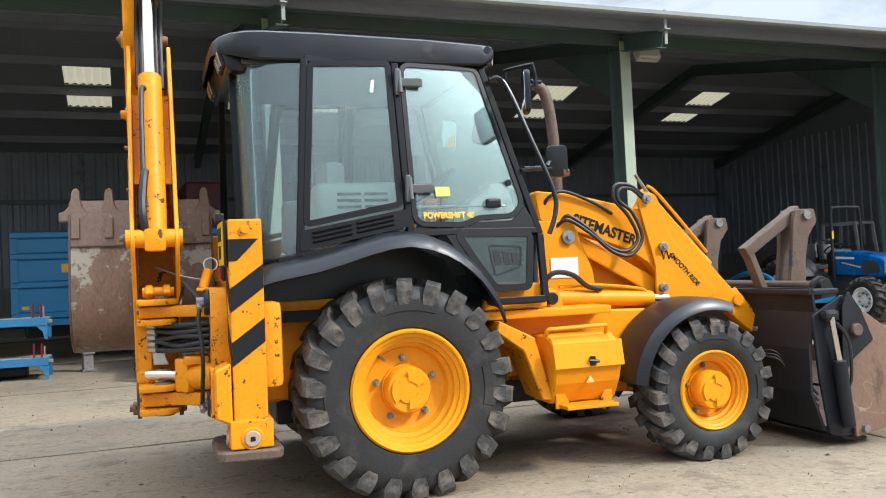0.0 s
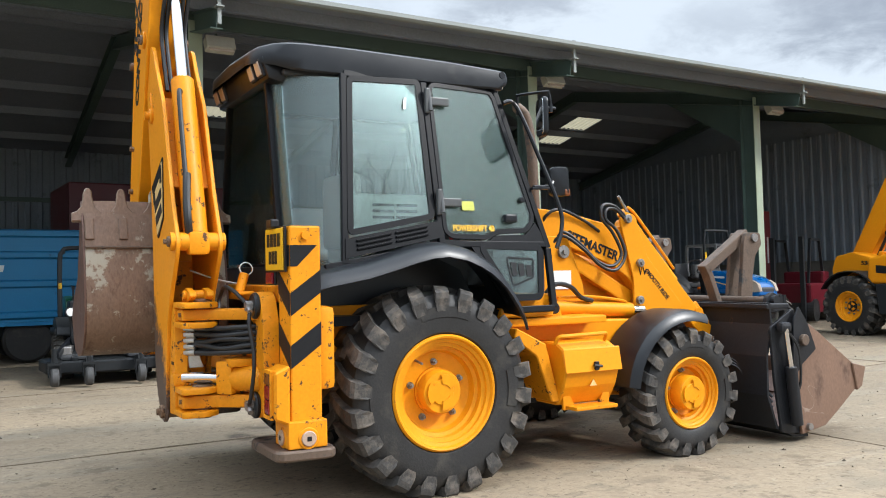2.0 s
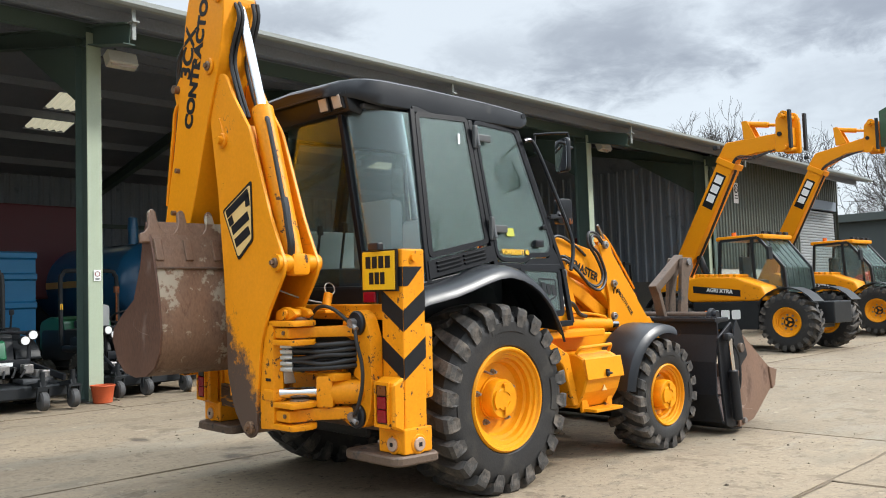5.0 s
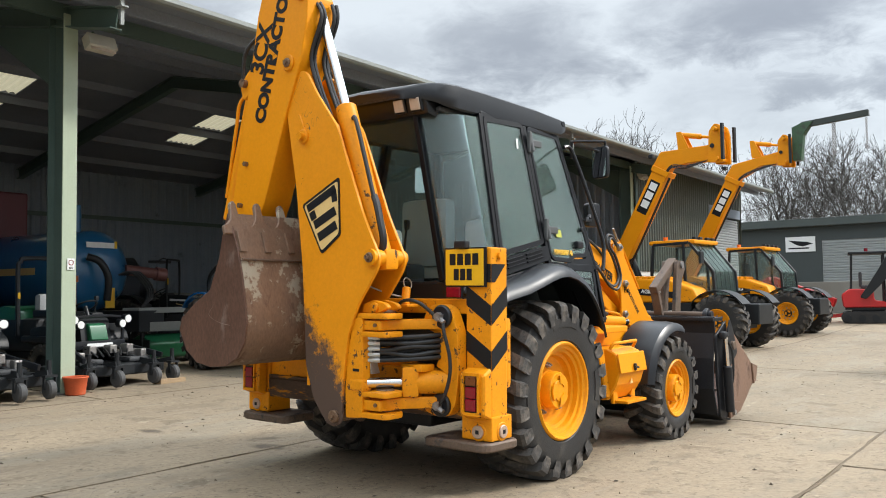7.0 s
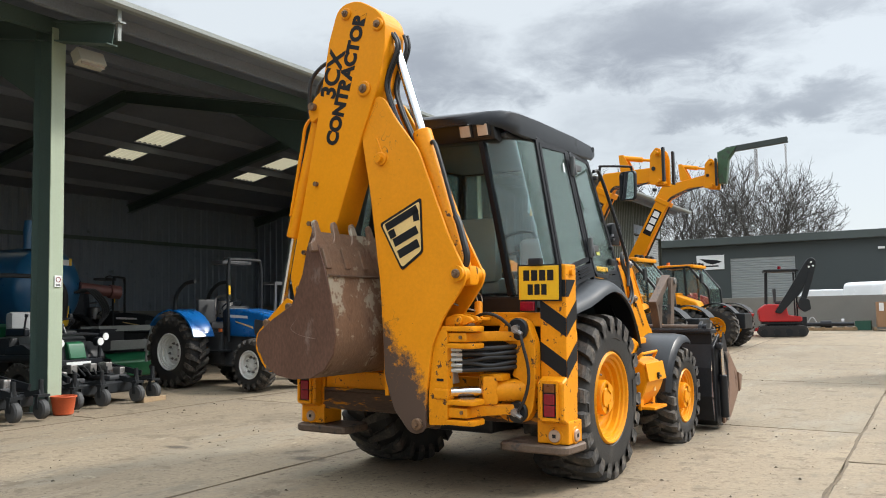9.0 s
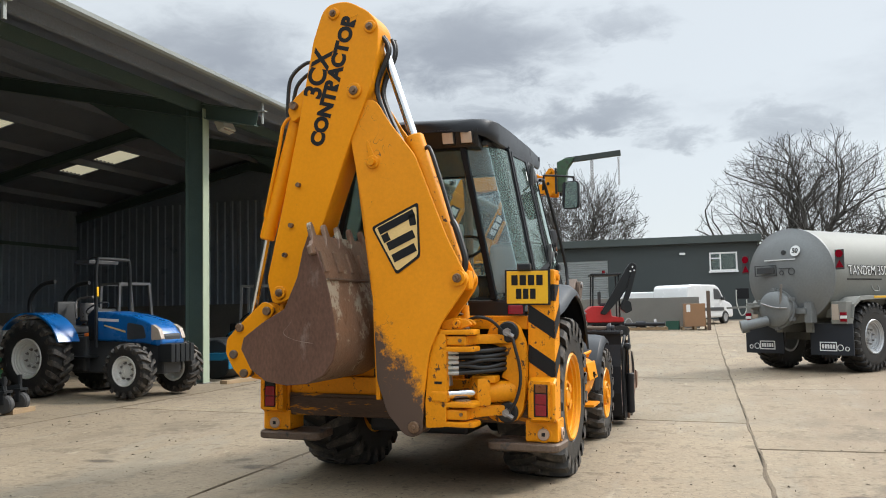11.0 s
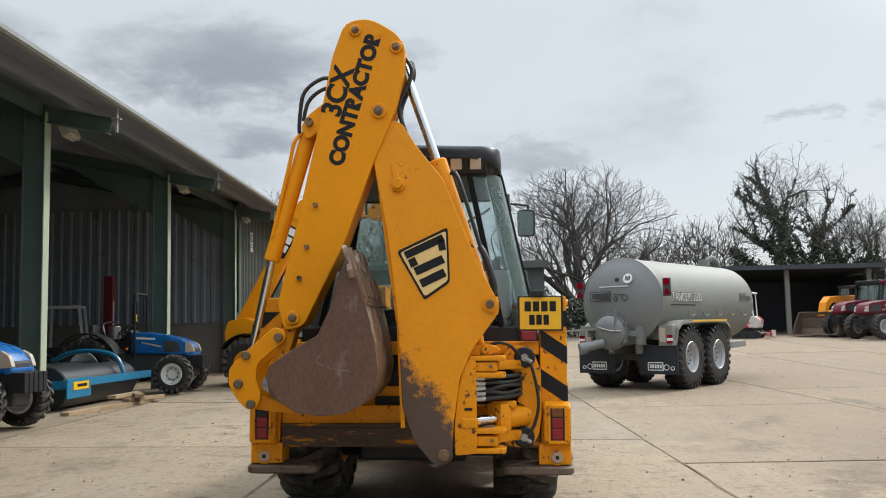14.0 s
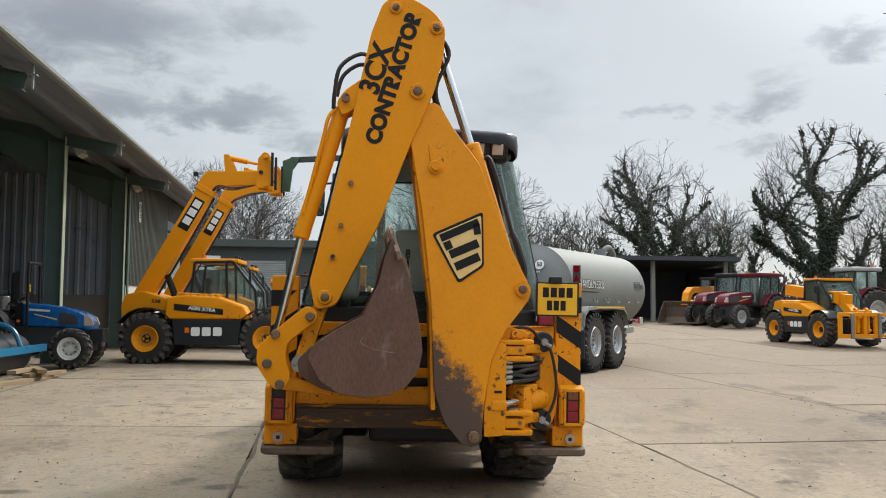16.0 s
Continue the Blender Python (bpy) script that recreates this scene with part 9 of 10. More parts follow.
part("windscreen", thick(sheet([[(0.86, -0.75, 1.70), (0.86, 0.75, 1.70)], [(1.38, -0.80, 1.14), (1.38, 0.80, 1.14)]]), 0.01), M_DKGREY, van)
car = thing("car", on_ground(38.5, 6.5, -80), "white car behind the block wall", "car")
part("body", prism(rounded([(-1.9, 0.3), (-1.9, 0.9), (-1.4, 1.5), (0.4, 1.5), (1.1, 1.0), (2.0, 0.85), (2.0, 0.3)], 0.12), "y", -0.85, 0.85, 0.08, 3), M_WCAR, car, smooth=True)
part("tyre", join(*[rod((xx, -0.86, 0.3), (xx, 0.86, 0.3), 0.3, seg=20) for xx in (-1.3, 1.3)]), M_RUBBER, car)
cb = thing("cardboard_box", on_ground(32.0, 4.12, 6), "large brown cardboard box on a pallet", "box")
part("carton", span(-0.4, 0.4, -0.42, 0.42, 0.14, 1.10, 0.01), mat("cardboard", (0.30, 0.17, 0.09), 0.8, 0, 0.1, 3, 60, 0.05), cb)
part("pallet", join(*[span(-0.45, 0.45, yy - 0.05, yy + 0.05, 0.0, 0.13) for yy in (-0.5, 0, 0.5)]), M_WOOD, cb)
part("paper_label", span(-0.405, -0.401, 0.18, 0.34, 0.75, 1.06), M_WHITE, cb)
pl_ = thing("parts_pallet", on_ground(31.6, 6.4, 4), "pallet with dark steel machine parts by the block wall", "pallet")
pieces("board", [span(-0.5, 0.5, yy - 0.06, yy + 0.06, 0.10, 0.13) for yy in (-1.1, -0.75, -0.4, 0.0, 0.4, 0.75, 1.1)], M_WOOD, pl_)
pieces("bearer", [span(xx - 0.05, xx + 0.05, -1.2, 1.2, 0, 0.10) for xx in (-0.4, 0.4)], M_WOOD, pl_)
part("shaft", join(rod((-0.1, -1.1, 0.24), (-0.1, 1.0, 0.24), 0.07, seg=12), rod((-0.1, -0.3, 0.24), (-0.1, 0.1, 0.24), 0.14, seg=12), box((-0.1, 0.75, 0.35), (0.2, 0.35, 0.4), 0.03)), M_LOADER, pl_)
part("flange", join(rod((0.1, -0.75, 0.28), (0.1, -0.65, 0.28), 0.16, seg=16), pipe([(0.1, 0.2, 0.2), (0.2, 0.4, 0.5), (0.1, 0.6, 0.25)], 0.03, 6)), M_STEEL, pl_)
gc = part("green_crate", thick(sheet([[(31.9 + a * 0.22, 5.0 + b * 0.28, ground(31.9, 5.0) + 0.01 + z) for a, b in ((-1, -1), (1, -1), (1, 1), (-1, 1), (-1, -1))] for z in (0.0, 0.36)]), 0.02), M_MGRN0)
tagged(gc, "dark green plastic crate on the concrete", "crate")
wp = part("gate_post", span(31.6, 31.75, 3.45, 3.6, 0.3, 1.95, 0.01), M_FORK)
tagged(wp, "rusty steel post at the end of the block wall", "post")

# ---- yellow loader in front of the lean-to ----
yl = thing("wheel_loader", on_ground(40.4, -14.7, 128), "old yellow loader with a long low boom and a rusty bucket", "loader")
part("body", prism(rounded([(-1.9, 0.55), (-1.95, 1.30), (-1.5, 1.55), (-0.6, 1.45), (0.9, 1.20), (1.2, 0.9), (1.2, 0.55)], 0.08), "y", -0.62, 0.62, 0.03), M_YELW, yl, smooth=True)
for xx in (-1.25, 1.0):
    for s in (-1, 1):
        wheel(yl, (xx, s * 0.90, 0.58), 0.6, 0.42, 0.28, 18, 0.045, M_ORG, s, seg=28, detail=False)
part("boom", prism(rounded([(-1.9, 1.75), (-1.75, 2.15), (1.3, 2.05), (1.75, 1.75), (2.0, 1.05), (1.72, 0.95), (1.45, 1.55), (1.1, 1.72)], 0.06), "y", -0.20, 0.20, 0.015), M_YELW, yl, "worn yellow boom")
part("boom_ram", rod((0.3, 0.0, 1.05), (1.3, 0.0, 1.60), 0.07, seg=12), M_CHAR, yl, smooth=True)
bkt_ = part("bucket", thick(sheet([[(x, y, z) for y in (-1.2, 1.2)] for x, z in ((2.05, 1.25), (1.9, 0.95), (1.86, 0.40), (2.0, 0.12), (2.75, 0.08))]), 0.03), M_FORK, yl, "rusty brown bucket")
pieces("bucket_side", [prism([(2.05, 1.25), (1.9, 0.95), (1.86, 0.40), (2.0, 0.12), (2.75, 0.08), (2.5, 0.65)], "y", y0 - 0.015, y0 + 0.015) for y0 in (-1.2, 1.2)], M_FORK, bkt_)
cf = part("cab_roof", box((-0.35, 0.55, 2.55), (1.25, 1.0, 0.10), 0.03), M_CHAR, yl)
pieces("cab_bar", [beam(a, b, 0.07, 0.07) for yy in (0.12, 0.98) for a, b in (((-0.95, yy, 1.3), (-0.85, yy, 2.5)), ((0.15, yy, 2.5), (0.40, yy, 1.3)))], M_CHAR, cf)
pieces("pane", [prism([(-0.9, 1.4), (-0.83, 2.48), (0.14, 2.48), (0.36, 1.4)], "y", yy - 0.004, yy + 0.004) for yy in (0.12, 0.98)], M_GLASSD, cf)

# ---- ride-on mowers ----
M_MGRN = mat("green_mower_plastic", (0.012, 0.11, 0.045), 0.35, 0, 0.1, 4, 50, coat=0.3)
M_TURF = mat("turf_tyre", (0.045, 0.042, 0.036), 0.8, 0, 0.25, 8, 60, 0.2, (0.16, 0.13, 0.09), 0.5, 0.2, 9)
M_BULK = mat("bare_rubber_caster", (0.055, 0.055, 0.055), 0.7, 0, 0.2, 8, 60)


mat_seat = mat("worn_grey_seat", (0.26, 0.27, 0.27), 0.6, 0, 0.15, 6, 90, 0.08)


def mower(x, y, turn, label):
    """A wide ride-on mower, x forward: cutting deck on casters, seat, roll bar, lamp bar."""
    m = thing("ride_on_mower", on_ground(x, y, turn), label, "ride-on mower", "ride-on mowers")
    dk_ = part("cutting_deck", prism(rounded([(0.15, -0.85), (0.95, -0.8), (1.05, -0.3), (1.05, 0.3), (0.95, 0.8), (0.15, 0.85)], 0.12), "z", 0.14, 0.30, 0.02), M_CHAR, m)
    for s in (-1, 1):
        for xx, yy in ((1.18, 0.72), (1.25, 0.32)):
            cw = part("caster", join(rod((xx, s * yy - 0.05, 0.12), (xx, s * yy + 0.05, 0.12), 0.12, seg=20, bev=0.02)), M_BULK, dk_, smooth=True)
            part("caster_fork", join(beam((xx, s * yy - 0.07, 0.12), (xx, s * yy - 0.07, 0.28), 0.05, 0.015, up=(0, 1, 0)), beam((xx, s * yy + 0.07, 0.12), (xx, s * yy + 0.07, 0.28), 0.05, 0.015, up=(0, 1, 0)), span(xx - 0.05, xx + 0.05, s * yy - 0.08, s * yy + 0.08, 0.27, 0.30), rod((xx - 0.02, s * yy, 0.3), (xx - 0.02, s * yy, 0.48), 0.03, seg=10), beam((xx, s * yy, 0.33), (0.9, s * yy * 0.9, 0.28), 0.08, 0.06)), M_CHAR, cw)
        wd = part("wheel", lathe([(0, 0.05), (0.12, 0.05), (0.15, 0.1), (0.16, 0.1), (0.16, -0.1)], 24, Matrix.Translation((0.0, s * 0.52, 0.30)) @ Matrix.Rotation(radians(90 if s < 0 else -90), 4, "X")), M_CHAR, m, smooth=True)
        part("tyre", lathe([(0.15, 0.11), (0.22, 0.13), (0.28, 0.11), (0.305, 0.06), (0.31, 0), (0.305, -0.06), (0.28, -0.11), (0.22, -0.13), (0.15, -0.11)], 36, Matrix.Translation((0.0, s * 0.52, 0.30)) @ Matrix.Rotation(radians(90), 4, "X")), M_TURF, wd, "turf tyre", smooth=True)
        part("tread", moved(join(lug_mesh(0.318, 0.300, 0.125, 22, 1, 0.045, 0), lug_mesh(0.318, 0.300, 0.125, 22, -1, 0.045, 0.5)), Matrix.Translation((0.0, s * 0.52, 0.30)) @ Matrix.Rotation(radians(90), 4, "X")), M_TURF, wd)
        part("shroud", prism(rounded([(-0.30, 0.60), (-0.28, 0.82), (0.05, 0.86), (0.28, 0.74), (0.34, 0.60)], 0.05), "y", s * 0.30, s * 0.62, 0.03, 2), M_CHAR, m, smooth=True)
        part("deck_arm", beam((0.15, s * 0.34, 0.42), (0.95, s * 0.46, 0.30), 0.07, 0.09, 0.01), M_CHAR, m)
        part("belt_cover", box((0.62, s * 0.42, 0.34), (0.42, 0.40, 0.07), 0.03), M_DKGREY, dk_, smooth=True)
        part("wheel", rod((-1.25, s * 0.55, 0.24), (-1.25, s * 0.40, 0.24), 0.24, seg=28, bev=0.04), M_TURF, m, smooth=True)
        part("deck_motor", join(rod((0.55, s * 0.5, 0.30), (0.55, s * 0.5, 0.48), 0.07, seg=14), box((0.7, s * 0.55, 0.42), (0.14, 0.14, 0.12), 0.02)), M_STEEL, dk_)
        part("fender", box((-0.1, s * 0.50, 0.66), (0.75, 0.30, 0.10), 0.04), M_CHAR, m, smooth=True)
        for k, (yy, zz, r) in enumerate(((0.46, 0.93, 0.055), (0.36, 0.86, 0.055))):
            hl = part("headlamp", rod((0.42, s * yy, zz), (0.50, s * yy, zz), r * 1.25, seg=18), M_BLK, m, smooth=True)
            part("lens", rod((0.50, s * yy, zz), (0.512, s * yy, zz), r, seg=18), M_WHITE, hl)
    part("lamp_frame", join(pipe([(0.40, -0.42, 0.40), (0.40, -0.44, 0.80), (0.40, -0.40, 0.96), (0.40, 0.40, 0.96), (0.40, 0.44, 0.80), (0.40, 0.42, 0.40)], 0.025, 8, n=3), span(0.42, 0.46, -0.44, 0.44, 0.50, 0.62, 0.005)), M_BLK, m, "black lamp frame with a pale logo bar", smooth=True)
    part("logo_bar", span(0.461, 0.466, -0.22, 0.22, 0.535, 0.585), M_WHITE, m)
    part("body", join(span(-1.5, 0.1, -0.36, 0.36, 0.35, 0.80, 0.05), span(-1.55, -0.45, -0.42, 0.42, 0.45, 0.95, 0.08)), M_CHAR, m, smooth=True)
    part("console", prism(rounded([(0.05, 0.45), (0.10, 0.86), (0.22, 0.98), (0.32, 0.92), (0.42, 0.45)], 0.04), "y", -0.26, 0.26, 0.03, 2), M_CHAR, m, smooth=True)
    part("control_arm", join(box((-0.35, -0.36, 1.02), (0.40, 0.10, 0.12), 0.03), rod((-0.22, -0.36, 1.06), (-0.18, -0.36, 1.24), 0.014, seg=8), rod((-0.18, -0.36, 1.24), (-0.17, -0.36, 1.28), 0.025, seg=10)), M_BLK, m)
    part("pedal_cover", prism(rounded([(0.26, 0.60), (0.28, 0.88), (0.40, 0.86), (0.47, 0.62)], 0.04), "y", -0.15, 0.15, 0.03), M_MGRN, m, "green plastic column cover", smooth=True)
    part("steering_wheel", join(lathe([(0.17 + 0.014 * math.cos(a), 0.014 * math.sin(a)) for a in steps(0, 2 * math.pi, 1.05)], 24, Matrix.Translation((0.12, 0, 1.12)) @ Matrix.Rotation(radians(-30), 4, "Y")), rod((0.12, 0, 1.12), (0.27, 0, 0.8), 0.03)), M_BLK, m, smooth=True)
    part("seat", join(box((-0.42, 0, 0.90), (0.48, 0.50, 0.15), 0.06), box((-0.68, 0, 1.12), (0.16, 0.50, 0.40), 0.07)), mat_seat, m, "grey padded seat", smooth=True)
    part("roll_bar", pipe([(-0.78, -0.48, 0.7), (-0.80, -0.48, 1.65), (-0.80, -0.44, 1.80), (-0.80, -0.34, 1.86), (-0.80, 0.34, 1.86), (-0.80, 0.44, 1.80), (-0.80, 0.48, 1.65), (-0.78, 0.48, 0.7)], 0.035, 8, n=3), M_CHAR, m, smooth=True)
    part("warning_sticker", span(-0.77, -0.76, -0.50, -0.46, 1.25, 1.34), M_PLATE, m)
    part("beacon", join(rod((-0.55, 0.32, 0.9), (-0.55, 0.32, 1.50), 0.014, seg=8), rod((-0.55, 0.32, 1.50), (-0.55, 0.32, 1.60), 0.045, seg=12)), M_AMBERD, m)
    part("side_console", join(box((-0.35, 0.40, 0.92), (0.5, 0.22, 0.22), 0.05), rod((-0.2, 0.40, 1.0), (-0.15, 0.40, 1.22), 0.014, seg=8), box((-0.15, 0.40, 1.24), (0.06, 0.06, 0.08), 0.02)), M_CHAR, m, smooth=True)
    part("hood", prism(rounded([(-1.6, 0.6), (-1.6, 1.05), (-1.3, 1.15), (-0.85, 1.10), (-0.80, 0.6)], 0.08), "y", -0.40, 0.40, 0.04, 2), M_MGRN, m, "dark green engine hood", smooth=True)
    pieces("valve_block", [box((0.62, yy, 0.50), (0.16, 0.12, 0.12), 0.015) for yy in (-0.30, 0.05, 0.34)], M_STEEL, m)
    pieces("lift_arm", [beam((0.30, yy, 0.55), (1.0, yy * 1.5, 0.38), 0.05, 0.08, 0.01) for yy in (-0.45, 0.45)], M_BLK, m)
    pieces("hose", [pipe([(0.35, -0.3 + 0.12 * k, 0.45), (0.6, -0.35 + 0.14 * k, 0.52 + 0.02 * (k % 2)), (0.8, -0.3 + 0.1 * k, 0.40)], 0.014, 6) for k in range(6)], M_HOSE, m, smooth=True)
    return m


mower(0.95, 13.25, -92, "wide ride-on mower with twin lamps and a grey seat")
mower(3.02, 13.72, -84, "wide ride-on mower beside the orange tub")

# ---- small things by the posts ----
tub = thing("rubber_tub", on_ground(2.14, 12.33), "faded orange rubber tub beside the post", "tub")
part("bowl", lathe([(0, 0.0), (0.112, 0.0), (0.122, 0.008), (0.150, 0.21), (0.165, 0.225), (0.162, 0.24), (0.142, 0.233), (0.115, 0.025), (0, 0.02)], 36), mat("orange_rubber", (0.52, 0.09, 0.025), 0.55, 0, 0.12, 6, 50, 0.03, (0.30, 0.2, 0.14), 0.58, 0.2, 6), tub, smooth=True)


def plank(x, y, turn, ln, wd, th, z, label="loose weathered timber plank on the concrete"):
    o = part("timber_plank", box((0, 0, th / 2), (ln, wd, th), 0.006), M_WOOD, m=on_ground(x, y, turn, z))
    return tagged(o, label, "plank", "timber planks by the roller")


for i, (x, y, a, ln, z) in enumerate(((8.75, 12.0, -8, 1.3, 0.0), (9.35, 11.88, -14, 1.2, 0.0), (10.1, 11.75, -12, 1.2, 0.0), (10.3, 11.85, 60, 0.7, 0.07), (10.45, 11.65, -20, 1.0, 0.07), (10.5, 11.8, 25, 1.1, 0.14), (10.2, 11.95, -5, 0.9, 0.14), (3.75, 12.55, 10, 0.5, 0.0))):
    plank(x, y, a, ln, 0.16, 0.065, z)

# ---- field roller ----
M_LBLUE = mat("light_blue_paint", (0.012, 0.16, 0.30), 0.35, 0, 0.12, 3, 40, 0.02, (0.05, 0.08, 0.09), 0.62, 0.1, 5)
M_DRUM = mat("dark_steel_drum", (0.05, 0.055, 0.06), 0.38, 0.5, 0.2, 3, 40, 0.03)
rl = thing("field_roller", on_ground(10.45, 12.75, -3), "blue framed field roller with dark steel drums", "roller")
for i, (y, x0, x1) in enumerate(((0.0, -1.45, 1.35), (0.95, -1.2, 1.6))):
    part("drum", lathe([(0, x0), (0.36, x0), (0.38, x0 + 0.02), (0.38, x1 - 0.02), (0.36, x1), (0, x1)], 44, Matrix.Translation((0, y, 0.38)) @ Matrix.Rotation(radians(90), 4, "Y")), M_DRUM, rl, smooth=True)
part("frame", join(span(-1.75, 1.75, -0.52, -0.42, 0.40, 0.54, 0.01), span(-1.75, 1.75, 1.37, 1.47, 0.40, 0.54, 0.01), span(-1.75, -1.65, -0.42, 1.37, 0.38, 0.52, 0.01), span(1.65, 1.75, -0.42, 1.37, 0.38, 0.52, 0.01), span(-1.75, -0.9, -0.53, -0.50, 0.22, 0.56, 0.01)), M_LBLUE, rl)
part("hoop", pipe([(0.55, -0.47, 0.54), (0.55, -0.30, 0.86), (0.55, 0.1, 0.98), (0.55, 0.6, 0.96), (0.55, 1.0, 0.8)], 0.045, 8), M_LBLUE, rl, smooth=True)
part("name_plate", span(-1.55, -1.0, -0.54, -0.531, 0.36, 0.50), M_PLATE, rl, "yellow maker's plate with dark bar")
part("plate_bar", span(-1.42, -1.08, -0.545, -0.541, 0.41, 0.46), M_DECAL, rl)

# ---- blue tipping trailer and slurry tank in the shed ----
M_TBLUE = mat("blue_trailer_paint", (0.014, 0.19, 0.40), 0.4, 0, 0.1, 1.5, 40, 0.02, (0.02, 0.07, 0.13), 0.62, 0.1, 3)
tl = thing("tipping_trailer", pose(-1.2, 16.3, 0.18, 0, 0, 2), "blue steel tipping trailer with a pale logo", "trailer")
part("body", join(span(-0.56, 4.05, 0.0, 0.06, 0.70, 2.25, 0.01), span(-0.56, 4.05, 2.2, 2.26, 0.70, 2.25, 0.01), span(3.99, 4.05, 0.06, 2.2, 0.70, 2.25), span(-0.56, -0.50, 0.06, 2.2, 0.70, 2.25), span(-0.56, 4.05, 0.0, 2.26, 0.64, 0.70)), M_TBLUE, tl)
for z in (2.21, 1.84, 1.35, 0.82):
    part("side_rib", prism([(0.0, z - 0.07), (-0.06, z - 0.04), (-0.06, z + 0.04), (0.0, z + 0.07)], "x", -0.56, 4.05), M_TBLUE, tl)
part("end_post", span(-0.58, -0.46, -0.03, 0.0, 0.70, 2.26, 0.008), M_TBLUE, tl)
part("logo", span(0.22, 0.38, -0.008, 0.0, 1.55, 1.70), M_PLATE, tl)
pieces("logo", [prism([(x0, 1.56), (x0 + w, 1.56), (x0 + w + 0.02, 1.67), (x0 + 0.02, 1.67)], "y", -0.008, 0.0) for x0, w in ((0.42, 0.10), (0.55, 0.08), (0.66, 0.14), (0.83, 0.04), (0.90, 0.08), (1.01, 0.09))], M_WHITE, tl)
part("logo", span(0.44, 0.86, -0.008, 0.0, 1.475, 1.52), M_PLATE, tl)
part("warning_sticker", span(-0.42, -0.30, -0.008, 0.0, 0.93, 0.99), M_PLATE, tl)
part("logo", span(2.75, 3.25, -0.008, 0.0, 2.0, 2.11), M_PLATE, tl)
part("chassis", join(span(-0.4, 3.9, 0.6, 0.75, 0.42, 0.64), span(-0.4, 3.9, 1.5, 1.65, 0.42, 0.64)), M_CHAR, tl)
for xx in (1.5, 2.5):
    for yy in (0.25, 2.0):
        part("tyre", rod((xx, yy - 0.15, 0.40), (xx, yy + 0.15, 0.40), 0.40, seg=28, bev=0.05), M_RUBBER, tl, smooth=True)
mr = thing("maroon_trailer", pose(2.6, 20.0, 0.2, 0, 0, 3), "dark maroon grain trailer at the back of the shed", "trailer")
part("body", span(-1.2, 3.0, 0, 2.2, 1.5, 3.55, 0.04), mat("maroon_paint", (0.10, 0.012, 0.02), 0.45, 0, 0.1, 2, 40), mr)
part("chassis", span(-1.0, 2.8, 0.5, 1.7, 0.8, 1.5, 0.04), M_CHAR, mr)
pieces("tyre", [rod((0.9, yy, 0.48), (0.9, yy + 0.35, 0.48), 0.5, seg=24) for yy in (0.1, 1.75)], M_RUBBER, mr, smooth=True)
M_DBLUE = mat("deep_blue_paint", (0.018, 0.125, 0.27), 0.3, 0, 0.12, 1.5, 40, 0.0, coat=0.4)
bt = thing("slurry_tank", pose(5.55, 17.4, 0.18, 0, 0, -84), "deep blue slurry tank trailer parked in the shed", "tanker")
part("tank", lathe([(0, 0.22), (0.4, 0.18), (0.65, 0.08), (0.78, -0.05), (0.80, -0.12), (0.80, -4.0), (0.6, -4.2), (0, -4.3)], 48, Matrix.Translation((0, 0, 1.80)) @ Matrix.Rotation(radians(90), 4, "Y")), M_DBLUE, bt, smooth=True)
part("logo", span(0.175, 0.19, -0.38, 0.28, 2.24, 2.35), M_WHITE, bt)
part("logo", span(0.185, 0.198, 0.27, 0.33, 2.24, 2.38), M_PLATE, bt)
part("yellow_patch", span(0.16, 0.17, 0.08, 0.30, 1.05, 1.45), M_PLATE, bt)
part("side_stripe", span(-3.6, -0.8, -0.805, -0.795, 1.72, 1.86), M_CREAM, bt)
part("filler", join(rod((-0.25, -0.3, 2.55), (-0.25, -0.3, 2.85), 0.10, seg=18), rod((-0.25, -0.3, 2.85), (-0.25, -0.3, 3.1), 0.11, 0.09, seg=18)), M_DBLUE, bt, smooth=True)
part("suction_pipe", join(pipe([(0.1, 0.6, 1.82), (0.2, 0.95, 1.78), (0.3, 1.25, 1.74)], 0.11, 12), rod((0.29, 1.22, 1.745), (0.35, 1.42, 1.72), 0.14, seg=20)), mat("brown_pipe", (0.16, 0.06, 0.05), 0.5), bt, smooth=True)
part("hose", join(pipe([(0.3, -0.45, 2.05), (0.42, -0.25, 1.95), (0.5, -0.12, 1.65), (0.45, -0.10, 1.2)], 0.07, 10), *[pipe([(0.4, 0.2 + 0.06 * k, 1.7), (0.55, 0.4 + 0.07 * k, 1.75), (0.6, 0.75 + 0.05 * k, 1.35), (0.5, 0.6, 0.95)], 0.02, 6) for k in range(4)]), M_HOSE, bt, smooth=True)
part("chassis", span(-3.6, 1.6, -0.3, 0.3, 0.6, 1.0, 0.02), M_CHAR, bt)
pieces("tyre", [rod((-2.2, yy, 0.55), (-2.2, yy + 0.4, 0.55), 0.56, seg=28, bev=0.06) for yy in (-0.95, 0.55)], M_RUBBER, bt, smooth=True)
b2 = thing("slurry_tank", pose(8.6, 20.6, 0.18, 0, 0, -20), "dark blue tank trailer deep in the shed", "tanker")
part("tank", lathe([(0, 0.2), (0.5, 0.1), (0.75, -0.1), (0.75, -3.5), (0, -3.7)], 40, Matrix.Translation((0, 0, 1.5)) @ Matrix.Rotation(radians(90), 4, "Y")), M_NAVY, b2, smooth=True)
part("chassis", span(-3.6, 1.0, -0.5, 0.5, 0.0, 0.9, 0.02), M_CHAR, b2)
gt = thing("metal_tray", pose(6.3, 16.1, 0.18, 0, 0, -6), "long galvanised feeder tray on legs", "tray")
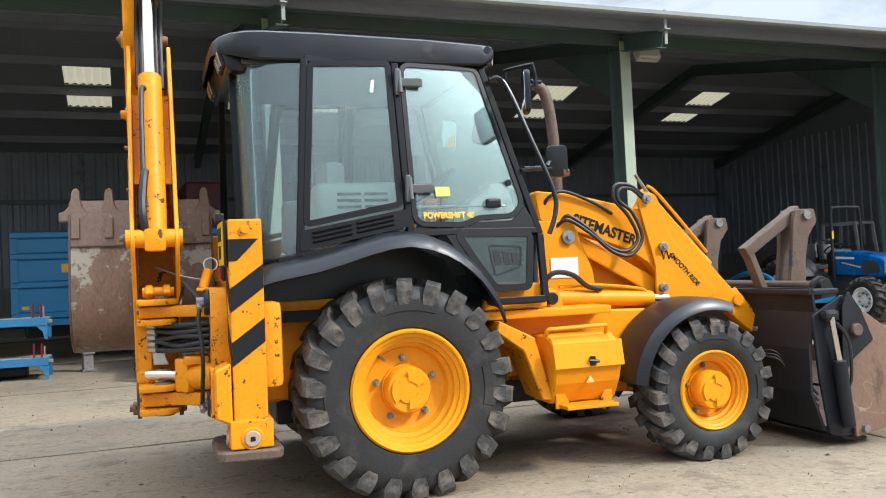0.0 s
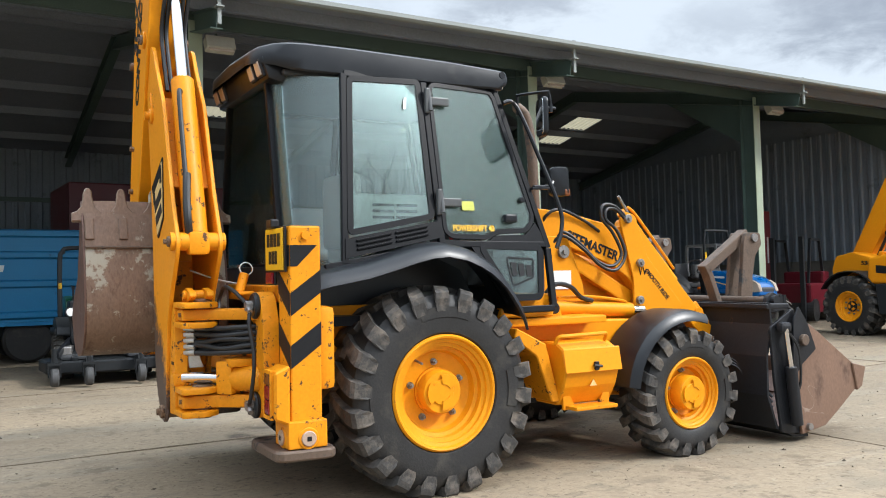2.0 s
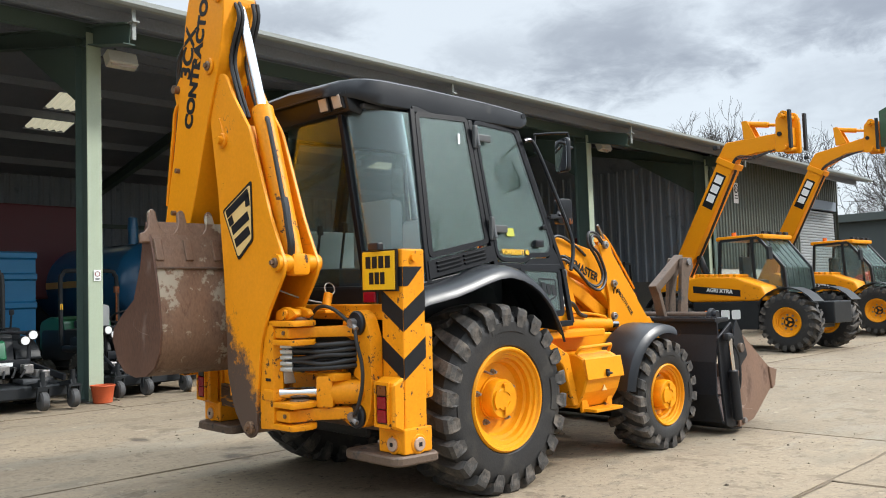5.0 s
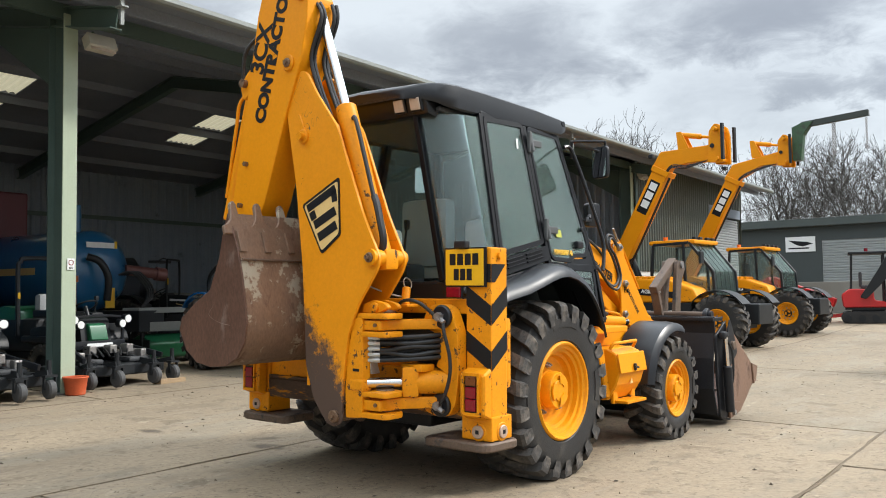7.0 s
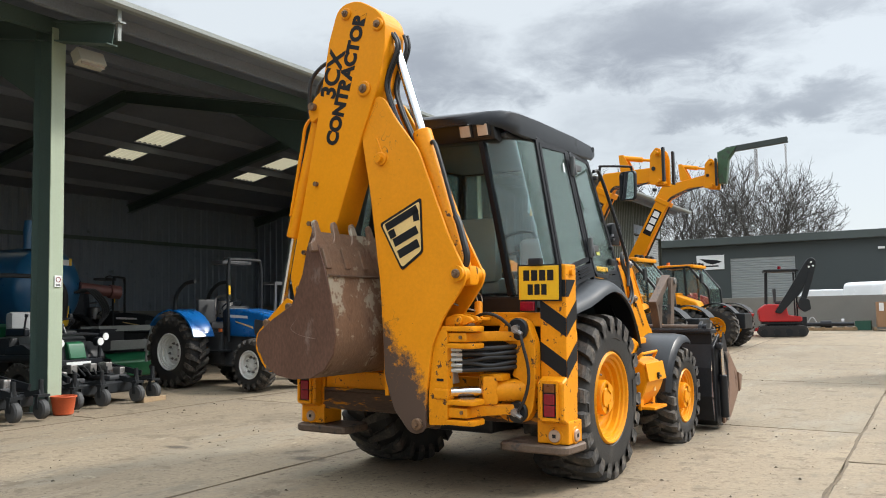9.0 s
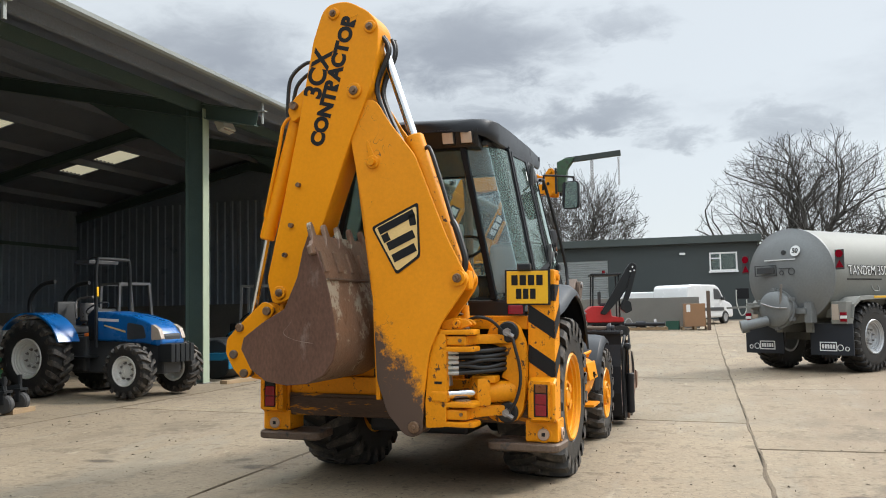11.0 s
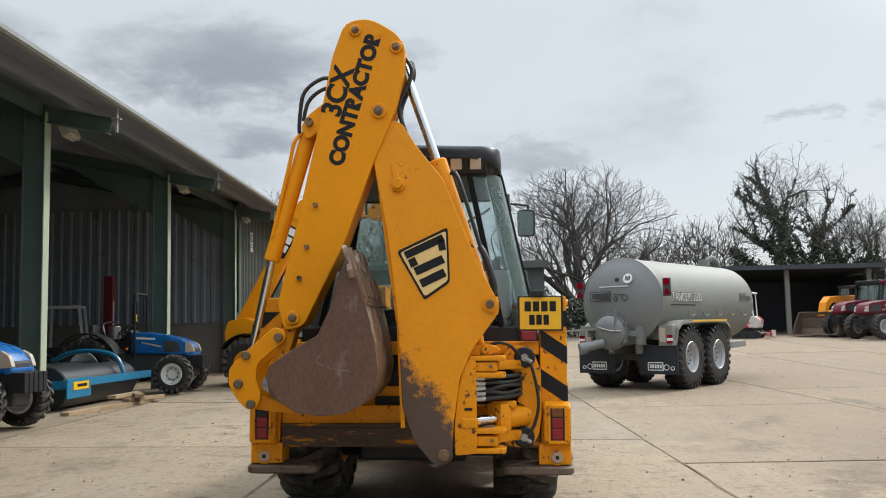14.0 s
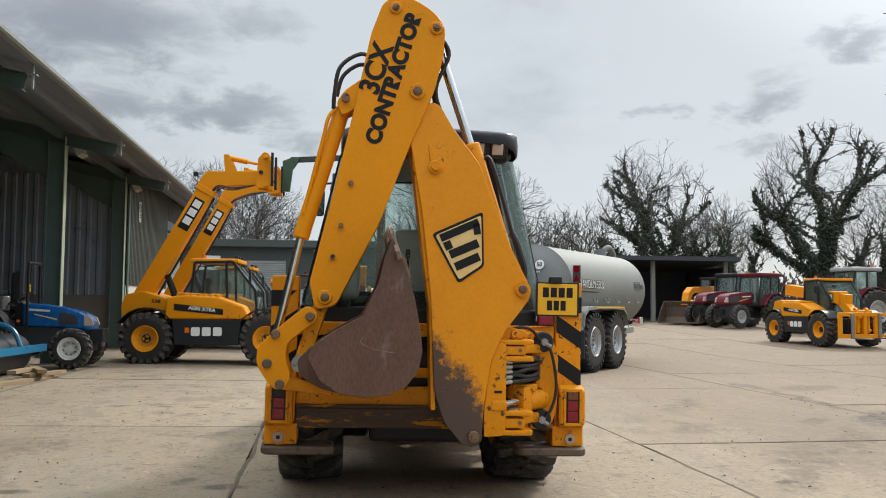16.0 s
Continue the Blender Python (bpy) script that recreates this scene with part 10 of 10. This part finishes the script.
part("tray", prism([(-0.3, 1.05), (-0.34, 0.95), (0.34, 0.95), (0.3, 1.05), (0.28, 1.05), (0.30, 0.97), (-0.30, 0.97), (-0.28, 1.05)], "x", -0.8, 1.4), M_GALV, gt)
part("panel", span(-0.8, 1.4, -0.36, -0.33, 0.60, 0.78, 0.01), M_GALV, gt)
pieces("leg", [span(xx - 0.03, xx + 0.03, yy - 0.03, yy + 0.03, 0, 0.95) for xx in (-0.7, 1.3) for yy in (-0.28, 0.28)], M_CHAR, gt)
gm = thing("flail_mower", pose(6.2, 15.9, 0.18, 0, 0, -8), "green flail mower attachment on the floor", "mower attachment")
part("hood", prism(rounded([(-0.3, 0.1), (-0.35, 0.4), (0.0, 0.56), (0.4, 0.45), (0.45, 0.1)], 0.06), "x", -0.6, 0.85, 0.01), M_MGRN, gm)
pieces("skid", (span(-0.62, -0.6, -0.35, 0.5, 0.0, 0.45), span(0.85, 0.87, -0.35, 0.5, 0.0, 0.45)), M_CHAR, gm)
part("label", span(0.35, 0.6, -0.37, -0.35, 0.35, 0.42), M_PLATE, gm)
# blue benches and the upright grey hitch near the trailer
M_BENCH = mat("pale_blue_bench_paint", (0.02, 0.13, 0.26), 0.45, 0, 0.15, 3, 40, 0.02, (0.2, 0.17, 0.13), 0.6, 0.1, 6)
M_DECK = mat("dusty_deck_plate", (0.34, 0.31, 0.26), 0.7, 0.1, 0.15, 3, 40, 0.05, (0.12, 0.10, 0.08), 0.58, 0.15, 5)
for z in (0.0, 0.56):
    o = thing("link_box", pose(-1.80, 13.6, 0.17 + z, 0, 0, 0), "stacked blue link box with a dusty deck and red hitch arms", "link box", "stacked link boxes")
    part("deck", span(-0.9, 0.78, -0.34, 0.34, 0.275, 0.30, 0.004), M_DECK, o, "dusty pale deck")
    part("frame", join(span(-0.9, 0.80, -0.37, -0.34, 0.19, 0.30, 0.006), span(-0.9, 0.80, 0.34, 0.37, 0.19, 0.30, 0.006), span(0.76, 0.80, -0.34, 0.34, 0.19, 0.275)), M_BENCH, o)
    pieces("leg", [prism([(xx - 0.10, 0.20), (xx + 0.06, 0.20), (xx + 0.06, 0.0), (xx + 0.02, 0.0), (xx + 0.0, 0.10)], "y", yy - 0.02, yy + 0.02) for xx in (-0.7, 0.74) for yy in (-0.34, 0.34)], M_BENCH, o)
    pieces("hitch_arm", [span(xx, xx + 0.025, -0.30, -0.22, 0.26, 0.50, 0.004) for xx in (0.60, 0.70)], M_REDP, o)
    part("bracket", join(span(0.74, 0.76, -0.30, -0.20, 0.26, 0.46), span(0.74, 0.86, -0.30, -0.20, 0.22, 0.27, 0.008)), M_STEEL, o)
    part("gearbox", box((0.1, 0.1, 0.10), (0.8, 0.3, 0.14), 0.03), M_CHAR, o)
hi = thing("hitch_unit", pose(-0.52, 14.0, 0.18, 0, 0, 15), "upright grey and black hitch unit", "hitch")
part("post", join(span(-0.07, 0.07, -0.07, 0.07, 0.0, 0.95, 0.01), span(-0.1, 0.1, -0.12, 0.06, 0.0, 0.03), span(-0.09, 0.09, -0.1, 0.08, 0.25, 0.5, 0.01)), M_STEEL, hi)
part("head", box((0, 0, 1.0), (0.2, 0.2, 0.25), 0.05), M_CHAR, hi)
part("hose", pipe([(0, 0, 1.05), (-0.15, -0.05, 1.15), (-0.2, -0.05, 0.95), (-0.15, -0.05, 0.75)], 0.02, 6), M_MGRN, hi)

# red lifting machine and frames behind the second tractor
rlm = thing("forklift_mast", pose(18.2, 15.55, 0.2), "dark red upright mast against the partition", "mast")
part("column", span(-0.12, 0.12, -0.12, 0.12, 0.0, 2.9, 0.01), mat("dark_red_paint", (0.16, 0.012, 0.02), 0.45, 0, 0.15, 2, 40), rlm)
part("base", span(-0.5, 0.5, -0.5, 0.5, 0.0, 0.12, 0.01), M_CHAR, rlm)
part("bar", span(-0.03, 0.03, -0.125, -0.121, 1.5, 2.2), M_WHITE, rlm)
fr_ = thing("cab_frame_unit", pose(12.4, 17.4, 0.2, 0, 0, -20), "bare pale roll cage frame on a small machine", "machine")
pieces("cage_bar", ([beam(a, b, 0.06, 0.06) for a, b in (((-0.5, -0.4, 0.6), (-0.45, -0.4, 2.0)), ((0.5, -0.4, 0.6), (0.35, -0.4, 2.0)), ((-0.45, -0.4, 2.0), (0.35, -0.4, 2.0)), ((-0.5, 0.4, 0.6), (-0.45, 0.4, 2.0)), ((0.5, 0.4, 0.6), (0.35, 0.4, 2.0)), ((-0.45, 0.4, 2.0), (0.35, 0.4, 2.0)), ((-0.45, -0.4, 2.0), (-0.45, 0.4, 2.0)), ((0.35, -0.4, 2.0), (0.35, 0.4, 2.0)))]), M_SILV, fr_)
part("body", join(span(-0.8, 1.0, -0.45, 0.45, 0.35, 0.95, 0.06), rod((-0.5, -0.6, 0.4), (-0.5, 0.6, 0.4), 0.4, seg=24), rod((0.8, -0.5, 0.28), (0.8, 0.5, 0.28), 0.28, seg=24)), M_CHAR, fr_)
copy_thing(fr_, pose(16.6, 16.0, 0.2, 0, 0, -75))
fk_ = thing("forklift", pose(17.9, 14.3, 0.2, 0, 0, 200), "red and black forklift truck inside the shed", "forklift")
part("body", join(span(-0.9, 0.7, -0.5, 0.5, 0.2, 0.95, 0.06), span(-0.95, -0.4, -0.5, 0.5, 0.9, 1.25, 0.06)), M_REDP, fk_)
pieces("cage_bar", [beam(a, b, 0.06, 0.06) for s in (-0.42, 0.42) for a, b in (((-0.6, s, 1.2), (-0.4, s, 2.05)), ((-0.4, s, 2.05), (0.4, s, 2.05)), ((0.4, s, 2.05), (0.65, s, 0.95)))], M_CHAR, fk_)
part("mast", join(span(0.8, 0.92, -0.4, -0.3, 0.05, 2.1), span(0.8, 0.92, 0.3, 0.4, 0.05, 2.1), span(0.9, 1.9, -0.3, -0.2, 0.05, 0.1), span(0.9, 1.9, 0.2, 0.3, 0.05, 0.1)), M_CHAR, fk_)
part("tyre", join(*[rod((xx, -0.55, 0.28), (xx, 0.55, 0.28), 0.28, seg=24) for xx in (-0.55, 0.5)]), M_RUBBER, fk_)

# ---- trees ----
M_BARK = mat("grey_brown_bark", (0.065, 0.058, 0.05), 0.9, 0, 0.25, 3, 30, 0.2)
M_IVY = mat("ivy_leaves", (0.034, 0.048, 0.026), 0.6, 0, 0.35, 6, 40, 0.0)


def tree(x, y, h, seed, label, spread=0.62, ivy=0, twigs=6, trunk=0.3, first=0.22, lean=0.0, crook=0.8, limbs=(), dome=None):
    """A bare winter tree: tapered limbs that fork again and again into fine curved twigs.
    limbs: the main limbs as (where on the trunk, sideways, upwards, towards +x, length); dome: half width and middle of the crown."""
    rnd, leaf = random.Random(seed), random.Random(seed + 900)
    mesh = {"trunk": ([], []), "crown": ([], [])}
    ivy_pts = []
    zc, a_xy, b_z = 0.0, 1e9, 1e9
    if dome:
        a_xy, zc = dome
        b_z = h - zc

    def outside(c):
        up = (c.z - zc) / b_z
        return (c.x * c.x + c.y * c.y) / (a_xy * a_xy) + (up if up > 0 else up * 0.5) ** 2 > 1.0

    def limb(p, d, ln, r, depth):
        vs, fs = mesh["crown" if depth else "trunk"]
        n = 7 if depth < 3 else (5 if depth < 5 else 3)
        seg = 8 if depth < 2 else (5 if depth < 4 else 3)
        bend = Vector((rnd.uniform(-1, 1), rnd.uniform(-1, 1), rnd.uniform(-0.3, 0.9))) * (0.10 if depth > 1 else 0.03)
        pts, q, dd, ended = [p], p.copy(), d.copy(), False
        for i in range(n):
            wob = crook * ((0.06, 0.20, 0.30, 0.34, 0.34)[depth] if depth < 5 else 0.36)
            dd = (dd + bend + Vector((rnd.uniform(-1, 1), rnd.uniform(-1, 1), rnd.uniform(-0.55, 0.65))) * wob).normalized()
            q = q + dd * ln / n
            if depth and dome and outside(q):
                ended = True
                q = q - dd * ln / n * rnd.uniform(0.1, 0.7)
            pts.append(q.copy())
            if ended:
                break
        n = len(pts) - 1
        r = max(r, 0.010 if depth > 5 else (0.014 if depth > 4 else 0.022))
        r2 = r * (0.66 if depth else 0.8)
        side, first_v = None, len(vs)
        for i, c in enumerate(pts):
            e = (pts[min(i + 1, n)] - pts[max(i - 1, 0)]).normalized()
            side = e.orthogonal().normalized() if side is None else (side - e * side.dot(e)).normalized()
            up, rr = e.cross(side), r + (r2 - r) * i / n
            vs.extend(c + (side * math.cos(2 * math.pi * k / seg) + up * math.sin(2 * math.pi * k / seg)) * rr for k in range(seg))
        for i in range(n):
            o = first_v + i * seg
            fs.extend((o + k, o + (k + 1) % seg, o + seg + (k + 1) % seg, o + seg + k) for k in range(seg))
        if ivy and depth <= ivy:
            for i in range(int(ln * (110, 62, 14, 3)[min(depth, 3)])):
                f = leaf.random() ** (1.0, 1.25, 1.7, 2.0)[min(depth, 3)]
                c = pts[min(int(f * n), n - 1)].lerp(pts[min(int(f * n) + 1, n)], leaf.random())
                ivy_pts.append((c, r + (0.44, 0.26, 0.15, 0.10)[min(depth, 3)] * (1.15 - 0.6 * f)))
        if depth >= twigs or (ended and depth > 4):
            return
        if depth == 0 and dome and not limbs:
            for j in range(11):
                el, az = radians(78 - 6.4 * j + rnd.uniform(-6, 6)), 2.4 * j + rnd.uniform(-0.3, 0.3)
                limb(pts[max(3, n - j // 2)], Vector((math.cos(az) * math.cos(el), math.sin(az) * math.cos(el), math.sin(el))), (h - zc) * rnd.uniform(0.55, 0.75), r2 * rnd.uniform(0.45, 0.72), 1)
            return
        if depth == 0 and limbs:
            for f, ly, lz, lx, ll in limbs:
                base = pts[min(int(f * n), n)]
                limb(base, Vector((lx, -ly, lz)).normalized(), ll, r2 * rnd.uniform(0.62, 0.80), 1)
            return
        turn0 = rnd.uniform(0, 6.28)
        kids = ((6, 5, 4, 3, 3, 3) if dome else (6, 5, 4, 4, 3, 3) if limbs else (5, 4, 3, 3, 3, 2))[min(depth, 5)]
        for j in range(kids):
            f = 1.0 if j < 2 else rnd.uniform(0.25, 0.95)
            base = pts[min(int(f * n), n)]
            a = turn0 + 2 * math.pi * j / kids + rnd.uniform(-0.5, 0.5)
            sx = dd.orthogonal().normalized()
            sy = dd.cross(sx)
            tilt = (spread * rnd.uniform(0.7, 1.2)) if depth else spread * (0.35 if j == 0 else rnd.uniform(0.9, 1.35))
            nd = dd * math.cos(tilt) + (sx * math.cos(a) + sy * math.sin(a)) * math.sin(tilt)
            nd.z += 0.07
            nd.z = max(nd.z, -0.15)
            limb(base, nd.normalized(), ln * (rnd.uniform(0.56, 0.80) if depth else rnd.uniform(0.9, 1.5 if dome else 1.1)), r2 * (0.86 if j == 0 else rnd.uniform(0.5, 0.75)), depth + 1)

    limb(Vector((0, 0, -0.2)), Vector((lean, 0, 1)).normalized(), h * first, trunk, 0)
    top = max(v.z for v in mesh["crown"][0])
    f = h / top
    t = thing("tree", on_ground(x, y), label, "tree", "bare trees")
    for name, (vs, fs) in mesh.items():
        me = bpy.data.meshes.new(name)
        me.from_pydata(vs, [], fs)
        me.materials.append(M_BARK)
        o = new(name, me)
        o.parent = t
        o.matrix_basis = Matrix.Diagonal((f, f, f, 1))
        if name == "crown":
            o["kind"] = "stuff"
    if ivy_pts:
        vs, fs = [], []
        for c, rad in ivy_pts:
            for k in range(6):
                o = c + Vector((rnd.gauss(0, 1), rnd.gauss(0, 1), rnd.gauss(0, 1))) * rad * 0.55
                u = Vector((rnd.uniform(-1, 1), rnd.uniform(-1, 1), rnd.uniform(-1, 1))).normalized() * rnd.uniform(0.06, 0.14)
                w = u.orthogonal().normalized() * rnd.uniform(0.045, 0.10)
                fs.append(tuple(range(len(vs), len(vs) + 4)))
                vs.extend(o + a for a in (-u, w, u, -w))
        me = bpy.data.meshes.new("ivy")
        me.from_pydata(vs, [], fs)
        me.materials.append(M_IVY)
        o = new("ivy", me)
        o.parent = t
        o.matrix_basis = Matrix.Diagonal((f, f, f, 1))
        o["label"], o["kind"] = "dark green ivy", "stuff"
    return t


tree(57.0, -3.4, 12.3, 3, "broad bare oak tree behind the office", 0.66, 0, 6, 0.46, 0.26, 0.0, 0.62, dome=(7.5, 6.0))
tree(60.0, 12.6, 11.6, 5, "broad bare tree behind the office roof", 0.55, 0, 6, 0.18, 0.24, dome=(5.2, 6.6))
tree(66.0, 19.5, 12.4, 8, "bare tree beyond the shed", 0.55, 0, 6, 0.18, 0.24, dome=(4.6, 7.2))
tree(60.0, -12.6, 8.6, 11, "slim bare tree behind the lean-to", 0.50, 0, 5, 0.13, 0.24)
tree(64.0, -9.5, 9.0, 12, "bare tree behind the slurry tanker", 0.50, 0, 5, 0.14, 0.24)
tree(61.0, -20.6, 14.2, 13, "tall bare tree with ivy-covered trunk and limbs", 0.72, 3, 6, 0.42, 0.28, 0.0, 1.05, dome=(4.8, 9.2),
     limbs=((0.45, -0.95, 0.75, 0.1, 6.0), (0.7, -0.55, 1.0, -0.3, 4.6), (1.0, -0.16, 1.0, 0.1, 5.6), (0.9, 0.30, 1.0, 0.3, 4.8), (0.7, 0.72, 0.8, -0.1, 4.4)))
tree(59.0, -24.4, 9.2, 17, "slender bare tree wrapped in ivy", 0.42, 2, 6, 0.2, 0.30)
tree(60.0, -34.6, 16.6, 19, "tall ivy-covered tree at the yard's edge", 0.72, 3, 6, 0.46, 0.30, 0.0, 1.05, dome=(5.6, 9.4),
     limbs=((0.62, -1.0, 0.42, 0.1, 6.4), (0.82, -0.85, 0.80, -0.2, 6.0), (1.0, -0.40, 1.0, 0.1, 7.0), (1.0, 0.02, 1.0, -0.1, 6.6), (0.9, 0.55, 0.95, 0.2, 5.0), (0.7, 0.95, 0.5, 0.0, 3.6)))
tree(62.0, -28.4, 10.8, 20, "thin bare tree among the ivy-covered ones", 0.58, 2, 6, 0.22, 0.22, limbs=((0.6, -0.8, 0.8, 0.1, 3.6), (1.0, -0.3, 1.0, 0.1, 3.6), (0.9, 0.5, 0.9, -0.2, 3.2)))
tree(58.0, -38.2, 13.6, 23, "leaning bare tree with some ivy", 0.55, 2, 6, 0.28, 0.24, 0.0, 0.7, limbs=((0.9, 0.40, 1.0, 0.1, 6.4), (0.7, -0.5, 0.9, 0.1, 4.2), (1.0, 0.1, 1.0, 0.2, 4.8)))
tree(70.0, -17.5, 10.5, 29, "bare tree in the distance", 0.55, 0, 5, 0.16, 0.24)
tree(51.0, 27.6, 13.6, 31, "bare tree behind the shed", 0.55, 0, 6, 0.2, 0.24, dome=(3.8, 9.4))
tree(54.0, 24.4, 12.6, 37, "bare tree behind the shed's end", 0.55, 0, 6, 0.2, 0.24, dome=(3.8, 8.6))
for i, (x, y, h) in enumerate(((57, -24.0, 3.4), (56, -29.0, 3.2), (58, -33.0, 3.6), (57, -37.0, 3.4), (60, -43.0, 4.6), (62, -16.0, 4.4), (63, -5.5, 4.5))):
    tree(x, y, h, 61 + i, "low bare scrub at the yard's edge", 0.62, 0, 4, 0.06, 0.14)
# the trees behind the walk, which the cab's glass mirrors
for i, (x, y, h) in enumerate(((12.2, -19.7, 18.0), (16.7, -17.1, 14.6), (24.8, -20.2, 18.0))):
    tree(x, y, h, 41 + i, "bare tree across the open yard", 0.62, 0, 4, 0.16, 0.40, 0.0, 0.75, dome=(3.2, 12.0))

# hedge and far woods
rnd = random.Random(77)
hb = bmesh.new()
for i in range(5500):
    a = rnd.uniform(-62, 30)
    c = Vector((66 + rnd.gauss(0, 2.0) + 0.002 * a * a, a, 0.7 + abs(rnd.gauss(0, 1)) * (1.6 if a < -19 else 0.8)))
    u = Vector((rnd.uniform(-1, 1), rnd.uniform(-1, 1), rnd.uniform(0, 1.6))).normalized() * rnd.uniform(0.25, 0.75)
    w = u.orthogonal().normalized() * rnd.uniform(0.02, 0.12)
    hb.faces.new([hb.verts.new(c + q) for q in (-u, w, u, -w)])
tagged(part("hedge", hb, mat("winter_hedge", (0.075, 0.07, 0.05), 0.9, 0, 0.35, 2, 20)), "dark winter hedge behind the yard", "hedge", kind="stuff")

# ---- litter on the concrete ----
rnd = random.Random(9)
lt = bmesh.new()
for i in range(2600):
    x, y = rnd.uniform(-5, 30), rnd.uniform(-9, 12.5)
    u = Vector((rnd.gauss(0, 1), rnd.gauss(0, 1), 0)).normalized() * rnd.choice((0.005, 0.006, 0.008, 0.011, 0.022))
    w = Vector((-u.y, u.x, 0)) * rnd.uniform(0.3, 1.0)
    c = Vector((x, y, ground(x, y) + 0.006))
    top = lt.verts.new(c + Vector((0, 0, rnd.uniform(0.004, 0.016))))
    q = [lt.verts.new(c + a) for a in (-u, w, u, -w)]
    for k in range(4):
        lt.faces.new((q[k], q[(k + 1) % 4], top))
tagged(part("litter", lt, mat("dry_leaf_litter", (0.085, 0.063, 0.042), 0.9, 0, 0.4, 8, 60)), "small clods and dry leaves on the concrete", "litter", kind="stuff")

# ---- concrete slabs of the yard, last ----
ROWS_Y = [(-26.0, -22.0), (-21.9, -17.9), (-17.9, -13.8), (-13.8, -9.65), (-9.65, -5.35), (-5.35, -1.03), (-1.03, 3.28), (3.28, 7.42), (7.42, 11.6), (11.6, 15.8), (15.8, 20.0), (20.0, 24.6)]
START = [1.0, 4.0, 2.0, 5.0, 3.0, 0.5, 3.25, 5.1, 4.5, 2.1, 3.0, 1.0]
random.seed(5)
for (y0, y1), st_ in zip(ROWS_Y, START):
    cuts = sorted([st_ + 6.1 * k for k in range(-5, 8)])
    for x0, x1 in zip(cuts, cuts[1:]):
        if x1 > 44 or x0 < -26:
            continue
        g = 0.009 + 0.004 * random.random()
        us, vs = steps(x0 + g, x1 - g, 1.6), steps(y0 + g, y1 - g, 1.6)
        dz = random.uniform(-0.004, 0.004)
        bm = sheet([[(u, v, ground(u, v) + dz) for u in us] for v in vs])
        ring = [(u, vs[0]) for u in us] + [(us[-1], v) for v in vs[1:]] + [(u, vs[-1]) for u in reversed(us[:-1])] + [(us[0], v) for v in reversed(vs[1:-1])]
        lo = [bm.verts.new((u, v, ground(u, v) - 0.028)) for u, v in ring]
        hi_ = [bm.verts.new((u, v, ground(u, v) + dz)) for u, v in ring]
        for i in range(len(ring)):
            j = (i + 1) % len(ring)
            bm.faces.new((lo[i], lo[j], hi_[j], hi_[i]))
        part("concrete_slab", bm, M_CONC, yard)

# ---- low hedge between the office and the lean-to ----
rnd = random.Random(91)
h2 = bmesh.new()
for i in range(5200):
    y = rnd.uniform(-8.5, 1.8)
    top = 2.5 + 0.5 * math.sin(y * 1.3) + 0.3 * math.sin(y * 3.7)
    z = top * rnd.random() ** 0.7
    o = Vector((46.5 + rnd.gauss(0, 0.45), y, ground(46.5, y) + z))
    u = Vector((rnd.uniform(-1, 1), rnd.uniform(-1, 1), rnd.uniform(-1, 1))).normalized() * rnd.uniform(0.06, 0.16)
    w = u.orthogonal().normalized() * rnd.uniform(0.04, 0.10)
    h2.faces.new([h2.verts.new(o + a) for a in (-u, w, u, -w)])
tagged(part("hedge", h2, M_IVY), "dark green hedge beside the office", "hedge", kind="stuff")

# ---- dirt packed into the joints ----
M_JOINT = mat("joint_dirt", (0.135, 0.10, 0.063), 0.95, 0, 0.3, 6, 50, 0.4)
rnd = random.Random(77)
for jy, wide, x0, x1 in ((-1.03, 0.045, -8.0, 36.0), (3.28, 0.018, -10.0, 30.0), (7.42, 0.018, -10.0, 30.0), (-5.35, 0.03, -6.0, 40.0), (11.6, 0.02, -8.0, 30.0)):
    rows, a, b = [], wide, wide
    for x in steps(x0, x1, 0.11):
        a, b = (min(max(v + rnd.uniform(-0.5, 0.5) * wide, wide * 0.35), wide * 1.7) for v in (a, b))
        wob = 0.012 * math.sin(x * 1.7) + 0.008 * math.sin(x * 4.3)
        rows.append([(x, jy + wob - a, ground(x, jy) + 0.002), (x, jy + wob, ground(x, jy) + 0.008), (x, jy + wob + b, ground(x, jy) + 0.002)])
    tagged(part("joint_dirt", sheet(rows), M_JOINT), "dark earth packed along a joint of the concrete", "dirt", kind="structure")
for (y0, y1), xs in (((7.42, 11.6), (-1.6, 4.5, 10.6)), ((3.28, 7.42), (5.1, 11.2)), ((-1.03, 3.28), (3.25, 9.35)), ((-5.35, -1.03), (0.5, 6.6, 12.7))):
    for jx in xs:
        rows = []
        for y in steps(y0, y1, 0.12):
            a, b, wob = rnd.uniform(0.006, 0.017), rnd.uniform(0.006, 0.017), 0.006 * math.sin(y * 3.1 + jx)
            rows.append([(jx + wob - a, y, ground(jx, y) + 0.002), (jx + wob, y, ground(jx, y) + 0.007), (jx + wob + b, y, ground(jx, y) + 0.002)])
        tagged(part("joint_dirt", sheet(rows), M_JOINT), "brown earth packed along a narrow joint of the concrete", "dirt", kind="structure")
